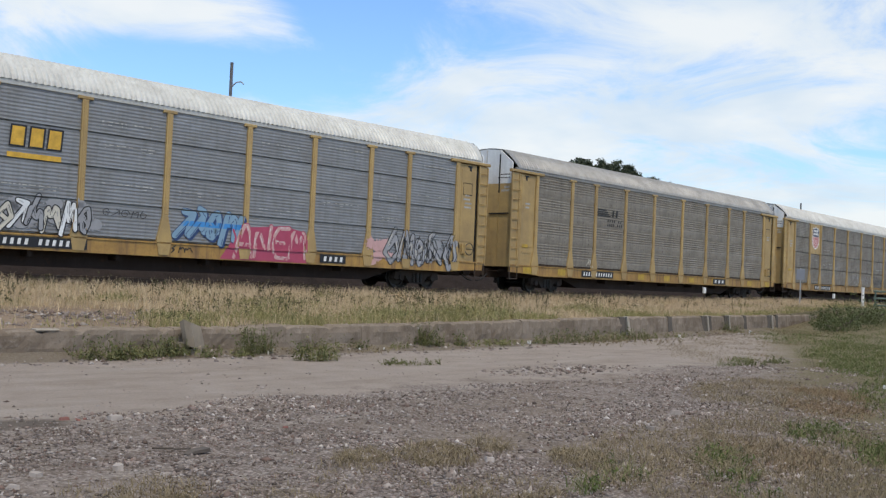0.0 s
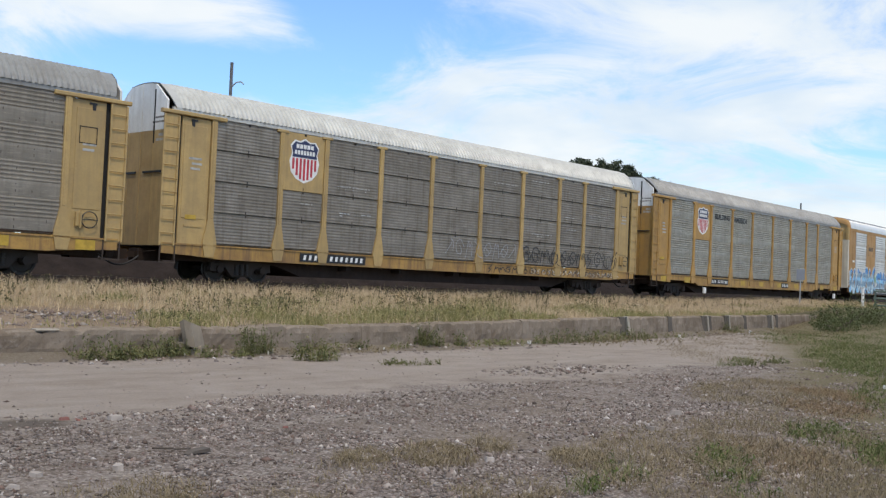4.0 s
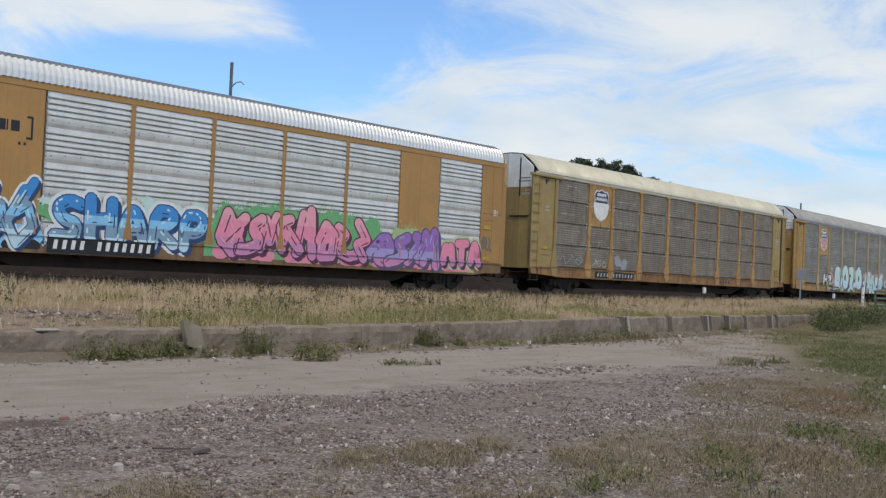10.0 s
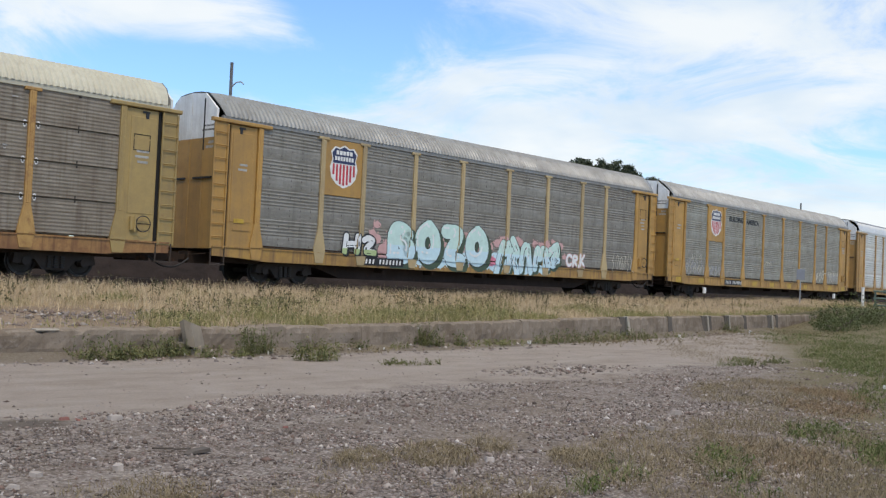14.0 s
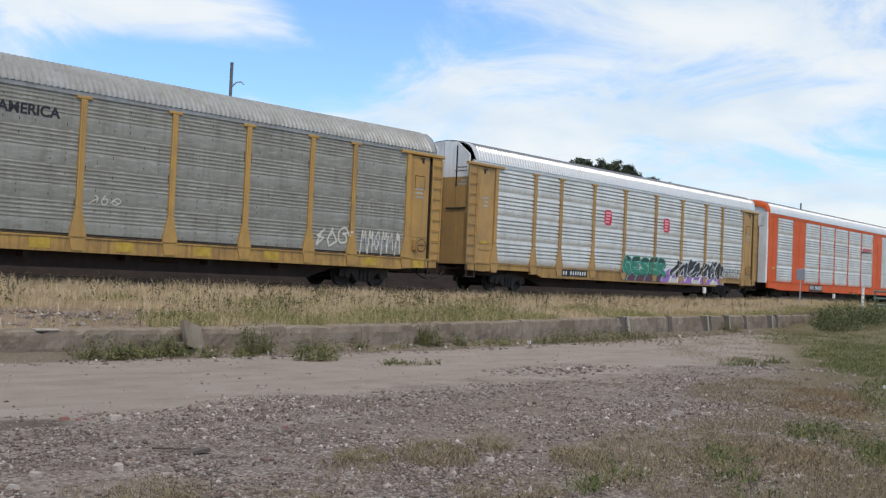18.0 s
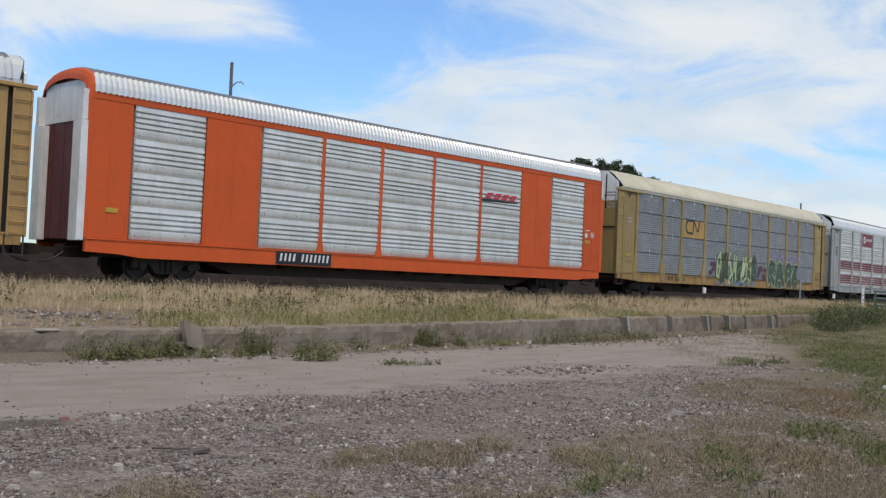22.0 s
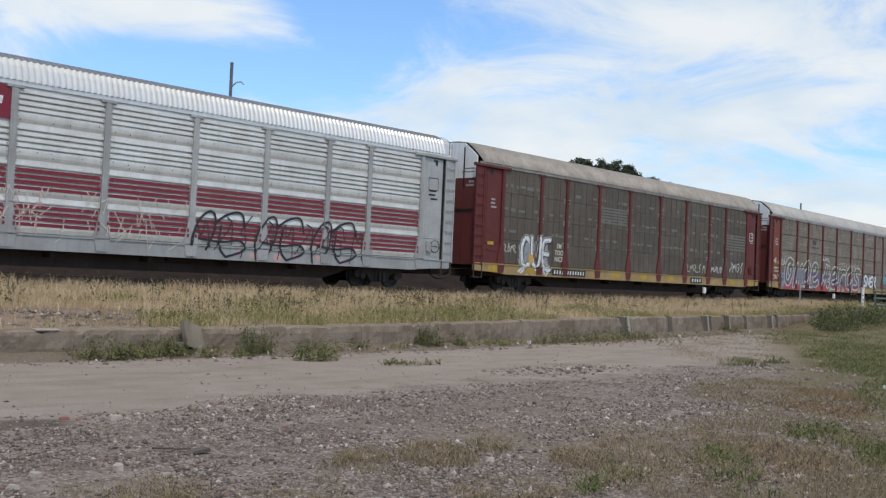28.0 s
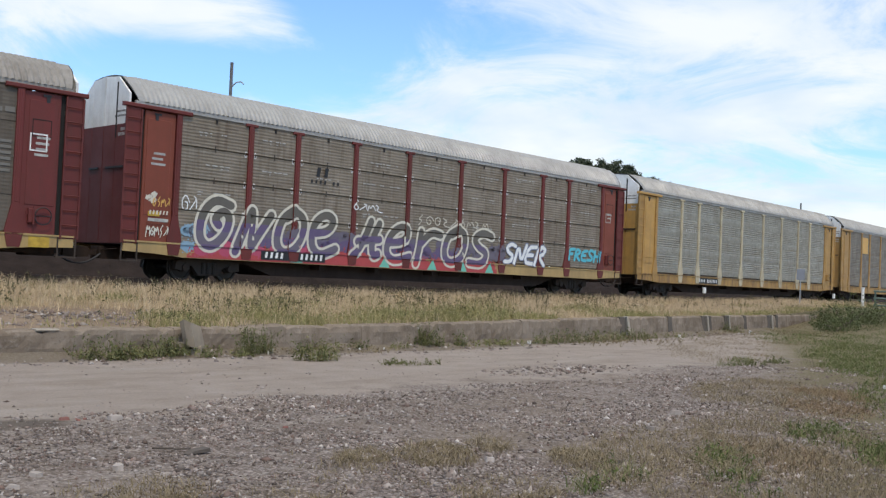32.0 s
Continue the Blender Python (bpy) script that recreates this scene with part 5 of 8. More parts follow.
    for x0, s in ((-8.9, 1), (-7.3, -1)):
        paint("logo_bracket", [rect(min(x0, x0 + s * 0.06), max(x0, x0 + s * 0.06), 3.85, 4.5), rect(min(x0, x0 + s * 0.18), max(x0, x0 + s * 0.18), 4.44, 4.5), rect(min(x0, x0 + s * 0.18), max(x0, x0 + s * 0.18), 3.85, 3.91)], BLACK_PAINT, c, "box", 2)
    paint("logo_block", [rect(-8.56 + 0.32 * i, -8.32 + 0.32 * i, 4.04, 4.34) for i in range(3)], BLACK_PAINT, c, "box", 2)
    paint("stencil_dots", [rect(-8.75, -8.68, 3.68, 3.76), rect(-8.6, -8.53, 3.68, 3.76), rect(-7.7, -7.63, 3.68, 3.76), rect(-7.55, -7.48, 3.68, 3.76)], BLACK_PAINT, c, "box", 2)
    blobs(c, "box", -13.0, -6.9, 0.74, 1.5, 40, 41, "sky", 0.5, label="blue sprayed ground coat")
    blobs(c, "box", -7.6, -1.2, 1.5, 2.4, 40, 42, "green", 0.36, "spray_patch", 0)
    blobs(c, "box", -7.4, -1.4, 1.7, 2.6, 24, 56, "mint", 0.26, "spray_patch", 1)
    haze(c, "box", -1.6, 6.4, 0.9, 2.62, 43, "green", 0, "green sprayed ground coat")
    haze(c, "box", 6.2, 9.7, 0.9, 2.30, 60, "lime", 0, "yellow-green sprayed ground coat")
    haze(c, "box", 9.6, 11.3, 0.8, 1.75, 61, "lime", 0)
    blobs(c, "box", -1.2, 11.6, 0.74, 1.35, 60, 44, "pink", 0.4, "spray_patch", 1)
    blobs(c, "box", -13.0, -7.0, 0.76, 1.05, 14, 57, "black", 0.3, "spray_patch", 1)
    piece(c, "box", -13.0, -7.2, 0.95, 2.62, 8, 45, "sky", "navy", "white", "ice", 0.34, base=2, curly=0.15, rim=1.18, drop="navy", bands=(("ice", 0.24), ("steel", 0.46), ("sky", 0.62), ("steel", 0.8), ("blue", 1.0)))
    word(c, "box", "SHARP", -6.75, -1.55, 0.98, 2.45, (("ice", 0.2), ("steel", 0.45), ("sky", 0.62), ("blue", 1.0)), "navy", 46, "white", "ice", 0.34, 0.05, base=2, rim=1.2, drop="navy")
    piece(c, "box", -1.1, 5.5, 1.0, 2.55, 8, 47, "pink", "wine", None, "pale_pink", 0.46, base=2, rim=1.26, curly=0.25, drop="wine", bands=(("orchid", 0.35), ("pink", 0.72), ("pale_pink", 1.0)))
    piece(c, "box", 5.6, 9.3, 0.95, 2.25, 4, 48, "purple", "plum", None, "lilac", 0.44, base=2, rim=1.26, curly=0.15, drop="plum", bands=(("orchid", 0.18), ("lilac", 0.45), ("purple", 1.0)))
    word(c, "box", "MTA", 9.35, 11.75, 0.98, 2.15, (("orchid", 0.3), ("pink", 1.0)), "wine", 49, "pale_lime", None, 0.44, 0.02, base=2, rim=1.18, drop="wine", cuts_in=False)
    lettering("BI", 0.36, WHITE_PAINT, c, (12.60, -HALF - 0.03, 3.34), "stencil_letters", 0.0, "white stencilled letters")
    for z, m in ((2.64, SAFETY_YELLOW), (1.34, SAFETY_YELLOW)):
        part("warning_plate", Mesh().rbox(11.88, 12.28, -HALF - 0.03, -HALF - 0.014, z, z + 0.15, 0.004), m, c)
    scribble(c, "box", 11.80, 12.45, 1.75, 2.35, 3, 62, "soot", 0.09, "rust_stain", 3, "dark smeared stain on the corner sheet")
    paint("corner_mark", [rect(11.85, 12.9, 3.28, 3.30), rect(12.0, 12.5, 3.0, 3.02)], STAIN, c, "box", 2)
    edge_bolts(c, "box", 58)
    number_board(c, "box", -6.75, 3.4, 50)
    paint("notice", [rect(-12.4, -11.95, 3.05, 3.2)], WHITE_PAINT, c, "box", 3)

    c = rack_car("olive yellow auto rack car, rusty posts, cream roof", "yellow_olive", "umber", "ribbed", "cream", sill="rusty_sill", posts="rusty", door_top=DOOR_WHITE, plates=((1, 2), (1, 3)))
    shield(c, -8.85, -7.07, stripes=False, plate_paint="rusty")
    scribble(c, "rack", -11.5, -9.4, 1.35, 1.9, 3, 51, "grey", 0.04)
    scribble(c, "rack", -8.6, -7.3, 1.35, 1.75, 3, 52, "cream", 0.03)
    blobs(c, "rack", -6.8, -5.4, 1.32, 2.1, 8, 53, "grey", 0.3, label="patch of grey sprayed paint")
    number_board(c, "rack", -8.3, 3.5, 54, material=GREY_MARK)
    number_board(c, "rack", 4.4, 1.6, 55, patch=False, count=4, material=STAIN)
    tabs(c, 56, material=WHITE_PAINT)
    head_clips(c, SLOT_DARK, 0.06)
    corner_notes(c, 57)
    faded_notes(c, 203, 0.7)

    c = rack_car("yellow auto rack car, shield plate and pale green graffiti", "yellow_fresh", "grey", "rippled", "grey", posts="straw", door_top=DOOR_WHITE, plates=((1, 2), (1, 3)))
    shield(c, -8.85, -7.07)
    blobs(c, "rack", -6.6, 0.8, 1.0, 2.55, 46, 61, "salmon", 0.32, label="pink sprayed ground coat")
    blobs(c, "rack", 0.4, 6.2, 1.3, 2.5, 34, 67, "salmon", 0.26)
    blobs(c, "rack", -5.6, 5.2, 0.86, 1.7, 44, 68, "ice", 0.4, layer=1)
    blobs(c, "rack", -0.4, 0.9, 1.1, 1.7, 8, 69, "pink", 0.3, layer=2)
    word(c, "rack", "H2", -7.9, -6.2, 1.20, 2.02, (("lime", 0.3), ("white", 1.0)), "black", 62, None, None, 0.28, 0.1, base=2, rim=1.5, drop="black")
    word(c, "rack", "BOZO", -5.7, 0.2, 0.90, 2.70, (("ice", 0.45), ("mint", 1.0)), "black", 63, None, "white", 0.40, 0.02, base=2, rim=1.10, drop="moss", swing=True, cuts_in=False)
    piece(c, "rack", 0.7, 5.3, 0.92, 2.45, 5, 64, "mint", "black", None, "white", 0.38, 0.02, base=2, rim=1.12, curly=0.9, drop="moss", bands=(("ice", 0.5), ("mint", 1.0)))
    word(c, "rack", "CRK", 5.8, 7.3, 1.28, 1.95, (("white", 1.0),), "salmon", 65, None, None, 0.26, 0.0, base=2, rim=1.5, cuts_in=False)
    scribble(c, "rack", 9.6, 11.6, 1.2, 2.1, 6, 70, "cream", 0.03)
    rivets(c, 38)
    number_board(c, "rack", -7.05, 2.3, 66)
    corner_notes(c, 67)

    c = rack_car("golden yellow auto rack car, pale grey panels, shield plate", "yellow_fresh", "grey_green", "rippled", "grey", plates=((1, 2), (1, 3)))
    shield(c, -8.85, -7.07)
    lettering("BUILDING", 0.42, BLACK_PAINT, c, (-5.34, -HALF - 0.014, 4.71), "slogan_word", 0.012, "black painted slogan word")
    lettering("AMERICA", 0.42, BLACK_PAINT, c, (-3.08, -HALF - 0.014, 4.69), "slogan_word", 0.012, "black painted slogan word")
    scribble(c, "rack", -11.5, -9.15, 1.32, 2.25, 7, 71, "grey", 0.05, label="faded pale scrawled tags")
    scribble(c, "rack", -11.5, -9.3, 1.36, 2.0, 5, 79, "cream", 0.032)
    scribble(c, "rack", -11.0, -9.6, 1.95, 2.5, 4, 80, "cream", 0.022)
    scribble(c, "rack", -8.85, -7.15, 1.3, 2.05, 6, 72, "grey", 0.05)
    scribble(c, "rack", -8.8, -7.2, 1.36, 1.9, 4, 81, "cream", 0.03)
    scribble(c, "rack", -1.2, -0.2, 2.2, 2.5, 3, 73, "cream", 0.03)
    piece(c, "rack", 7.2, 8.8, 1.5, 2.2, 3, 74, "cream", None, None, None, 0.13)
    scribble(c, "rack", 9.3, 11.4, 1.3, 2.3, 6, 75, "cream", 0.05)
    scribble(c, "rack", 9.4, 11.3, 1.4, 2.1, 8, 83, "grey", 0.04)
    rivets(c, 38)
    number_board(c, "rack", -6.7, 2.4, 76)
    sill_patches(c, 77, SAFETY_YELLOW)
    corner_notes(c, 78)

    c = rack_car("yellow auto rack car, bright silver panels, green and purple graffiti", "yellow_orange", "galvanised", "slotted", "galvanised", door_top=DOOR_WHITE, deep=True)
    for x in (-3.02, 2.62):
        disc = lambda k: [(x + k * dx, 3.82 + k * dz) for dx, dz in ((-0.20, -0.37), (0.20, -0.37), (0.32, -0.24), (0.32, 0.24), (0.20, 0.37), (-0.20, 0.37), (-0.32, 0.24), (-0.32, -0.24))]
        mark = paint("logo_disc", [disc(1.0)], LOGO_RED, c, "rack", 2, "red round-cornered mark with pale bars")
        paint("logo_bar", [rect(x - 0.22, x + 0.10 + 0.05 * k, 3.56 + 0.15 * k, 3.64 + 0.15 * k) for k in range(4)], SPRAY["pale_pink"], mark, "rack", 3)
    paint("spray_patch", [rect(-1.7, 2.7, 0.82, 1.32)], SPRAY["wine"], c, "rack", 0, "dark rose sprayed ground coat")
    word(c, "rack", "GESER", -1.7, 2.6, 1.12, 2.12, (("teal", 0.7), ("black_green", 1.0)), "sea", 82, None, None, 0.29, 0.03, base=1, rim=1.3, drop="black_green", cuts_in=False)
    paint("inner_lines", [q for x in (-1.2, -0.4, 0.5, 1.3, 2.1) for q in stroke([(x, 0.86), (x + 0.15, 1.1), (x + 0.5, 1.22)], 0.05, 5)], SPRAY["sea"], c, "rack", 3)
    dome = lambda x, w, h: [(x + w * math.cos(k * math.pi / 12), 0.83 + h * math.sin(k * math.pi / 12)) for k in range(13)]
    paint("spray_patch", [dome(3.6, 1.45, 0.86), dome(5.9, 1.3, 0.72), dome(7.9, 1.4, 0.80)], SPRAY["white"], c, "rack", 0)
    paint("spray_patch", [dome(3.6, 1.36, 0.79), dome(5.9, 1.22, 0.65), dome(7.9, 1.32, 0.73)], SPRAY["purple"], c, "rack", 1)
    paint("spray_patch", [dome(3.5, 0.55, 0.26), dome(6.0, 0.5, 0.22), dome(8.1, 0.5, 0.24)], SPRAY["cream"], c, "rack", 2)
    paint("letter_shadow", [q for k in range(7) for q in stroke([(3.15 + 0.80 * k, 1.0), (3.55 + 0.80 * k, 1.55), (4.15 + 0.80 * k, 1.42)], 0.16, 6)], SPRAY["white"], c, "rack", 3)
    piece(c, "rack", 3.4, 9.0, 1.22, 2.02, 8, 84, "black", "white", None, None, 0.42, 0.75, base=4, rim=1.28, curly=0.1)
    scribble(c, "rack", 9.2, 11.3, 1.2, 1.9, 6, 85, "black", 0.03)
    edge_bolts(c, "rack", 89)
    number_board(c, "rack", -7.2, 2.5, 87)
    corner_notes(c, 88)

    c = box_car("orange auto rack car with bright silver panels and roof", "orange", "galvanised", (RACK_PAINT["maroon"], DOOR_WHITE, DOOR_WHITE, RACK_PAINT["orange"]), leaf=0.42)
    for k in range(4):
        x = 4.5 + 0.52 * k
        paint("logo_block", [[(x, 3.96), (x + 0.40, 3.96), (x + 0.50, 4.06), (x + 0.10, 4.06)], [(x + 0.12, 4.10), (x + 0.52, 4.10), (x + 0.62, 4.20), (x + 0.22, 4.20)]], LOGO_RED, c, "box", 2)
    paint("logo_bar", [[(4.3, 3.80), (6.7, 3.88), (6.7, 3.92), (4.3, 3.92)]], BLACK_PAINT, c, "box", 2)
    edge_bolts(c, "box", 92)
    number_board(c, "box", -6.2, 2.45, 91)
    part("warning_plate", Mesh().rbox(-12.5, -12.1, -HALF - 0.03, -HALF - 0.002, 2.02, 2.16, 0.004), SAFETY_YELLOW, c)
    lettering("BI", 0.36, WHITE_PAINT, c, (12.42, -HALF - 0.03, 2.86), "stencil_letters", 0.0, "white stencilled letters")
    part("round_plate", Mesh().prism([(11.93 + 0.11 * math.cos(k * 0.5236), 2.83 + 0.11 * math.sin(k * 0.5236)) for k in range(12)], -HALF - 0.03, -HALF - 0.014), WHITE_PAINT, c)
    part("warning_plate", Mesh().rbox(11.84, 12.24, -HALF - 0.03, -HALF - 0.014, 2.46, 2.60, 0.004), SAFETY_YELLOW, c)
    paint("notice", [rect(11.45, 11.62, 1.36, 1.46), rect(11.86, 12.2, 3.05, 3.09)], WHITE_PAINT, c, "box", 3)

    c = rack_car("mustard auto rack car, blue-grey panels, green graffiti, cream roof", "yellow_olive", "grey_blue", "ribbed", "cream", door_top=DOOR_WHITE)
    board = paint("logo_board", [rect(-6.85, -4.39, PANEL_LOW + 2 * ROW_H + 0.03, PANEL_LOW + 3 * ROW_H - 0.02)], RACK_PAINT["yellow_fresh"], c, "rack", 1, "yellow panel with a dark winding line")
    paint("logo_line", stroke(rounded([(-5.72, 4.26), (-6.48, 4.26), (-6.48, 3.58), (-5.70, 3.58)]) + rounded([(-5.62, 4.26), (-5.08, 3.58), (-4.98, 4.28)]), 0.115), BLACK_PAINT, board, "rack", 2)
    blobs(c, "rack", -3.7, -2.3, 1.35, 2.15, 14, 101, "wine", 0.20)
    blobs(c, "rack", -2.7, 2.4, 0.84, 1.9, 44, 108, "moss", 0.42, layer=1)
    blobs(c, "rack", 4.1, 9.2, 0.84, 2.3, 46, 109, "moss", 0.42, layer=1)
    blobs(c, "rack", -2.6, 2.5, 0.84, 1.2, 16, 110, "slate", 0.26, layer=2)
    piece(c, "rack", -2.8, 2.5, 0.88, 2.8, 8, 102, ["lime", "moss", "pale_lime"], "black", None, "pale_lime", 0.27, 0.25, base=3, rim=1.35, curly=0.1, drop="moss")
    word(c, "rack", "RAPA", 4.1, 9.2, 0.88, 2.62, (("moss", 1.0),), "pale_lime", 103, None, None, 0.36, 0.04, base=3, rim=1.22, drop="black", cuts_in=False)
    blobs(c, "rack", 2.6, 4.1, 1.3, 2.2, 14, 104, "wine", 0.20)
    scribble(c, "rack", 4.8, 9.6, 2.55, 3.0, 9, 111, "lilac", 0.05)
    number_board(c, "rack", -8.5, 2.1, 105, patch=False, material=BLACK_PAINT, h=0.2)
    tabs(c, 106, rows=(1, 2, 3, 4), material=WHITE_PAINT)
    head_clips(c, WHITE_PAINT)
    corner_notes(c, 107)
    faded_notes(c, 204, 0.6)

    c = rack_car("silver auto rack car with maroon stripes and scrawled graffiti", "silver", "galvanised", "slotted", "galvanised")
    edges = (-JAMB, *POSTS, JAMB)
    for i in range(9):
        a, b = edges[i] + 0.11, edges[i + 1] - 0.11
        for z0 in (PANEL_LOW + 0.30, PANEL_LOW + ROW_H + 0.30):
            paint("stripe", [rect(a, b, z0 + 0.050 + 0.163 * k, z0 + 0.150 + 0.163 * k) for k in range(-1, 3)], PANEL["stripe"], c, "rack", 0)
    board = paint("logo_board", [rect(-6.87, -4.37, 4.35, 5.28)], PANEL["stripe"], c, "rack", 7, "maroon board with a white mark")
    paint("logo_disc", [[(-6.26 + 0.27 * math.cos(w * 0.5236), 4.83 + 0.27 * math.sin(w * 0.5236)) for w in range(12)]], WHITE_PAINT, board, "rack", 8)
    paint("disc_stripes", stroke([(-6.5, 4.86), (-6.3, 4.92), (-6.05, 4.86)], 0.045) + stroke([(-6.5, 4.72), (-6.3, 4.79), (-6.05, 4.73)], 0.045), PANEL["stripe"], board, "rack", 9)
    bars(board, "rack", -5.95, -4.55, 4.74, 0.22, 6, WHITE_PAINT, "name_bar", 8)
    scratches(c, -9.8, 1.4, 1.0, 2.35, 85, 111, "cream", "thin pale scratched strokes over the lower panels")
    scratches(c, -9.6, -3.0, 1.0, 2.2, 40, 112, "salmon")
    for k, x in enumerate((1.45, 3.9, 6.3)):
        w = 2.3
        lines = [[(x + 0.1, 0.86), (x, 1.5), (x + 0.45, 2.25), (x + 0.9, 2.38), (x + 0.95, 1.75), (x + 0.6, 1.1)], [(x + 0.95, 2.0), (x + w * 0.6, 2.3), (x + w * 0.85, 2.42), (x + w * 0.9, 1.9)], [(x + 0.3, 1.45), (x + 1.2, 1.35), (x + w * 0.85, 1.5), (x + w * 0.95, 1.15), (x + w * 0.6, 0.9)], [(x + 1.15, 1.9), (x + 1.05, 1.2), (x + 1.35, 0.9)]]
        paint("graffiti" if not k else "outline", [q for st in lines for q in stroke(rounded(rounded(st)), 0.075, 6)], SPRAY["black"], c, "rack", 8 + k, "loose black outlined letters" if not k else "")
    scribble(c, "rack", 1.5, 8.8, 0.9, 2.3, 9, 114, "black", 0.035)
    blobs(c, "rack", 3.0, 8.0, 0.84, 1.2, 8, 117, "salmon", 0.2)
    edge_bolts(c, "rack", 118)
    number_board(c, "rack", -6.9, 2.4, 115)
    corner_notes(c, 116, SLOT_DARK)

    c = rack_car("maroon auto rack car, dark brown panels, yellow sill", "maroon", "brown", "slatted", "brown", sill="yellow_old", door_top=DOOR_WHITE)
    blobs(c, "rack", -10.4, -8.2, 1.1, 2.6, 30, 121, "grey", 0.26, label="grey sprayed ground coat")
    word(c, "rack", "CUE", -10.4, -8.15, 1.0, 2.6, (("white", 1.0),), "black", 122, "pale_cream", "grey", 0.25, 0.0, base=2, rim=1.5, drop="black")
    paint("spray_patch", [rect(-9.75, -9.4, 1.35, 1.75)], SPRAY["orange"], c, "rack", 9)
    scribble(c, "rack", -10.5, -8.1, 0.86, 1.2, 5, 131, "white", 0.07)
    for k, w in enumerate(("I'M", "TOO", "NICE")):
        lettering(w, 0.30, SPRAY["cream"], c, (-7.46, -HALF - 0.02, 2.20 - 0.30 * k), "sprayed_word", 0.008, "cream sprayed capital letters")
    scribble(c, "rack", -11.5, -10.6, 1.75, 2.15, 4, 123, "cream", 0.035)
    number_board(c, "rack", -8.0, 2.7, 124)
    number_board(c, "rack", 4.9, 1.3, 125, count=4)
    tagged(paint("faded_patch", [rect(-4.1, -1.75, 3.52 + 0.14 * k, 3.60 + 0.14 * k) for k in range(6)], SPRAY["dim"], c, "rack", 0, "faded pale patch on the panel"), kind="stuff")
    tagged(paint("faded_patch", [rect(8.95, 11.5, 2.9 + 0.16 * k, 2.98 + 0.16 * k) for k in range(6)], SPRAY["dim"], c, "rack", 0), kind="stuff")
    scribble(c, "rack", 4.4, 6.6, 1.45, 1.95, 5, 127, "cream", 0.045)
    scribble(c, "rack", 7.3, 8.6, 1.5, 1.9, 4, 128, "white", 0.045)
    scribble(c, "rack", 9.5, 11.3, 1.55, 2.2, 4, 129, "white", 0.045)
    mark_frame(c, "rack", 12.0, 12.5, 3.55, 4.05, WHITE_PAINT, 12, 0.04)
    sill_patches(c, 130, SAFETY_YELLOW)
    rnd = random.Random(206)
    smears = []
    for a, b in zip((-JAMB, *POSTS), (*POSTS, JAMB)):
        for z in (2.62, 3.55, 4.55):
            x = a + 0.15
            while x < b - 0.3:
                w = rnd.uniform(0.12, 0.5)
                if rnd.random() < 0.6:
                    smears.append(rect(x, min(b - 0.14, x + w), z + rnd.uniform(-0.03, 0.03), z + rnd.uniform(0.07, 0.15)))
                x += w + rnd.uniform(0.02, 0.25)
    tagged(paint("pale_smear", smears, SPRAY["dim"], c, "rack", 0, "pale worn smears across the panels"), kind="stuff")
    tabs(c, 133, material=GREY_MARK)
    corner_notes(c, 132)

    c = rack_car("maroon auto rack car with large cream outlined graffiti", "maroon", "umber", "ribbed", "pewter", sill="yellow_old", door_top=DOOR_WHITE, corner="brick")
    blobs(c, "rack", -11.2, 4.4, 1.25, 2.05, 90, 141, "dusk", 0.38, label="dusky purple sprayed ground coat")
    blobs(c, "rack", -11.5, -10.4, 1.0, 2.0, 10, 157, "steel", 0.3)
    blobs(c, "rack", -10.8, 3.4, 1.2, 1.8, 60, 142, "plum", 0.36, layer=1)
    haze(c, "rack", -11.2, 3.9, SILL_LOW + 0.02, 1.28, 143, "red", 2, "red sprayed ground coat")
    blobs(c, "rack", -10.9, -5.4, 0.9, 1.4, 26, 158, "rose", 0.30, layer=3)
    paint("spray_patch", [[(x, 0.83), (x + 0.55, 0.83), (x + 0.3, 1.25)] for x in (-7.1, -2.9, -0.3, 1.5, 3.2)], SPRAY["sea"], c, "rack", 4)
    word(c, "rack", "gnoe", -10.95, -4.9, 0.92, 2.85, (("plum", 0.18), ("dusk", 0.40), ("plum", 0.58), ("shade", 1.0)), "pale_cream", 145, None, None, 0.185, 0.14, base=4, rim=1.66, swing=True, lap=1.05, cuts_in=False)
    word(c, "rack", "heros", -4.3, 3.6, 0.92, 2.72, (("red", 0.12), ("plum", 0.28), ("dusk", 0.46), ("plum", 0.58), ("shade", 1.0)), "pale_cream", 146, None, None, 0.18, 0.20, base=4, rim=1.66, swing=True, lap=1.05, cuts_in=False)
    scribble(c, "rack", -11.5, -10.9, 2.2, 2.8, 2, 147, "white", 0.04)
    scribble(c, "rack", -4.4, -2.8, 2.85, 3.15, 4, 148, "white", 0.04)
    scribble(c, "rack", -1.0, 3.4, 2.55, 2.95, 9, 149, "cream", 0.035)
    word(c, "rack", "SNER", 4.4, 7.3, 1.2, 2.2, (("white", 1.0),), "slate", 150, None, None, 0.22, 0.3, rim=1.5, cuts_in=False)
    word(c, "rack", "FRESH", 9.0, 11.6, 1.55, 2.2, (("cyan", 1.0),), None, 151, None, None, 0.26, 0.2)
    scribble(c, "rack", -12.5, -11.88, 2.30, 2.62, 4, 152, "orange", 0.035, layer=16)
    blobs(c, "rack", -12.75, -12.30, 2.38, 2.78, 3, 159, "cream", 0.16, layer=16)
    bars(c, "rack", -12.62, -11.92, 2.08, 0.12, 6, SPRAY["cream"], "sprayed_bar", 16)
    paint("notice", [rect(-12.62, -11.92, 1.86, 1.96)], GREY_MARK, c, "rack", 16)
    scribble(c, "rack", -12.7, -11.9, 1.38, 1.76, 5, 153, "pale_cream", 0.032, layer=16)
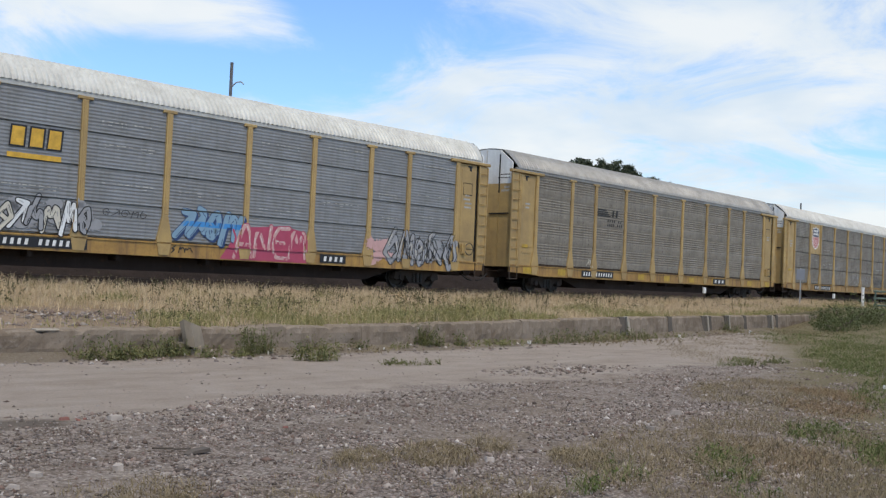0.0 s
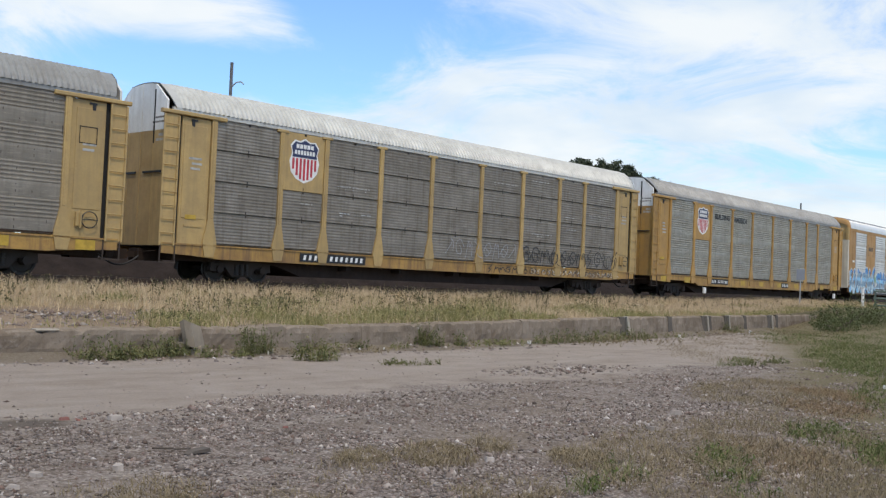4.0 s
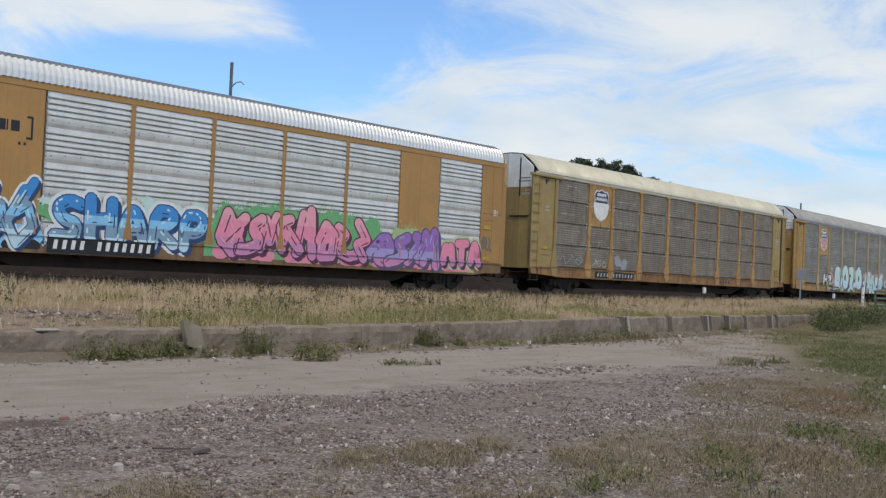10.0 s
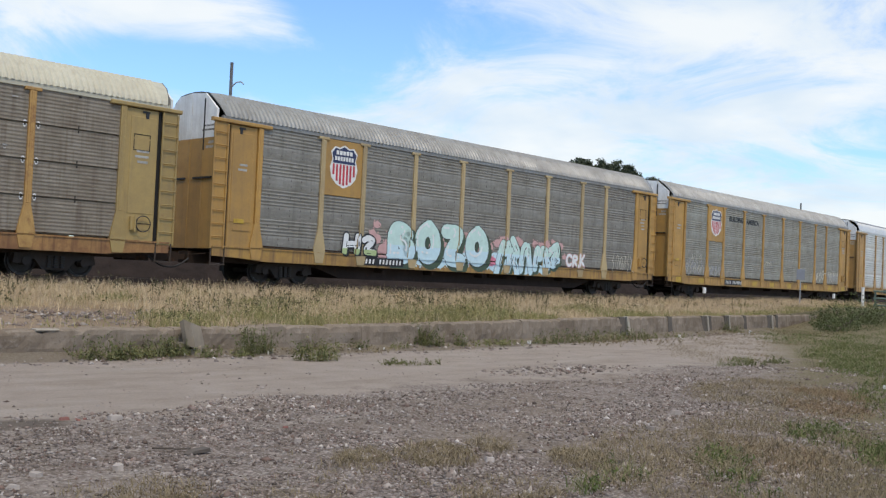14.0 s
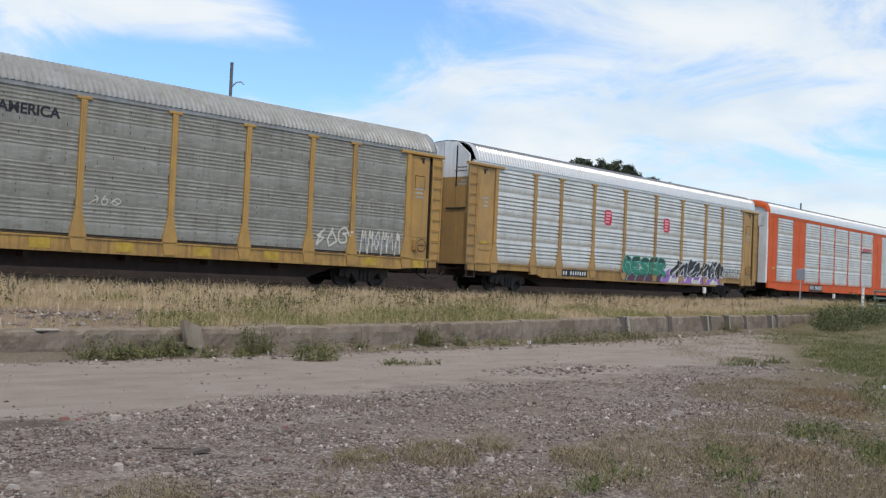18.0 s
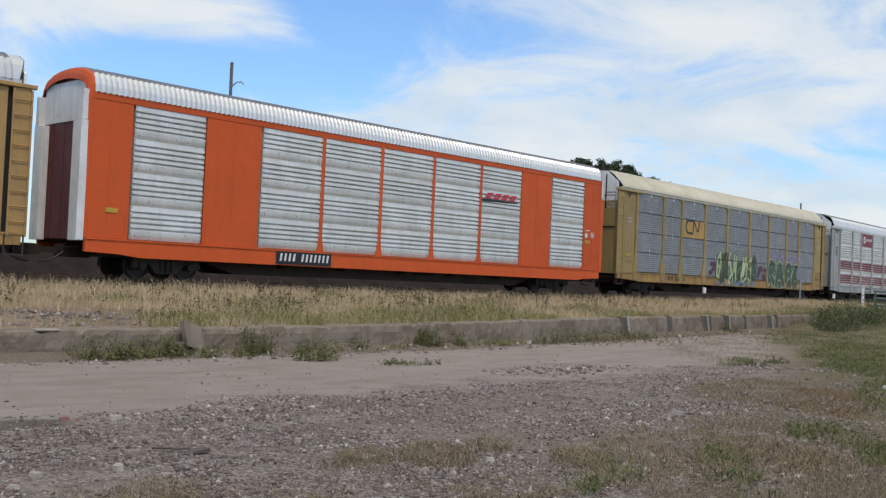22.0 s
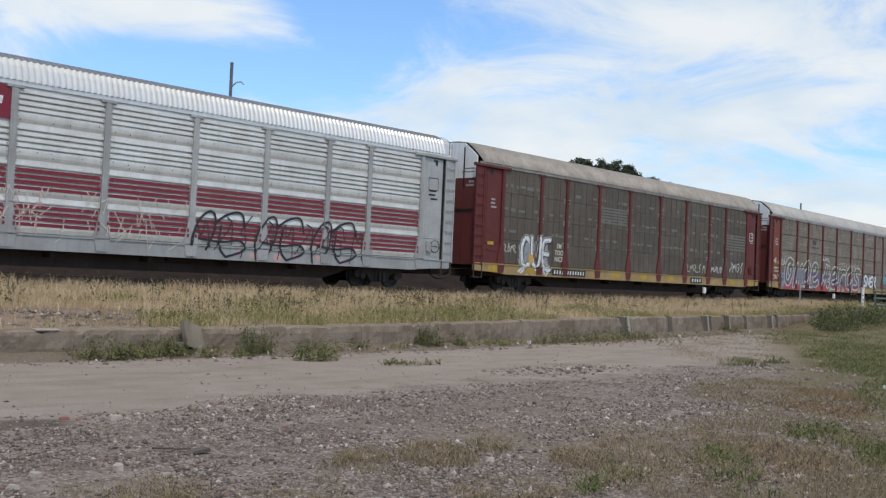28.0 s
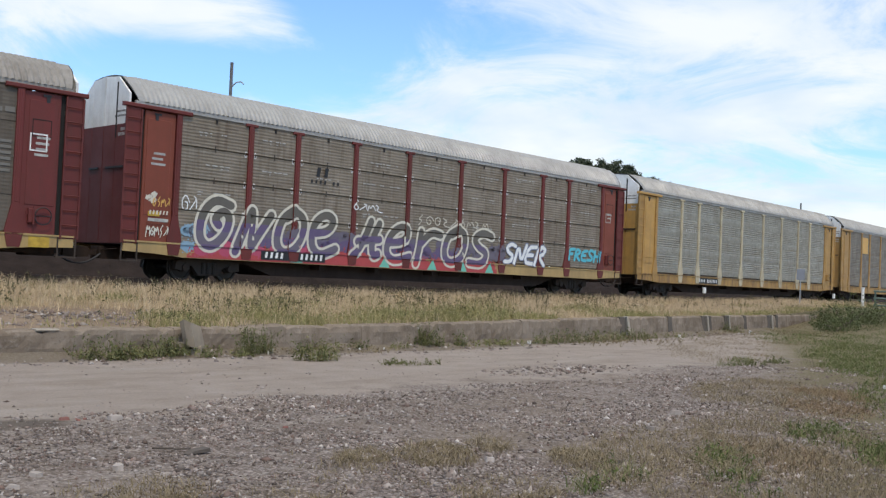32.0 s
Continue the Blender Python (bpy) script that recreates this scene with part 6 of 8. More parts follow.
    number_board(c, "rack", -8.35, 2.8, 154, h=0.2)
    bars(c, "rack", -6.2, -5.5, 3.9, 0.32, 2, BLACK_PAINT, "logo_block", 2)
    bars(c, "rack", -6.4, -5.0, 3.65, 0.12, 7, BLACK_PAINT, "name_bar", 2)
    mark_frame(c, "rack", 12.0, 12.45, 3.55, 4.0, GREY_MARK, 12, 0.04)
    tabs(c, 155, material=WHITE_PAINT)
    head_clips(c, SLOT_DARK)
    corner_notes(c, 156)
    faded_notes(c, 205, 0.6)

    c = rack_car("yellow auto rack car with pale grey rippled panels", "yellow_fresh", "grey_green", "rippled", "grey", posts="cream")
    bars(c, "rack", -8.5, -7.3, 3.6, 0.2, 6, GREY_MARK, "name_bar", 2)
    rivets(c, 39)
    number_board(c, "rack", -6.9, 2.4, 161)
    c = rack_car("dirty brown-yellow auto rack car with a small orange mark", "yellow_orange", "grey_brown", "rippled", "grey")
    paint("logo_plate", [rect(-8.7, -7.4, 3.8, 5.0)], SPRAY["orange"], c, "rack", 2)


# where each car's middle stands on the line when the train's reading is zero
CENTRES = (-77.2, -48.6, -20.4, 8.15, 36.45, 64.95, 93.26, 121.6, 150.2, 178.5, 206.5, 234.7, 263.0, 291.3, 319.7, 348.0)
build_train()


# ---- ground ----
def wall_y(x):
    """The low wall's front face."""
    q = max(-1.0, (x - 15.5) / 3.0)
    soft = 0.0 if q <= -1 else (0.75 * (q + 1) ** 2 if q < 1 else 3.0 * q)
    return 16.3 + 0.16 * soft


def wall_top(x):
    return min(0.635, 0.466 + 0.0088 * (x - 6.5))


def lot_z(x, y):
    """Height of the open lot."""
    return 0.025 * noise.noise((x * 0.3, y * 0.3, 0.3)) + 0.010 * noise.noise((x * 1.3, y * 1.3, 5.3))


def ground_z(x, y):
    w = wall_y(x)
    end_of_wall = min(1.0, max(0.0, x - 42) / 12)
    if y < w + 0.15:
        d = max(0.0, 1.0 - (w - y) / (0.55 + 0.35 * noise.noise((x * 0.45, 1, 6))))
        foot = (0.11 + 0.09 * noise.noise((x * 0.9, 2, 8))) * d * d * (1.0 if x < 42 else 0.0)
        back = min(1.0, max(0.0, (y - 10) / 10))
        return lot_z(x, y) + foot + end_of_wall * 0.9 * back
    c = line_y(x)
    t = max(0.0, min(1.0, (y - w - 0.2) / max(1.0, c - 3.4 - w)))
    top = wall_top(x) - 0.04
    top += (1.0 - top) * end_of_wall
    end = 0.84 + 0.30 * end_of_wall * (1 if y < c - 3 else 0.0)
    z = top + (end - top) * (t * t * (3 - 2 * t))
    if y > c + 3:
        z = 0.80 + 1.45 * max(0.0, min(1.0, (y - c - 6.5) / 3.0))
    return z + 0.04 * noise.noise((x * 0.4, y * 0.4, 3.0))


def ground_sheet():
    xs = [-1500, -500, -200, -100, -60, -40, -30] + [-20 + 0.8 * i for i in range(130)] + [90, 100, 120, 150, 200, 300, 500, 900, 1800]
    ys = [-1200, -400, -150, -60, -30, -15, -8] + [-4 + 0.5 * i for i in range(40)] + [16.2 + 0.3 * i for i in range(1)]
    m = Mesh()
    nx = len(xs)
    rows = []
    for x in xs:
        w = wall_y(min(max(x, -30), 90))
        col = [(y if y < 0 else y / 16.0 * (w - 0.9)) for y in ys if y < 16.0] + [w - 0.75, w - 0.6, w - 0.45, w - 0.3, w - 0.15, w, w + 0.10, w + 0.18]
        c = line_y(x)
        col += [w + 0.18 + (c + 4 - w) * k / 16 for k in range(1, 17)] + [c + 5, c + 6.5, c + 7.5, c + 8.5, c + 9.6, c + 12, c + 16, c + 40, c + 120, c + 400, c + 1500]
        rows.append(col)
    ny = len(rows[0])
    for x, col in zip(xs, rows):
        for j, y in enumerate(col):
            q = min(max(x, -60), 120)
            z = ground_z(q, y) if abs(x) < 130 and -30 < y < 140 else (0.0 if y < wall_y(min(max(x, -30), 90)) + 0.15 else (2.25 if y > line_y(x) + 9 else 0.80))
            m.v.append((x, y, z))
    for i in range(nx - 1):
        for j in range(ny - 1):
            a = i * ny + j
            m.f.append((a, a + ny, a + ny + 1, a + 1))
    return m


def ground_material():
    m = bpy.data.materials.new("gravel_and_dust")
    nt, n, l, p = nodes_of(m)
    geo = n("ShaderNodeNewGeometry")
    pos = geo.outputs["Position"]
    sep = n("ShaderNodeSeparateXYZ")
    l(pos, sep.inputs[0])

    def op(kind, a, b=None):
        q = n("ShaderNodeMath")
        q.operation = kind
        for i, v in enumerate((a, b)):
            if v is None:
                continue
            if isinstance(v, (int, float)):
                q.inputs[i].default_value = v
            else:
                l(v, q.inputs[i])
        return q.outputs[0]
    big = noise_node(n, l, pos, 0.22, 6, 0.6)
    mid = noise_node(n, l, pos, 1.3, 6, 0.65)
    fine = noise_node(n, l, pos, 26, 5, 0.7)
    cell = n("ShaderNodeTexVoronoi")
    cell.inputs["Scale"].default_value = 31
    grit = noise_node(n, l, pos, 70, 4, 0.7)
    dust = mixed(n, l, ranged(n, l, mid, 0.3, 0.7), (0.288, 0.238, 0.20), (0.362, 0.304, 0.263))
    dust = mixed(n, l, ranged(n, l, fine, 0.42, 0.62, 0.0, 0.45), dust, (0.21, 0.178, 0.146))
    dust = mixed(n, l, ranged(n, l, grit, 0.55, 0.75, 0.0, 0.5), dust, (0.14, 0.115, 0.095))
    stone = n("ShaderNodeMix")
    stone.data_type, stone.blend_type = "RGBA", "MULTIPLY"
    cell2 = n("ShaderNodeTexVoronoi")
    cell2.inputs["Scale"].default_value = 13
    warp = n("ShaderNodeVectorMath")
    warp.operation = "MULTIPLY_ADD"
    wob = n("ShaderNodeTexNoise")
    wob.inputs["Scale"].default_value = 9
    l(pos, wob.inputs["Vector"])
    l(wob.outputs["Color"], warp.inputs[0])
    warp.inputs[1].default_value = (0.12, 0.12, 0.12)
    l(pos, warp.inputs[2])
    l(warp.outputs[0], cell2.inputs["Vector"])
    l(warp.outputs[0], cell.inputs["Vector"])
    grav = mixed(n, l, ranged(n, l, cell.outputs["Color"], 0.1, 0.9), (0.15, 0.116, 0.098), (0.46, 0.387, 0.345))
    grav = mixed(n, l, ranged(n, l, cell2.outputs["Color"], 0.62, 0.8, 0.0, 0.6), grav, (0.42, 0.375, 0.34))
    # cell borders darkened: shade between stones put into the colour
    grav = mixed(n, l, ranged(n, l, cell.outputs["Distance"], 0.30, 0.6, 0.0, 0.7), grav, (0.10, 0.078, 0.062))
    clod = noise_node(n, l, pos, 6.5, 4, 0.75)
    grav = mixed(n, l, ranged(n, l, clod, 0.56, 0.66, 0.0, 0.65), grav, (0.10, 0.078, 0.064))
    grav = mixed(n, l, ranged(n, l, clod, 0.44, 0.34, 0.0, 0.6), grav, (0.45, 0.385, 0.34))
    grav = mixed(n, l, ranged(n, l, grit, 0.52, 0.66, 0.0, 0.6), grav, (0.075, 0.06, 0.05))
    drift = noise_node(n, l, pos, 0.75, 5, 0.7, (0.6, 1.5, 1.0))
    grav = mixed(n, l, ranged(n, l, big, 0.4, 0.65, 0.0, 0.35), grav, (0.22, 0.17, 0.12))
    grav = mixed(n, l, ranged(n, l, drift, 0.54, 0.66, 0.0, 0.55), grav, (0.14, 0.108, 0.085))
    grav = mixed(n, l, ranged(n, l, drift, 0.46, 0.36, 0.0, 0.5), grav, (0.33, 0.283, 0.25))
    # the bare strip runs along the wall; gravel lies nearer
    edge = op("ADD", op("ADD", sep.outputs[1], op("MULTIPLY", sep.outputs[0], -0.06)), op("MULTIPLY", op("SUBTRACT", mid, 0.5), 4.0))
    edge = op("ADD", edge, op("MULTIPLY", op("SUBTRACT", big, 0.5), 3.0))
    bare = ranged(n, l, edge, 9.2, 10.1)
    base = mixed(n, l, bare, grav, dust)
    # a damp dark patch, and brown smears drawn along the bare strip
    smear = noise_node(n, l, pos, 1.0, 5, 0.65, (0.35, 1.5, 1.0))
    base = mixed(n, l, ranged(n, l, smear, 0.52, 0.68, 0.0, 0.42), base, (0.17, 0.135, 0.105))
    base = mixed(n, l, ranged(n, l, smear, 0.46, 0.34, 0.0, 0.35), base, (0.36, 0.325, 0.285))
    dx, dy = op("MULTIPLY", op("SUBTRACT", sep.outputs[0], 3.9), 0.95), op("MULTIPLY", op("SUBTRACT", sep.outputs[1], 9.75), 2.6)
    damp = op("ADD", op("ADD", op("MULTIPLY", dx, dx), op("MULTIPLY", dy, dy)), op("MULTIPLY", op("SUBTRACT", mid, 0.5), 1.6))
    base = mixed(n, l, ranged(n, l, damp, 0.9, 0.3, 0.0, 0.75), base, (0.085, 0.068, 0.055))
    # soil and litter under the grass behind the wall
    soil = mixed(n, l, ranged(n, l, mid, 0.35, 0.7), (0.28, 0.21, 0.15), (0.19, 0.14, 0.098))
    base = mixed(n, l, ranged(n, l, op("ADD", op("SUBTRACT", sep.outputs[1], op("MULTIPLY", op("MAXIMUM", op("SUBTRACT", sep.outputs[0], 15.5), 0.0), 0.16)), op("MULTIPLY", op("SUBTRACT", mid, 0.5), 0.3)), 16.45, 16.7), base, soil)
    foot = op("SUBTRACT", sep.outputs[1], op("MULTIPLY", op("MAXIMUM", op("SUBTRACT", sep.outputs[0], 15.5), 0.0), 0.16))
    foot = op("ADD", foot, op("MULTIPLY", op("SUBTRACT", mid, 0.5), 1.1))
    base = mixed(n, l, op("MULTIPLY", ranged(n, l, foot, 15.55, 15.85, 0.0, 0.85), ranged(n, l, foot, 16.6, 16.5)), base, mixed(n, l, ranged(n, l, fine, 0.4, 0.6), (0.13, 0.105, 0.075), (0.20, 0.165, 0.125)))
    # near-black brown ground along and beyond the track
    track_ground = mixed(n, l, ranged(n, l, mid, 0.35, 0.7), (0.022, 0.016, 0.014), (0.038, 0.028, 0.024))
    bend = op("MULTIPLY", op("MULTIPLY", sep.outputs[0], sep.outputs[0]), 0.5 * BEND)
    base = mixed(n, l, ranged(n, l, op("SUBTRACT", sep.outputs[1], bend), NEAR - 1.8, NEAR - 0.8), base, track_ground)
    # weedy earth on the lot's far side
    wild = op("ADD", op("SUBTRACT", sep.outputs[0], op("MULTIPLY", sep.outputs[1], 1.95)), op("MULTIPLY", op("SUBTRACT", mid, 0.5), 5.0))
    wild = op("MULTIPLY", ranged(n, l, wild, 0.0, 2.5, 0.0, 0.8), ranged(n, l, sep.outputs[1], 25.0, 22.0))
    base = mixed(n, l, wild, base, mixed(n, l, ranged(n, l, fine, 0.3, 0.7), (0.105, 0.098, 0.045), (0.19, 0.15, 0.085)))
    l(base, p.inputs["Base Color"])
    p.inputs["Roughness"].default_value = 0.95
    p.inputs["Specular IOR Level"].default_value = 0.08
    b = n("ShaderNodeBump")
    b.inputs["Strength"].default_value, b.inputs["Distance"].default_value = 0.7, 0.03
    l(op("ADD", op("MULTIPLY", cell.outputs["Distance"], -0.25), op("ADD", fine, op("MULTIPLY", grit, 0.7))), b.inputs["Height"])
    l(b.outputs[0], p.inputs["Normal"])
    return m


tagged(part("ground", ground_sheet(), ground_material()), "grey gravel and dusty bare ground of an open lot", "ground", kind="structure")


def ballast():
    m = Mesh()
    sec = ((-3.1, 0.60), (-1.9, 0.86), (-1.55, 0.96), (1.55, 0.96), (1.9, 0.86), (3.1, 0.60))
    xs = [-130 + 4 * i for i in range(86)]
    for x in xs:
        for o, z in sec:
            m.v.append((x, line_y(x, o), z + 0.03 * noise.noise((x, o * 2, 1))))
    k = len(sec)
    for i in range(len(xs) - 1):
        for j in range(k - 1):
            a = i * k + j
            m.f.append((a, a + k, a + k + 1, a + 1))
    return m


BALLAST = weathered("track_ballast", (0.085, 0.073, 0.066), (0.045, 0.036, 0.03), 0.7, 0.95, bump=1.0, gloss=0.08)
bed = tagged(part("ballast_bed", ballast(), BALLAST), "dark crushed stone bed under the track", "ballast", kind="structure")
for side in (-0.7535, 0.7535):
    m = Mesh()
    sec = ((-0.07, 0.0), (-0.07, 0.02), (-0.012, 0.035), (-0.012, 0.13), (-0.036, 0.14), (-0.036, 0.172), (0.036, 0.172), (0.036, 0.14), (0.012, 0.13), (0.012, 0.035), (0.07, 0.02), (0.07, 0.0))
    xs = [-130 + 4 * i for i in range(86)]
    for x in xs:
        for o, z in sec:
            m.v.append((x, line_y(x, side + o), RAIL_Z - 0.172 + z))
    k = len(sec)
    for i in range(len(xs) - 1):
        for j in range(k):
            a, b = i * k + j, i * k + (j + 1) % k
            m.f.append((a, a + k, b + k, b))
    tagged(part("rail", m, RAIL_STEEL), "rusty steel rail on wooden ties", "rail", "rails of the track", "structure")


# ---- the low concrete wall ----
CONCRETE = weathered("old_concrete", (0.29, 0.245, 0.20), (0.11, 0.085, 0.062), 0.95, 0.9, streak=0.35, bump=0.8, gloss=0.15)
CONCRETE_PALE = weathered("pale_concrete", (0.40, 0.35, 0.285), (0.17, 0.14, 0.11), 0.6, 0.9, bump=0.4)


def stained_concrete():
    """Old concrete with brown blotches, pale scars and dark pits."""
    m = bpy.data.materials.new("old_stained_concrete")
    nt, n, l, p = nodes_of(m)
    pos = n("ShaderNodeNewGeometry").outputs["Position"]
    big, mid = noise_node(n, l, pos, 0.9, 6, 0.65), noise_node(n, l, pos, 4.5, 6, 0.7)
    run = noise_node(n, l, pos, 1.0, 5, 0.65, (3.0, 3.0, 0.7))
    pit = noise_node(n, l, pos, 22, 4, 0.7)
    base = mixed(n, l, ranged(n, l, big, 0.38, 0.60), (0.265, 0.215, 0.168), (0.18, 0.14, 0.105))
    base = mixed(n, l, ranged(n, l, run, 0.52, 0.66, 0.0, 0.6), base, (0.13, 0.098, 0.07))
    base = mixed(n, l, ranged(n, l, mid, 0.56, 0.68, 0.0, 0.55), base, (0.36, 0.305, 0.25))
    base = mixed(n, l, ranged(n, l, pit, 0.58, 0.70, 0.0, 0.6), base, (0.09, 0.07, 0.055))
    l(base, p.inputs["Base Color"])
    p.inputs["Roughness"].default_value, p.inputs["Specular IOR Level"].default_value = 0.95, 0.1
    b = n("ShaderNodeBump")
    b.inputs["Strength"].default_value, b.inputs["Distance"].default_value = 0.8, 0.03
    l(mid, b.inputs["Height"])
    l(b.outputs[0], p.inputs["Normal"])
    return m


CONCRETE = stained_concrete()
wall = new("low_wall")
tagged(wall, "cracked grey concrete retaining wall, stained and crumbling", "wall", kind="structure")
random.seed(5)
x = -9.0
while x < 44.0:
    ln = random.uniform(3.6, 6.5)
    m = Mesh()
    steps = int(ln / 0.11)
    low = -0.12
    rows = (low, 0.05, 0.16, 0.27, 0.38)
    wide = len(rows) + 5
    for i in range(steps + 1):
        u = x + 0.004 + (ln - 0.008) * i / steps
        y = wall_y(u)
        top = wall_top(u) + 0.035 * noise.noise((u * 0.8, 0, 7)) + 0.030 * noise.noise((u * 5, 0, 7)) - (0.06 * random.random() if random.random() < 0.18 else 0)
        lean = 0.030 * noise.noise((u * 0.5, 2, 2))
        col = [(u, y + lean + 0.035 * noise.noise((u * 2.3, z * 4, 3)) + 0.02 * noise.noise((u * 9, z * 11, 5)), z if k == 0 else min(z, top - 0.09 + 0.012 * k)) for k, z in enumerate(rows)]
        chip = 0.05 + 0.05 * max(0.0, noise.noise((u * 3.1, 4, 4)))
        col += [(u, y + chip * 0.3 + lean, top - 0.03), (u, y + chip + lean, top), (u, y + 0.34, top + 0.01), (u, y + 0.40, top - 0.05), (u, y + 0.40, low)]
        m.v += col
    for i in range(steps):
        for j in range(wide - 1):
            a = i * wide + j
            m.f.append((a, a + wide, a + wide + 1, a + 1))
    m.f.append(tuple(range(wide - 1, -1, -1)))
    m.f.append(tuple(range(steps * wide, steps * wide + wide)))
    part("wall_section", m, CONCRETE, wall)
    x += ln


def chunk(m, centre, size, seed, turn=0.0):
    """A rough broken block."""
    rnd = random.Random(seed)
    k = len(m.v)
    c, s = math.cos(turn), math.sin(turn)
    for z in (0, 1):
        for ax, ay in ((-1, -1), (1, -1), (1.1, 0.2), (0.7, 1), (-0.8, 1), (-1.1, 0.1)):
            f = (1 - 0.3 * z * rnd.random()) * rnd.uniform(0.8, 1.1)
            px, py = ax * size[0] / 2 * f, ay * size[1] / 2 * f
            m.v.append((centre[0] + px * c - py * s, centre[1] + px * s + py * c, centre[2] + z * size[2] * rnd.uniform(0.8, 1.05)))
    m.f.append(tuple(range(k + 5, k - 1, -1)))
    m.f.append(tuple(range(k + 6, k + 12)))
    for i in range(6):
        j = (i + 1) % 6
        m.f.append((k + i, k + j, k + 6 + j, k + 6 + i))
    return m


# broken-wall slots: prisms coloured as recess shade, some with a pale leaning slab
SLOT_SHADE = weathered("slot_shade_concrete", (0.12, 0.10, 0.082), (0.06, 0.05, 0.04), 0.6, 0.95, bump=0.6)
for i, (u, w, pale) in enumerate(((26.5, 0.24, 1), (30.2, 0.20, 0), (33.3, 0.20, 1), (33.95, 0.13, 0), (35.6, 0.17, 1), (37.8, 0.20, 0), (40.8, 0.20, 1), (41.9, 0.18, 0))):
    y = wall_y(u) - 0.05
    h = wall_top(u) + 0.01
    w *= 0.68
    m = Mesh()
    m.prism([(u - w * 0.6, -0.05), (u + w * 1.5, -0.05), (u + w * 0.4, h), (u - w * 1.3, h + 0.01)], y + 0.02, y + 0.12)
    part("broken_slot", m, SLOT_SHADE, wall)
    if pale:
        m = Mesh()
        m.prism([(u + w * 1.6, -0.05), (u + w * 2.4, -0.05), (u + w * 1.1, h + 0.03), (u + w * 0.4, h + 0.02)], y - 0.06, y + 0.10)
        part("leaning_slab", m, CONCRETE_PALE, wall)
BROWN_BLOCK = weathered("brown_concrete", (0.33, 0.27, 0.20), (0.16, 0.125, 0.09), 0.7, 0.9, bump=0.9)
m = chunk(Mesh(), (9.92, 16.10, 0.14), (0.46, 0.26, 0.48), 3, 0.6)
m.v = [(x + 0.30 * (0.42 - z) + 0.02 * noise.noise((x * 9, z * 9, y)), y - 0.06 * (0.4 - z), z + 0.25 * (9.90 - x)) for x, y, z in m.v]
chunk(m, (10.02, 16.04, -0.03), (0.34, 0.24, 0.24), 4, 1.0)
chunk(m, (9.74, 16.16, -0.03), (0.22, 0.18, 0.28), 8, 0.3)
tagged(part("broken_block", m, BROWN_BLOCK), "broken brown concrete block tilted out of the wall", "rubble")
tagged(part("ledge_slab", Mesh().rbox(7.15, 7.55, 16.29, 16.50, wall_top(7.4) - 0.03, wall_top(7.4) + 0.010), CONCRETE_PALE), "pale concrete slab lying on the wall", "slab")

# ---- loose stones ----
# the near-black tones stand in for shaded gaps among the stones
STONE = island("crushed_stone", ((0.23, 0.184, 0.158), (0.46, 0.39, 0.345), (0.05, 0.038, 0.032), (0.38, 0.315, 0.275), (0.20, 0.13, 0.105), (0.06, 0.046, 0.038), (0.62, 0.555, 0.50), (0.08, 0.062, 0.052), (0.33, 0.275, 0.24), (0.12, 0.094, 0.08)))
rng = np.random.default_rng(4)


def stones(count, place, smin, smax, seed):
    """Many small angular stones as one mesh."""
    r = np.random.default_rng(seed)
    base = np.array([(1, 0, 0), (-1, 0, 0), (0, 1, 0), (0, -1, 0), (0, 0, 1), (0, 0, -1)], float)
    tri = np.array([(0, 2, 4), (2, 1, 4), (1, 3, 4), (3, 0, 4), (2, 0, 5), (1, 2, 5), (3, 1, 5), (0, 3, 5)])
    pts = place(count, r)
    n = len(pts)
    size = smin + (smax - smin) * r.random(n) ** 3
    v = base[None] * (0.45 + 0.75 * r.random((n, 6, 1))) + 0.22 * (r.random((n, 6, 3)) - 0.5)
    v *= 0.55 + 0.9 * r.random((n, 1, 3))
    ang = r.random(n) * 6.283
    c, s = np.cos(ang), np.sin(ang)
    w = v.copy()
    w[:, :, 0] = v[:, :, 0] * c[:, None] - v[:, :, 1] * s[:, None]
    w[:, :, 1] = v[:, :, 0] * s[:, None] + v[:, :, 1] * c[:, None]
    w[:, :, 2] *= 0.65
    w *= size[:, None, None] * 0.5
    w += pts[:, None, :]
    return mesh_of("stones", w.reshape(-1, 3), (tri[None] + 6 * np.arange(n)[:, None, None]).reshape(-1, 3))


def mesh_of(name, verts, faces):
    me = bpy.data.meshes.new(name)
    nv, nf, k = len(verts), len(faces), faces.shape[1]
    me.vertices.add(nv)
    me.vertices.foreach_set("co", np.ascontiguousarray(verts, dtype=np.float32).ravel())
    me.loops.add(nf * k)
    me.loops.foreach_set("vertex_index", np.ascontiguousarray(faces, dtype=np.int32).ravel())
    me.polygons.add(nf)
    me.polygons.foreach_set("loop_start", np.arange(0, nf * k, k, dtype=np.int32))
    me.materials.append(None)
    me.update(calc_edges=True)
    return me


def spread(density, x0, x1, y0, y1, keep):
    """Places on the ground, as often as keep(x, y) says: chances on a fine grid, then free places in its cells."""
    def place(count, r):
        cell = max(0.05, math.sqrt((x1 - x0) * (y1 - y0) / 42000))
        nx, ny = int((x1 - x0) / cell) + 1, int((y1 - y0) / cell) + 1
        odds = np.array([max(0.0, keep(x0 + cell * (i + 0.5), y0 + cell * (j + 0.5))) for i in range(nx) for j in range(ny)])
        pick = r.choice(nx * ny, count, p=odds / odds.sum())
        px = x0 + cell * (pick // ny + r.random(count))
        py = y0 + cell * (pick % ny + r.random(count))
        return np.array([(x, y, ground_z(x, y) + 0.004) for x, y in zip(px.tolist(), py.tolist())])
    return place


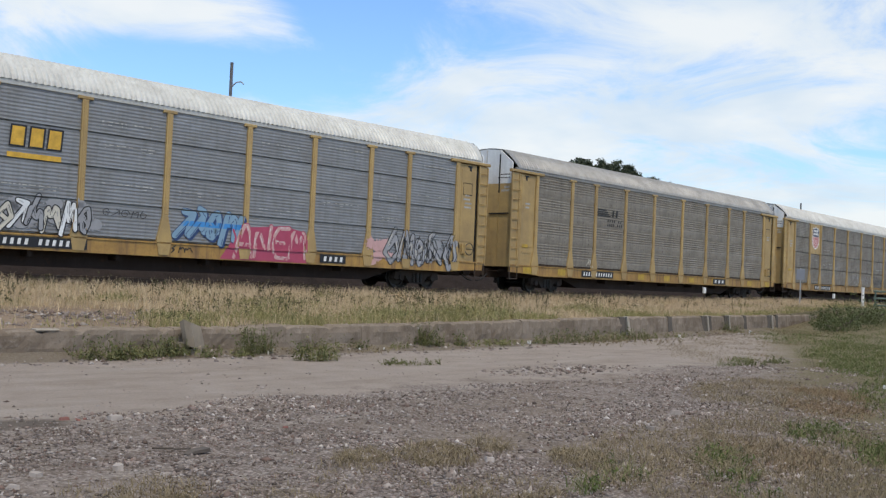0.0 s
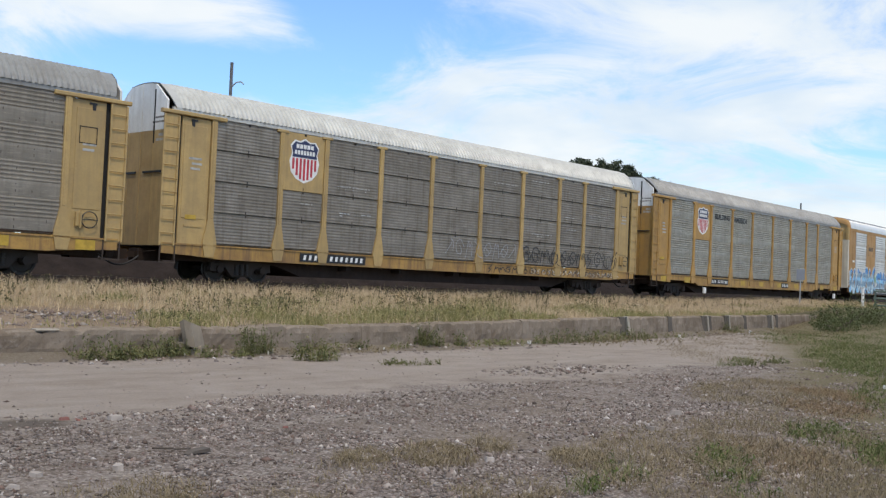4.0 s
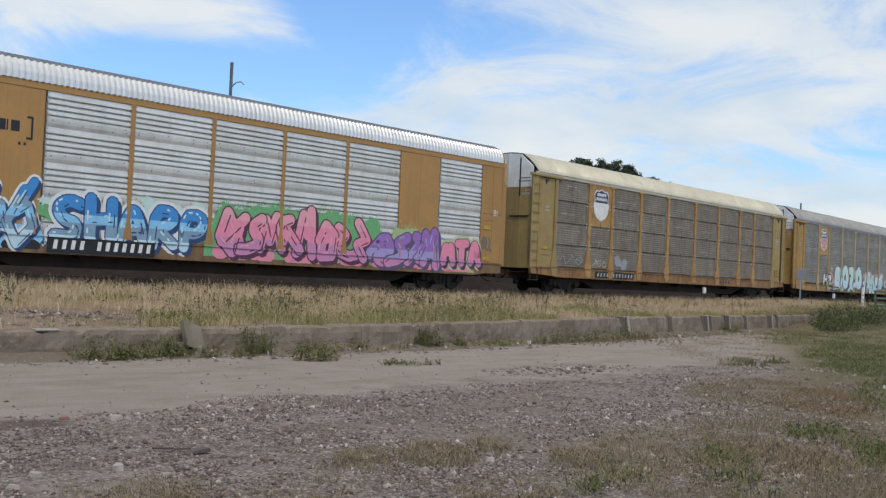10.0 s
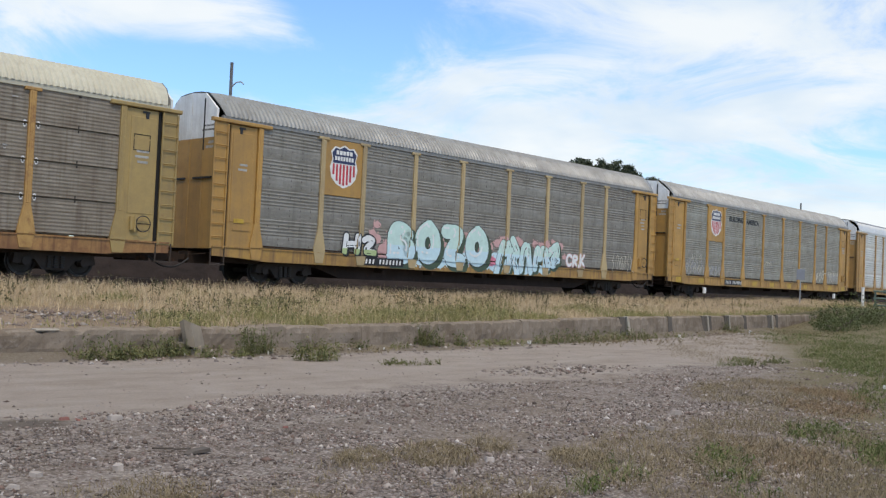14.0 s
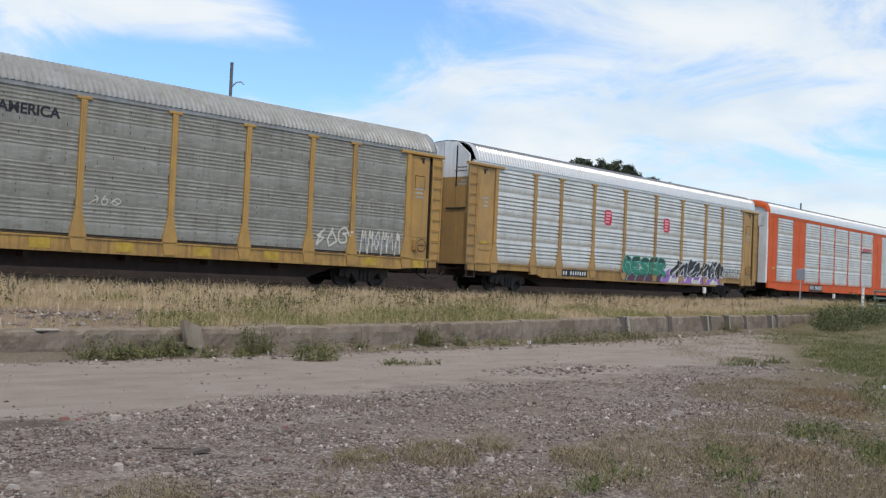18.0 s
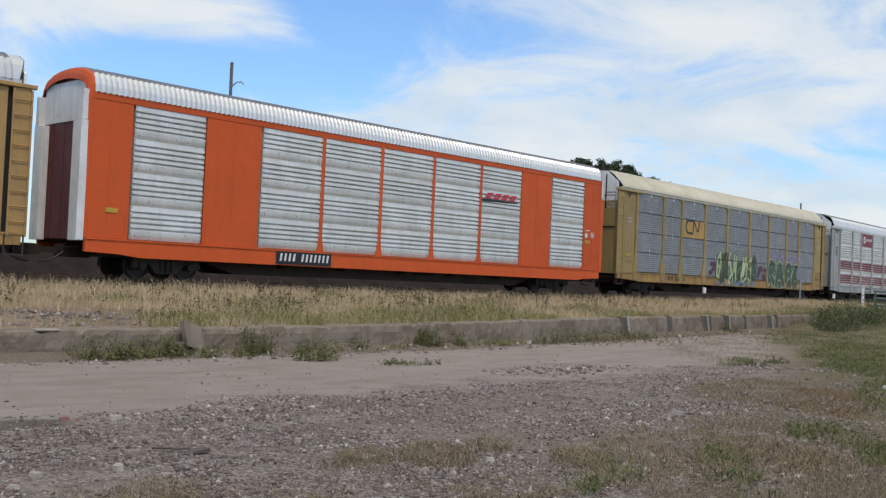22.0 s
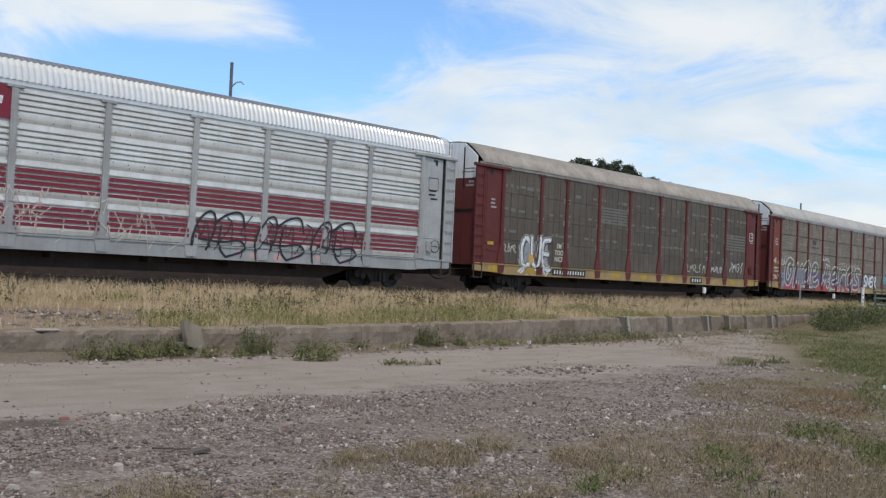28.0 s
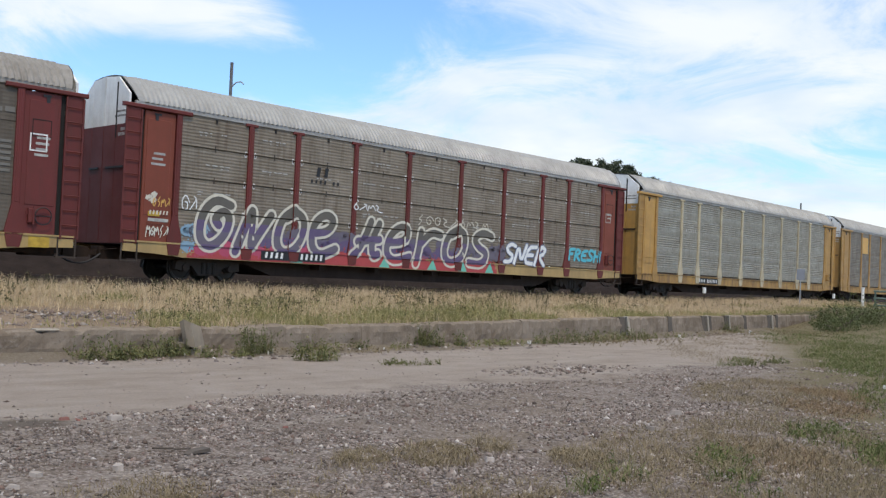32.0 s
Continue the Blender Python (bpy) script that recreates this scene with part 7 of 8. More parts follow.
def bare_edge(x, y):
    return y - 0.06 * x + 1.5 * noise.noise((x * 0.5, y * 0.5, 9.0))


def in_sight(x, y, margin=3.0):
    a = math.degrees(math.atan2(x, y))
    return 45.5 - 25 - margin < a < 45.5 + 25 + margin


def gravel_keep(x, y):
    if not in_sight(x, y):
        return 0.0
    d = math.hypot(x, y)
    e = bare_edge(x, y)
    k = 1.0 if e < 9.5 else max(0.02, 1.0 - (e - 9.5) / 0.5)
    patch = 0.5 + 1.2 * noise.noise((x * 0.7, y * 0.7, 1.5)) + 0.7 * noise.noise((x * 2.2, y * 2.2, 1.5))
    return k * max(0.10, patch) * min(1.0, 9.0 / d) ** 1.2


tagged(part("gravel", stones(72000, spread(1, 1, 24, 2.5, 16, gravel_keep), 0.011, 0.06, 1), STONE), "loose crushed stone scattered over the lot", "gravel", kind="stuff")
tagged(part("gravel", stones(1700, spread(1, 2, 20, 3, 12, lambda x, y: gravel_keep(x, y) * (1.0 if noise.noise((x * 1.1, y * 1.1, 44)) > 0.12 else 0.12)), 0.03, 0.105, 6), STONE), "broken concrete and larger stones among the gravel", "rubble", kind="stuff")
tagged(part("gravel", stones(900, spread(1, 6, 44, 14.5, 19, lambda x, y: 1.0 if wall_y(x) - 1.2 < y < wall_y(x) - 0.05 else 0.0), 0.03, 0.16, 2), STONE), "rubble and stones at the foot of the wall", "rubble", kind="stuff")
tagged(part("gravel", stones(900, spread(1, 6.5, 11.5, 17.6, 20.4, lambda x, y: max(0.0, 0.4 + noise.noise((x * 1.1, y * 0.8, 19)))), 0.03, 0.17, 7), STONE), "pale stones lying in the grass behind the wall", "gravel", kind="stuff")
tagged(part("gravel", stones(500, spread(1, 12.5, 17.5, 10.2, 12.6, lambda x, y: max(0.0, 1 - ((x - 15) / 2.4) ** 2 - ((y - 11.5) / 0.9) ** 2)), 0.03, 0.14, 8), STONE), "strip of broken rubble on the bare ground", "rubble", kind="stuff")
KNOTS = lambda x, y: gravel_keep(x, y) * max(0.0, 3.0 * noise.noise((x * 2.6, y * 3.4, 71)) - 0.35)
tagged(part("gravel", stones(9000, spread(1, 2, 22, 3, 13, KNOTS), 0.03, 0.10, 9), STONE), "knots of coarser stone in the gravel", "gravel", kind="stuff")
PALE_STONE = weathered("pale_stone", (0.38, 0.33, 0.29), (0.24, 0.2, 0.17), 0.6, 0.9, bump=0.5)
RED_STONE = weathered("brick_red_rubble", (0.24, 0.10, 0.08), (0.15, 0.09, 0.075), 0.4, 0.9, bump=0.5)
for i, (u, v, sz) in enumerate(((5.10, 9.64, 0.15), (3.91, 7.28, 0.13), (3.29, 7.36, 0.11), (7.51, 5.91, 0.07), (6.75, 5.95, 0.13), (3.0, 7.05, 0.10), (4.1, 6.9, 0.09), (5.9, 7.6, 0.10), (9.9, 6.3, 0.14), (11.4, 6.9, 0.16))):
    tagged(part("stone", chunk(Mesh(), (u, v, ground_z(u, v) - 0.02), (sz, sz * 0.7, sz * 0.5), 20 + i, i), PALE_STONE), "pale grey stone lying on the gravel", "stone", "single stones on the gravel")
for i, (u, v, sz) in enumerate(((4.66, 9.85, 0.09), (4.75, 9.75, 0.07), (4.86, 9.8, 0.06), (6.28, 8.32, 0.06), (6.36, 8.25, 0.05))):
    tagged(part("brick_fragment", chunk(Mesh(), (u, v, ground_z(u, v) - 0.01), (sz, sz * 0.6, sz * 0.45), 40 + i, i * 2), RED_STONE), "red-brown piece of brick on the gravel", "rubble", "brick pieces on the gravel")
DARK_WOOD = weathered("dark_weathered_wood", (0.10, 0.08, 0.065), (0.05, 0.04, 0.03), 0.5, 0.9, bump=0.4)
st = Mesh()
for a, b, r in (((4.52, 7.86), (4.66, 7.74), 0.010), ((4.66, 7.74), (4.78, 7.66), 0.008)):
    st.rod((*a, ground_z(*a) + 0.025), (*b, ground_z(*b) + 0.03), r, 7)
st.prism([(4.66, ground_z(4.7, 7.55) + 0.01), (4.88, ground_z(4.9, 7.55) + 0.015), (4.87, ground_z(4.9, 7.55) + 0.05), (4.72, ground_z(4.7, 7.55) + 0.035)], 7.50, 7.60)
tagged(part("stick", st, DARK_WOOD), "dark broken stick lying on the gravel", "stick")
LITTER = plain("pale_litter", (0.72, 0.70, 0.66), 0.8)
for i, (u, v) in enumerate(((9.75, 16.0), (11.55, 15.95), (11.7, 16.05), (13.9, 16.0), (14.5, 15.9), (20.3, 16.7), (20.7, 16.75), (21.0, 16.8), (29.6, 17.9), (22.4, 11.1), (18.3, 6.9), (37.2, 19.3))):
    s_ = 0.04 + 0.025 * (i % 3)
    tagged(part("litter", chunk(Mesh(), (u, v, ground_z(u, v)), (s_, s_ * 0.6, s_ * 1.1), 60 + i, i), LITTER), "scrap of pale litter at the wall's foot", "litter", "scraps of litter")

# ---- grass and weeds ----
STRAW = island("dry_grass", ((0.52, 0.385, 0.225), (0.62, 0.48, 0.305), (0.42, 0.305, 0.175), (0.65, 0.53, 0.37), (0.52, 0.39, 0.23)), 0.9, 2.0)
TAN = island("short_dry_grass", ((0.22, 0.17, 0.10), (0.31, 0.245, 0.155), (0.16, 0.125, 0.075), (0.36, 0.295, 0.20), (0.21, 0.165, 0.095)), 0.9, 6.0)
RUSSET = island("reddish_dry_grass", ((0.25, 0.165, 0.105), (0.33, 0.22, 0.14), (0.20, 0.14, 0.085), (0.22, 0.17, 0.09)), 0.9, 6.0)
GREEN = island("green_weed", ((0.085, 0.115, 0.035), (0.13, 0.16, 0.05), (0.06, 0.085, 0.03), (0.17, 0.19, 0.07)), 0.8, 2.0)
OLIVE = island("olive_grass", ((0.23, 0.215, 0.085), (0.30, 0.27, 0.115), (0.18, 0.178, 0.062), (0.34, 0.30, 0.135)), 0.85, 2.0)
WEED = island("brown_green_weed", ((0.17, 0.16, 0.07), (0.135, 0.15, 0.055), (0.24, 0.20, 0.10), (0.18, 0.19, 0.075)), 0.85, 2.0)
CLUMP = island("dark_olive_weed", ((0.10, 0.115, 0.045), (0.15, 0.15, 0.06), (0.075, 0.088, 0.034), (0.19, 0.165, 0.08)), 0.85, 2.0)
LOT_GREEN = island("lot_green_grass", ((0.12, 0.14, 0.05), (0.165, 0.175, 0.065), (0.21, 0.185, 0.09), (0.10, 0.12, 0.042)), 0.85, 2.0)
SEED = island("brown_seed_heads", ((0.085, 0.075, 0.04), (0.125, 0.105, 0.055), (0.07, 0.08, 0.035)), 0.9, 2.0)


def blade_verts(pts, hmin, hmax, width, lean, r, skew=1.6):
    """Bent tapering blades, each a folded strip of two quads."""
    n = len(pts)
    h = hmin + (hmax - hmin) * r.random(n) ** skew
    a = r.random(n) * 6.283
    b = a + r.normal(size=n) * 1.2
    d = np.stack([np.cos(b), np.sin(b), np.zeros(n)], 1)
    side = np.stack([-np.sin(a), np.cos(a), np.zeros(n)], 1) * (width * (0.5 + r.random(n)))[:, None] * 0.5
    bend = (lean * (0.1 + 1.4 * r.random(n) ** 1.5) * h)[:, None] * d
    up = np.array([0, 0, 1.0])
    p0, p1, p2 = pts, pts + bend * 0.35 + up * (h * 0.6)[:, None], pts + bend + up * (h * (0.75 + 0.3 * r.random(n)))[:, None]
    return np.stack([p0 - side, p0 + side, p1 + side * 0.8, p1 - side * 0.8, p2 + side * 0.25, p2 - side * 0.25], 1).reshape(-1, 3)


def blades(name, pts, hmin, hmax, width, lean, seed, skew=1.6):
    r = np.random.default_rng(seed)
    v = blade_verts(pts, hmin, hmax, width, lean, r, skew)
    n = len(pts)
    f = np.array([(0, 1, 2, 3), (3, 2, 4, 5)])
    return mesh_of(name, v, (f[None] + 6 * np.arange(n)[:, None, None]).reshape(-1, 4))


def leafy(name, pts, hmin, hmax, per, size, lean, seed):
    """Ragged stalks with many small leaves along them."""
    r = np.random.default_rng(seed)
    n = len(pts)
    v = blade_verts(pts, hmin, hmax, 0.008, lean, r, 1.0)
    st = v.reshape(n, 6, 3)
    base, tip = (st[:, 0] + st[:, 1]) / 2, (st[:, 4] + st[:, 5]) / 2
    k = np.repeat(np.arange(n), per)
    t = (0.15 + 0.9 * r.random(n * per))[:, None]
    c = base[k] * (1 - t) + tip[k] * t + r.normal(size=(n * per, 3)) * size * np.array([0.6, 0.6, 0.3])
    u = r.normal(size=(n * per, 3)) + np.array([0, 0, 0.5])
    u /= np.linalg.norm(u, axis=1)[:, None]
    w = np.cross(u, r.normal(size=(n * per, 3)))
    w /= np.linalg.norm(w, axis=1)[:, None]
    s = (size * (0.4 + r.random(n * per)))[:, None]
    lv = np.stack([c - u * s, c + w * s * 0.35, c + u * s, c - w * s * 0.35], 1).reshape(-1, 3)
    f = np.concatenate([(np.array([(0, 1, 2, 3), (3, 2, 4, 5)])[None] + 6 * np.arange(n)[:, None, None]).reshape(-1, 4), len(v) + np.arange(4 * n * per).reshape(-1, 4)])
    return mesh_of(name, np.concatenate([v, lv]), f)


def bank_t(x, y):
    return (y - wall_y(x)) / (line_y(x) - 2.3 - wall_y(x))


def bank_keep(x, y):
    if not in_sight(x, y, 2) or not wall_y(x) + 0.22 < y < line_y(x) - 2.05:
        return 0.0
    t = bank_t(x, y)
    bare = 0.05 if x - 0.5 * (y - 17.0) + 1.2 * noise.noise((x * 0.7, y * 0.7, 5)) < 9.3 and t < 0.40 + 0.06 * noise.noise((x * 1.3, y, 15)) else 1.0
    return min(1.0, 22 / math.hypot(x, y)) * (0.55 + 0.45 * t) * bare * max(0.3, 0.8 + 0.7 * noise.noise((x * 0.6, y * 0.6, 4)))


def green_keep(x, y):
    """Green patches: mostly on the lower half of the bank."""
    t = bank_t(x, y)
    g = noise.noise((x * 0.3, y * 0.8, 12)) + 0.5 * noise.noise((x * 1.3, y * 1.6, 2)) + 0.42 * (0.58 - t) / 0.4
    if x < 10 or x > 30:
        g -= 0.30
    return bank_keep(x, y) * max(0.0, min(1.0, (g - 0.06) * 2.4))


def heads_keep(x, y):
    c = noise.noise((x * 1.1, y * 1.1, 30)) + 0.5 * noise.noise((x * 0.25, y * 0.4, 31))
    return bank_keep(x, y) * max(0.0, min(1.0, (c - 0.05) * 3)) * (1.0 if bank_t(x, y) > 0.3 else 0.3)


def straw_keep(x, y):
    k = bank_keep(x, y)
    return k * (1.0 - 0.8 * min(1.0, green_keep(x, y) / k)) if k > 0 else 0.0


tagged(part("dry_grass", blades("dry_grass", spread(1, 4, 70, 16, 32, straw_keep)(92000, np.random.default_rng(11)), 0.06, 0.33, 0.0065, 0.9, 12), STRAW), "tall straw-coloured dry grass between wall and track", "grass", kind="stuff")
tagged(part("grass_fringe", blades("grass_fringe", spread(1, 4, 80, 22, 34, lambda x, y: (0.9 if line_y(x) - 2.9 < y < line_y(x) - 1.95 and in_sight(x, y, 2) else 0.0) * max(0.1, 0.6 + noise.noise((x * 0.9, y, 3))))(15000, np.random.default_rng(10)), 0.14, 0.46, 0.013, 0.6, 9), STRAW), "pale grass heads standing along the ballast", "grass", kind="stuff")
tagged(part("olive_grass", blades("olive_grass", spread(1, 4, 70, 16, 32, green_keep)(42000, np.random.default_rng(13)), 0.06, 0.24, 0.010, 1.1, 14), OLIVE), "olive green grass in patches on the bank", "grass", kind="stuff")
tagged(part("green_weeds", leafy("green_weeds", spread(1, 4, 66, 16, 32, lambda x, y: green_keep(x, y) ** 2)(650, np.random.default_rng(15)), 0.12, 0.32, 10, 0.028, 0.7, 16), WEED), "green leafy weeds among the dry grass", "weeds", kind="stuff")
tagged(part("seed_heads", leafy("seed_heads", spread(1, 4, 66, 16, 32, heads_keep)(1050, np.random.default_rng(17)), 0.28, 0.52, 9, 0.036, 0.3, 18), SEED), "dark brown-green weed stalks standing above the grass", "weeds", kind="stuff")

# grown patches of the lot: one end, other end, half width, strength
GREEN_PATCHES = (((20.7, 8.05), (36.0, 14.4), 1.5, 1.0), ((14.0, 5.1), (20.5, 7.5), 0.6, 0.7), ((10.6, 4.5), (12.0, 5.3), 0.42, 0.6), ((19.4, 10.7), (22.4, 11.6), 0.3, 0.6), ((7.2, 3.75), (8.2, 4.25), 0.30, 1.2), ((8.2, 4.5), (9.4, 5.1), 0.26, 0.7), ((9.6, 3.6), (11.3, 4.3), 0.22, 1.0),
                 ((6.25, 4.5), (6.85, 4.95), 0.13, 0.9), ((31.0, 13.2), (44.0, 18.0), 3.0, 0.7), ((42.0, 15.5), (60.0, 20.5), 4.0, 0.9), ((6.9, 4.7), (7.7, 5.2), 0.22, 0.5), ((12.4, 13.1), (12.9, 13.9), 0.35, 0.25))
DRY_PATCHES = (((6.4, 3.1), (11.8, 5.6), 1.6, 1.0), ((5.4, 6.1), (6.1, 6.9), 0.24, 1.0), ((6.0, 5.9), (6.95, 6.85), 0.34, 1.0), ((7.1, 5.2), (8.0, 5.9), 0.26, 1.0), ((7.1, 6.2), (7.8, 6.9), 0.18, 0.8), ((5.5, 4.6), (6.3, 5.3), 0.4, 0.8), ((3.4, 6.1), (3.9, 6.8), 0.42, 0.7),
               ((12.2, 6.2), (17.3, 8.8), 0.95, 0.7), ((37.5, 17.6), (54.0, 25.0), 1.8, 1.0), ((20.5, 11.4), (31.0, 17.0), 1.5, 0.25), ((11.0, 5.2), (13.0, 6.4), 0.8, 0.4), ((26.0, 15.2), (40.0, 17.5), 2.0, 0.35), ((4.2, 5.2), (5.6, 6.4), 0.6, 0.35))
RUSSET_PATCHES = (((12.9, 5.6), (17.2, 7.5), 0.65, 0.9), ((8.6, 4.2), (10.2, 5.0), 0.5, 0.6), ((9.6, 5.2), (11.0, 5.9), 0.35, 0.5))


def grown(x, y, patches, salt):
    if not in_sight(x, y, 2) or y > wall_y(x) - 0.1 and x < 42:
        return 0.0
    best = 0.0
    for (ax, ay), (bx, by), hw, k in patches:
        dx, dy = bx - ax, by - ay
        ln = math.hypot(dx, dy)
        u = ((x - (ax + bx) / 2) * dx + (y - (ay + by) / 2) * dy) / (ln * ln) * 2
        v = ((x - ax) * dy - (y - ay) * dx) / ln / hw
        q = 1.5 - u * u - v * v
        if q > 0:
            best = max(best, k * min(1.0, q * 1.3))
    if best <= 0:
        return 0.0
    rough = noise.noise((x * 0.9, y * 0.9, salt)) + 0.7 * noise.noise((x * 3.3, y * 3.3, salt))
    return max(0.0, min(1.0, best * (0.55 + 1.7 * rough) + (0.4 * best if best > 0.85 else 0.0))) * min(1.0, 14 / math.hypot(x, y))


for nm, patches, salt, count, h0, h1, wd, mt, lab in (
        ("lot_grass", GREEN_PATCHES, 21, 46000, 0.02, 0.14, 0.007, LOT_GREEN, "short green grass growing in patches on the gravel"),
        ("lot_dry_grass", DRY_PATCHES, 27, 62000, 0.015, 0.09, 0.005, TAN, "short dry tan grass growing through the gravel"),
        ("lot_russet_grass", RUSSET_PATCHES, 24, 7000, 0.015, 0.08, 0.006, RUSSET, "reddish brown dry grass on the gravel")):
    pts = spread(1, 2.5, 58, 2.5, 24, lambda x, y: grown(x, y, patches, salt))(count, np.random.default_rng(int(salt)))
    tagged(part(nm, blades(nm, pts, h0, h1, wd, 1.6, int(salt) + 1), mt), lab, "grass", kind="stuff")
NEAR_TUFTS = (((5.4, 6.1), (6.1, 6.9), 0.26, 1.0), ((6.0, 5.9), (6.95, 6.85), 0.36, 1.0), ((7.1, 5.2), (8.0, 5.9), 0.28, 1.0), ((7.1, 6.2), (7.8, 6.9), 0.2, 0.8), ((5.4, 4.6), (6.3, 5.3), 0.45, 0.8), ((3.3, 6.1), (3.9, 6.8), 0.45, 0.8), ((8.2, 5.6), (9.2, 6.3), 0.25, 0.7), ((4.5, 5.5), (5.2, 6.2), 0.35, 0.5))
pts = spread(1, 2.8, 9.5, 4.2, 7.2, lambda x, y: max(0.0, grown(x, y, NEAR_TUFTS, 51) - 0.45 + 0.9 * noise.noise((x * 5, y * 5, 8))))(5200, np.random.default_rng(51))
tagged(part("dry_tufts", blades("dry_tufts", pts, 0.015, 0.09, 0.005, 1.5, 52), TAN), "dry tan grass tufts standing in the gravel", "grass", kind="stuff")
pts = spread(1, 2.5, 58, 2.5, 22, lambda x, y: grown(x, y, GREEN_PATCHES, 21) ** 2)(1000, np.random.default_rng(35))
tagged(part("lot_weeds", leafy("lot_weeds", pts, 0.03, 0.14, 8, 0.022, 1.0, 36), GREEN), "green leafy weeds on the gravel", "weeds", kind="stuff")


def clump(x, y, r, h, count, seed, mat, name="weed_clump", label="ragged green weed clump at the foot of the wall"):
    g = np.random.default_rng(seed)
    a, q = g.random(count) * 6.283, g.random(count) ** 0.8 * r
    pts = np.stack([q * np.cos(a), q * np.sin(a) * 0.5, np.zeros(count)], 1)
    me = leafy(name, pts, h * 0.15, h * 1.45, 6, 0.030, 0.5, seed + 1)
    ob = part(name, me, mat, None, "", (x, y, ground_z(x, y)))
    return tagged(ob, label, "weeds", "weed clumps along the wall", "stuff")


for i, (u, v, r, h, k) in enumerate(((7.95, 15.9, 0.35, 0.30, 60), (8.35, 15.8, 0.35, 0.34, 80), (8.8, 15.9, 0.3, 0.26, 50), (9.25, 15.95, 0.35, 0.36, 80), (9.6, 16.0, 0.25, 0.28, 50), (10.15, 15.75, 0.22, 0.18, 30), (10.75, 15.6, 0.3, 0.14, 26), (11.05, 15.9, 0.3, 0.44, 80), (11.45, 16.0, 0.3, 0.40, 70), (12.4, 15.95, 0.25, 0.20, 30), (11.75, 14.55, 0.42, 0.34, 120),
                                      (11.4, 14.7, 0.25, 0.34, 40), (12.6, 13.45, 0.5, 0.10, 26), (14.0, 16.1, 0.3, 0.16, 26), (15.2, 16.15, 0.3, 0.14, 20), (16.1, 16.3, 0.32, 0.44, 90), (16.5, 16.3, 0.25, 0.28, 40), (17.4, 16.4, 0.25, 0.32, 40), (19.2, 16.6, 0.4, 0.16, 30), (20.9, 16.7, 0.5, 0.26, 50), (22.0, 16.8, 0.6, 0.30, 80), (23.2, 16.9, 0.7, 0.30, 100), (24.4, 17.0, 0.7, 0.28, 100), (25.6, 17.2, 0.7, 0.28, 90), (26.8, 17.4, 0.6, 0.22, 60), (35.4, 19.2, 0.6, 0.32, 60), (36.0, 19.3, 0.5, 0.22, 40), (13.2, 13.3, 0.4, 0.10, 18), (22.0, 10.8, 0.6, 0.12, 40), (20.6, 10.6, 0.5, 0.10, 30))):
    clump(u, v, r, h, k, 300 + 2 * i, (CLUMP, CLUMP, WEED, CLUMP)[i % 4])
for i, (u, v, r, h, k) in enumerate(((9.0, 16.15, 1.6, 0.10, 150), (13.0, 16.2, 2.2, 0.08, 150), (18.5, 16.6, 2.0, 0.10, 150), (24.0, 16.6, 3.0, 0.16, 200), (29.0, 18.0, 2.0, 0.14, 90), (34.0, 18.9, 2.5, 0.14, 100))):
    clump(u, v, r, h, k, 500 + 2 * i, (WEED, TAN)[i % 2], "foot_weeds", "low brown weeds and litter along the wall's foot")


# ---- shrubs and far trees: trunk, limbs, and many small leaves ----
LEAF = island("shrub_leaves", ((0.085, 0.11, 0.042), (0.12, 0.14, 0.058), (0.06, 0.08, 0.032), (0.16, 0.16, 0.075)), 0.75, 1.0)
TREE_LEAF = island("tree_leaves", ((0.055, 0.068, 0.045), (0.08, 0.095, 0.055), (0.045, 0.055, 0.038), (0.10, 0.115, 0.07)), 0.75, 0.6)
BARK = weathered("bark", (0.11, 0.085, 0.06), (0.05, 0.04, 0.03), 0.5, 0.95, bump=0.8)


def leaves(lobes, count, size, seed):
    """Leaf quads spread through lobes (x, y, z, rx, ry, rz), denser outside, with gaps."""
    g = np.random.default_rng(seed)
    L = np.array(lobes)
    w = L[:, 3] * L[:, 5]
    idx = g.choice(len(L), count, p=w / w.sum())
    d = g.normal(size=(count, 3))
    d /= np.linalg.norm(d, axis=1)[:, None]
    rad = 0.35 + 0.95 * g.random(count) ** 1.3
    c = L[idx, :3] + d * rad[:, None] * L[idx, 3:6]
    u = g.normal(size=(count, 3))
    u /= np.linalg.norm(u, axis=1)[:, None]
    t = np.cross(u, g.normal(size=(count, 3)))
    t /= np.linalg.norm(t, axis=1)[:, None]
    s = (size * (0.5 + g.random(count)))[:, None]
    v = np.stack([c - u * s, c + t * s * 0.45, c + u * s, c - t * s * 0.45], 1).reshape(-1, 3)
    return mesh_of("leaves", v, np.arange(4 * count).reshape(-1, 4))


def limb(m, pts, r0, r1):
    for i in range(len(pts) - 1):
        k = r0 + (r1 - r0) * i / (len(pts) - 1)
        m.rod(pts[i], pts[i + 1], k, 7)


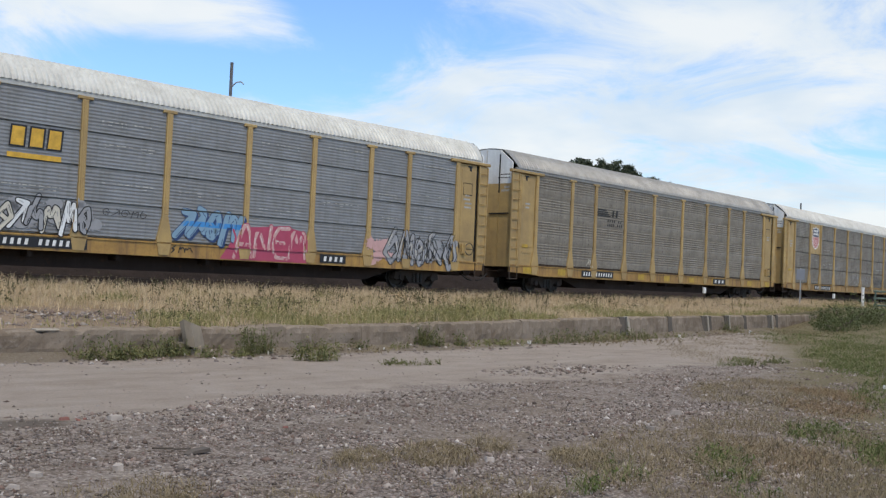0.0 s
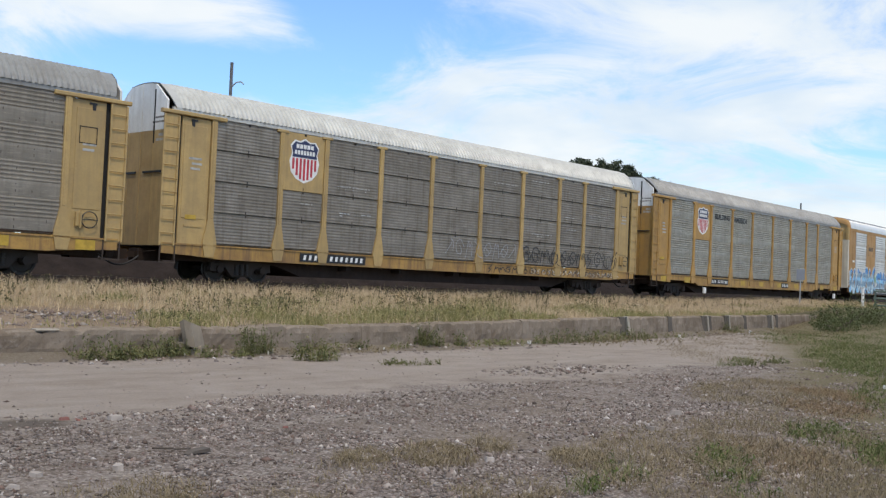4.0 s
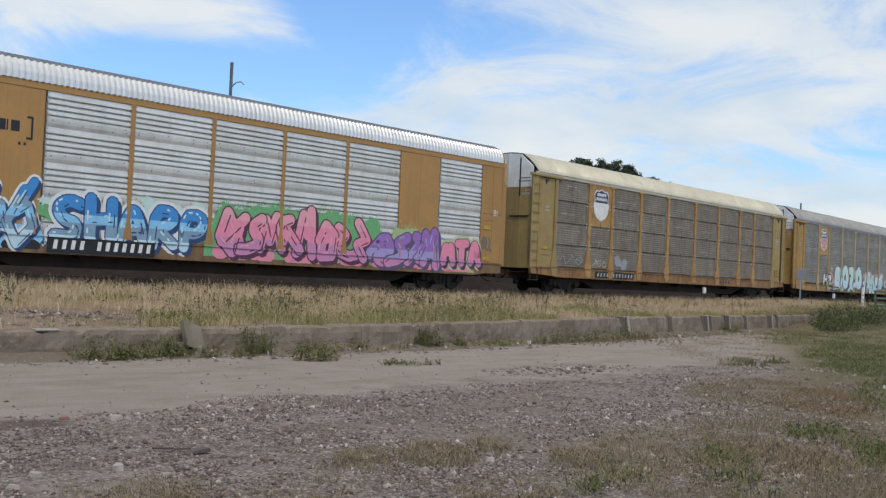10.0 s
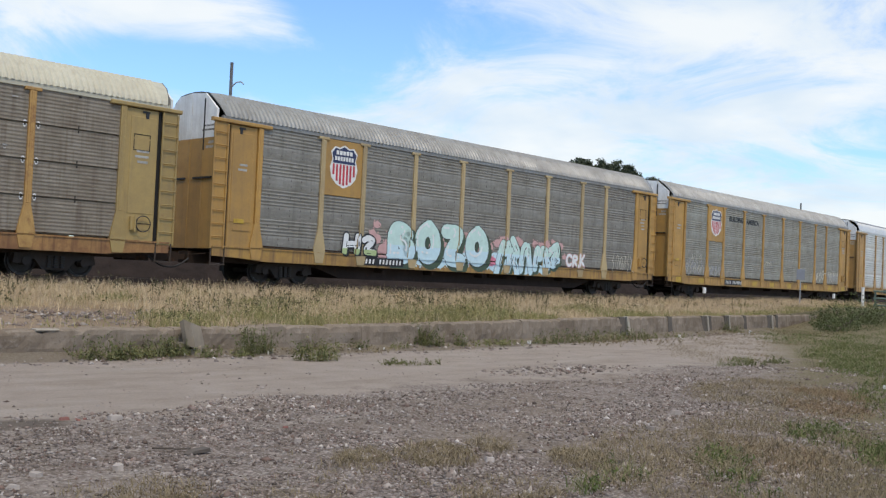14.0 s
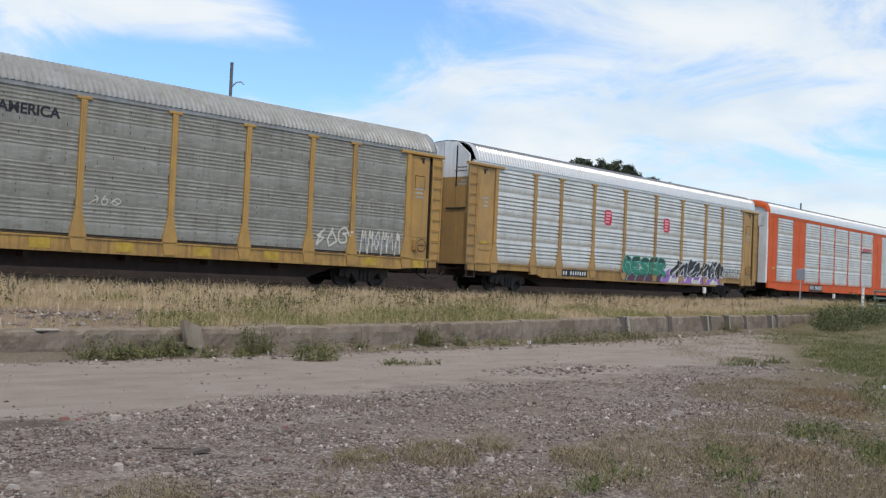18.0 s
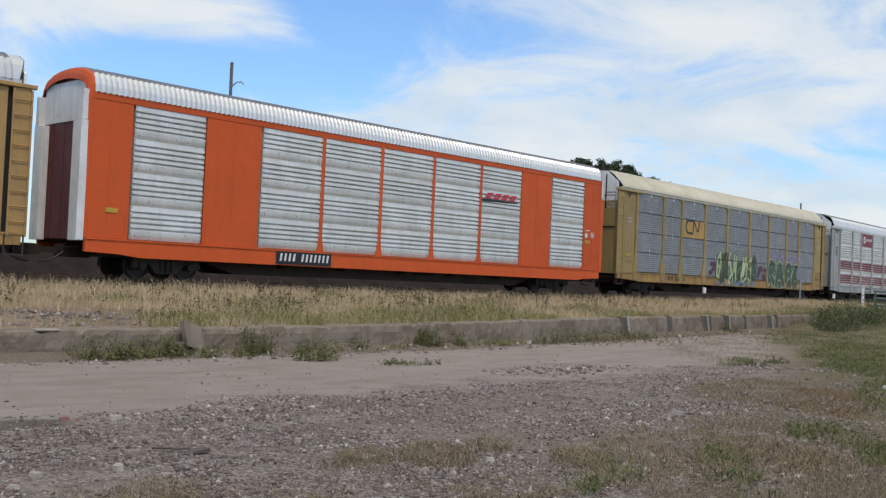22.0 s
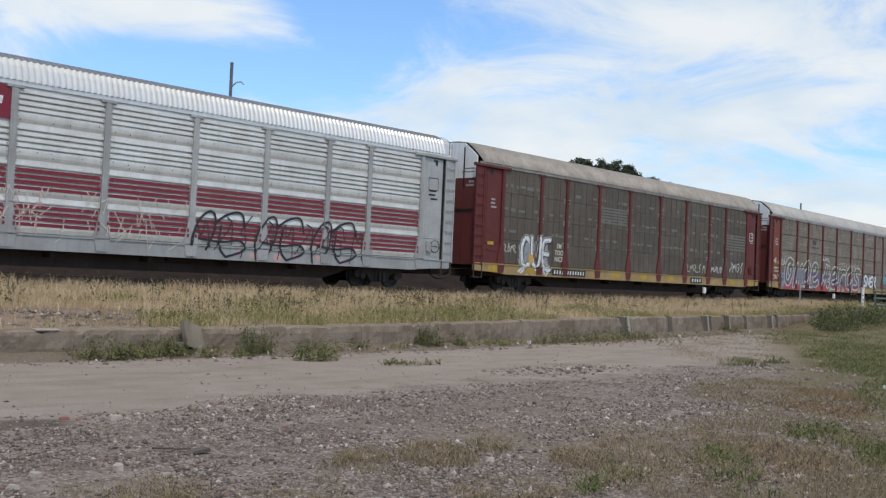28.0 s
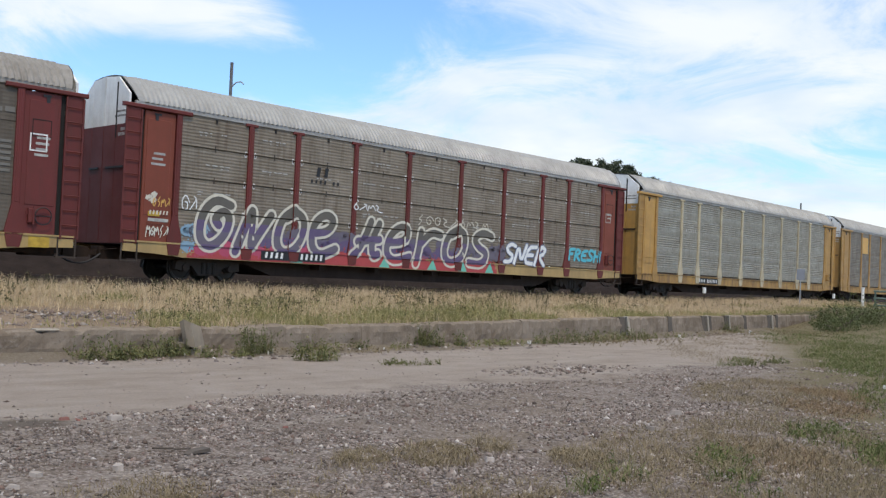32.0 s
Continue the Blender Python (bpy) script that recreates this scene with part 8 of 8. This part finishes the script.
def shrub(x, y, r, h, count, seed, label="dark green leafy shrub beside the lot"):
    g = random.Random(seed)
    b = new("shrub")
    b.location = (x, y, ground_z(x, y) - 0.03)
    tagged(b, label, "shrub", "shrubs beside the lot")
    m = Mesh()
    for i in range(9):
        a = g.random() * 6.283
        e = (r * 0.6 * math.cos(a), r * 0.6 * math.sin(a), h * g.uniform(0.5, 0.9))
        limb(m, [(0, 0, 0), (e[0] * 0.4, e[1] * 0.4, e[2] * 0.6), e], 0.02, 0.008)
    part("stem", m, BARK, b)
    q = np.random.default_rng(seed)
    n = count // 14
    a, d = q.random(n) * 6.283, q.random(n) ** 0.6
    pts = np.stack([r * d * np.cos(a), r * d * np.sin(a), np.zeros(n)], 1)
    me = leafy("foliage", pts, h * 0.25, h * 1.35, 16, 0.055, 0.6, seed)
    part("foliage", me, LEAF, b)


shrub(45.2, 18.9, 1.6, 1.25, 2600, 1)
shrub(47.6, 18.6, 1.5, 0.85, 1700, 5)
shrub(50.5, 18.6, 1.8, 0.75, 1500, 2)
shrub(53.5, 18.2, 1.8, 0.9, 1500, 3)
shrub(43.2, 18.4, 1.0, 0.6, 900, 4)


def tree(x, y, lobes, seed, h):
    g = random.Random(seed)
    b = new("tree")
    b.location = (x, y, 2.2)
    tagged(b, "dark green broadleaf tree beyond the railway", "tree", "far trees")
    m = Mesh()
    limb(m, [(0, 0, 0), (0.1, 0, h * 0.25), (0.0, 0.1, h * 0.5), (0.1, 0, h * 0.8)], 0.42, 0.14)
    for lb in lobes:
        limb(m, [(0, 0, h * g.uniform(0.3, 0.5)), (lb[0] * 0.5, lb[1] * 0.5, lb[2] * 0.75), (lb[0], lb[1], lb[2])], 0.16, 0.05)
    part("trunk", m, BARK, b)
    part("crown", leaves(lobes, 8000, 0.15, seed), TREE_LEAF, b)


def crown(seed, h, r):
    g = random.Random(seed)
    out = []
    for i in range(46):
        a = g.random() * 6.283
        q = r * math.sqrt(g.random())
        top = h * (0.985 - 0.10 * (q / r) ** 2)
        out.append((q * math.cos(a), q * math.sin(a), top * (0.80 + 0.20 * g.random() ** 0.5), r * g.uniform(0.16, 0.34), r * g.uniform(0.16, 0.34), h * g.uniform(0.015, 0.04)))
    return out


tree(95.7, 71.9, crown(3, 14.35, 2.0), 3, 14.35)
tree(97.9, 69.2, crown(5, 14.6, 2.3), 5, 14.6)
tree(99.3, 67.5, crown(9, 13.7, 1.5), 9, 13.7)
tree(101.4, 65.0, crown(12, 12.5, 2.0), 12, 12.5)

# ---- poles, sign, marker post, cabinet ----
POLE_WOOD = weathered("grey_pole_wood", (0.15, 0.15, 0.16), (0.07, 0.06, 0.05), 0.5, 0.9, bump=0.4)
GALV = weathered("grey_galvanised_metal", (0.40, 0.41, 0.42), (0.2, 0.19, 0.18), 0.4, 0.5, 0.5)


def pole(x, y, top, r, label, arm=True):
    b = new("utility_pole")
    b.location = (x, y, 2.1)
    tagged(b, label, "pole", "utility poles beyond the railway")
    m = Mesh()
    h = top - 2.1
    limb(m, [(0, 0, -0.2), (0, 0, h * 0.5), (0, 0, h)], r * 1.35, r)
    part("shaft", m, POLE_WOOD, b)
    if arm:
        m = Mesh()
        limb(m, [(0.0, 0, h - 1.25), (0.16, -0.16, h - 0.98), (0.34, -0.34, h - 0.92), (0.44, -0.44, h - 1.05)], 0.035, 0.03)
        part("bracket_arm", m, GALV, b)


pole(27.32, 41.87, 11.68, 0.068, "grey weathered wooden utility pole with a small bracket")
pole(104.2, 48.7, 11.44, 0.075, "thin grey utility pole standing far off", False)
sg = new("track_sign")
sg.location = (54.4, 25.3, ground_z(54.4, 25.3) - 0.05)
tagged(sg, "grey square sign seen from behind on a thin post", "sign")
turn = Matrix.Rotation(radians(-65), 4, "Z")
ps = part("sign_post", Mesh().rbox(-0.03, 0.03, -0.03, 0.03, 0, 2.05), GALV, sg)
pl = part("sign_plate", Mesh().rbox(-0.22, 0.22, -0.06, -0.035, 1.40, 2.0, 0.006), weathered("grey_sign_back", (0.23, 0.25, 0.29), amount=0.3), sg)
sg.rotation_euler = (0, 0, radians(-62))
mp = new("marker_post")
mp.location = (61.27, 24.55, ground_z(61.27, 24.55) - 0.05)
tagged(mp, "slim white marker post beside the track", "post")
part("shaft", Mesh().rod((0, 0, 0), (0, 0, 1.18), 0.085, 12), plain("white_plastic", (0.82, 0.82, 0.80), 0.45, vary=0.08), mp)
part("cap", Mesh().rod((0, 0, 1.18), (0, 0, 1.24), 0.10, 12), plain("white_plastic", (0.82, 0.82, 0.80), 0.45), mp)
for u, off in ((48.7, -2.5), (67.8, -2.5)):
    tm = new("track_marker")
    tm.location = (u, line_y(u, off), 0.86)
    tagged(tm, "short pale marker stub beside the rails", "marker", "track markers")
    part("stub", Mesh().rod((0, 0, 0), (0, 0, 0.58), 0.05, 10), DUSTY_STEEL, tm)
    part("cap", Mesh().rbox(-0.11, 0.11, -0.05, 0.05, 0.58, 0.90, 0.02), WHITE_PAINT, tm)
GREEN_PAINT = weathered("dull_green_paint", (0.10, 0.15, 0.125), (0.06, 0.06, 0.05), 0.4)
cb = new("pipe_stand")
cb.location = (61.6, 23.5, ground_z(61.6, 23.5) - 0.05)
cb.rotation_euler = (0, 0, radians(-66))
tagged(cb, "dull green metal stand of rails beside the track", "stand")
for k in range(3):
    part("rail_bar", Mesh().rod((-0.5, 0, 0.30 + 0.42 * k), (2.6, 0, 0.30 + 0.42 * k), 0.06, 8), GREEN_PAINT, cb)
for u in (-0.4, 0.7, 1.8):
    part("upright", Mesh().rbox(u - 0.05, u + 0.05, -0.05, 0.05, 0, 1.2), GREEN_PAINT, cb)


# ---- ties under the rails ----
TIE = weathered("creosoted_tie_wood", (0.075, 0.058, 0.045), (0.04, 0.032, 0.026), 0.5, 0.95, bump=0.5)
tie_shape = Mesh().rbox(-0.115, 0.115, -1.3, 1.3, -0.17, 0.0, 0.012).data("tie")
for i in range(200):
    x = -4.0 + 0.52 * i
    part("tie", tie_shape, TIE, bed, at=(x, line_y(x), RAIL_Z - 0.172), turn=line_turn(x))


# ---- movement ----
# the train's way along the line: seconds, metres
TRAIN = ((0.0, -94.75), (0.5, -89.10), (1.0, -83.40), (1.5, -77.73), (2.0, -72.11), (2.5, -66.55), (3.0, -60.94), (3.5, -55.29), (5.5, -33.07), (6.0, -27.45), (6.5, -21.81), (7.0, -16.17),
         (7.5, -10.55), (8.0, -4.94), (8.5, 0.62), (9.0, 6.16), (9.5, 11.69), (10.0, 17.36), (10.5, 22.92), (11.0, 28.54), (11.5, 34.15), (12.0, 39.80), (12.5, 45.33), (13.0, 50.97),
         (13.5, 56.53), (14.0, 62.15), (14.5, 67.73), (16.5, 90.00), (17.0, 95.59), (17.5, 101.15), (18.0, 106.85), (18.5, 112.52), (19.0, 118.24), (19.5, 123.92), (20.0, 129.53), (20.5, 135.12),
         (21.0, 140.82), (21.5, 146.41), (22.0, 151.99), (22.5, 157.55), (23.0, 163.20), (23.5, 168.84), (24.0, 174.46), (24.5, 180.10), (25.0, 185.66), (25.5, 191.25), (27.5, 213.60), (28.0, 219.19),
         (28.5, 224.72), (29.0, 230.39), (29.5, 235.92), (30.0, 241.07), (30.5, 246.60), (31.0, 252.16), (31.5, 257.72), (32.0, 263.28))


def train_at(t):
    for (a, p), (b, q) in zip(TRAIN, TRAIN[1:]):
        if t <= b:
            return p + (q - p) * (t - a) / (b - a)
    return TRAIN[-1][1]


def motions():
    for car, o in zip(CARS, CENTRES):
        rows = []
        for t, s in TRAIN:
            x = o - s
            rows.append((t, Matrix.Translation((x, line_y(x), BODY_Z)) @ Matrix.Rotation(line_turn(x), 4, "Z")))
        walk(car, rows)
    turns = [(i / FPS, -train_at(i / FPS) / 0.42) for i in range(32 * FPS + 1)]
    first = WHEELS[0][0]
    walk(first, [(t, Matrix.Translation((0, 0, 0.42)) @ Matrix.Rotation(w, 4, "Y")) for t, w in turns])
    keys = first.animation_data
    for wheel, a in WHEELS:
        wheel.matrix_parent_inverse = Matrix.Translation((a, 0, 0))
        if wheel != first:                       # all wheels turn alike
            wheel.rotation_mode = "QUATERNION"
            mine = wheel.animation_data_create()
            mine.action, mine.action_slot = keys.action, keys.action_slot


motions()
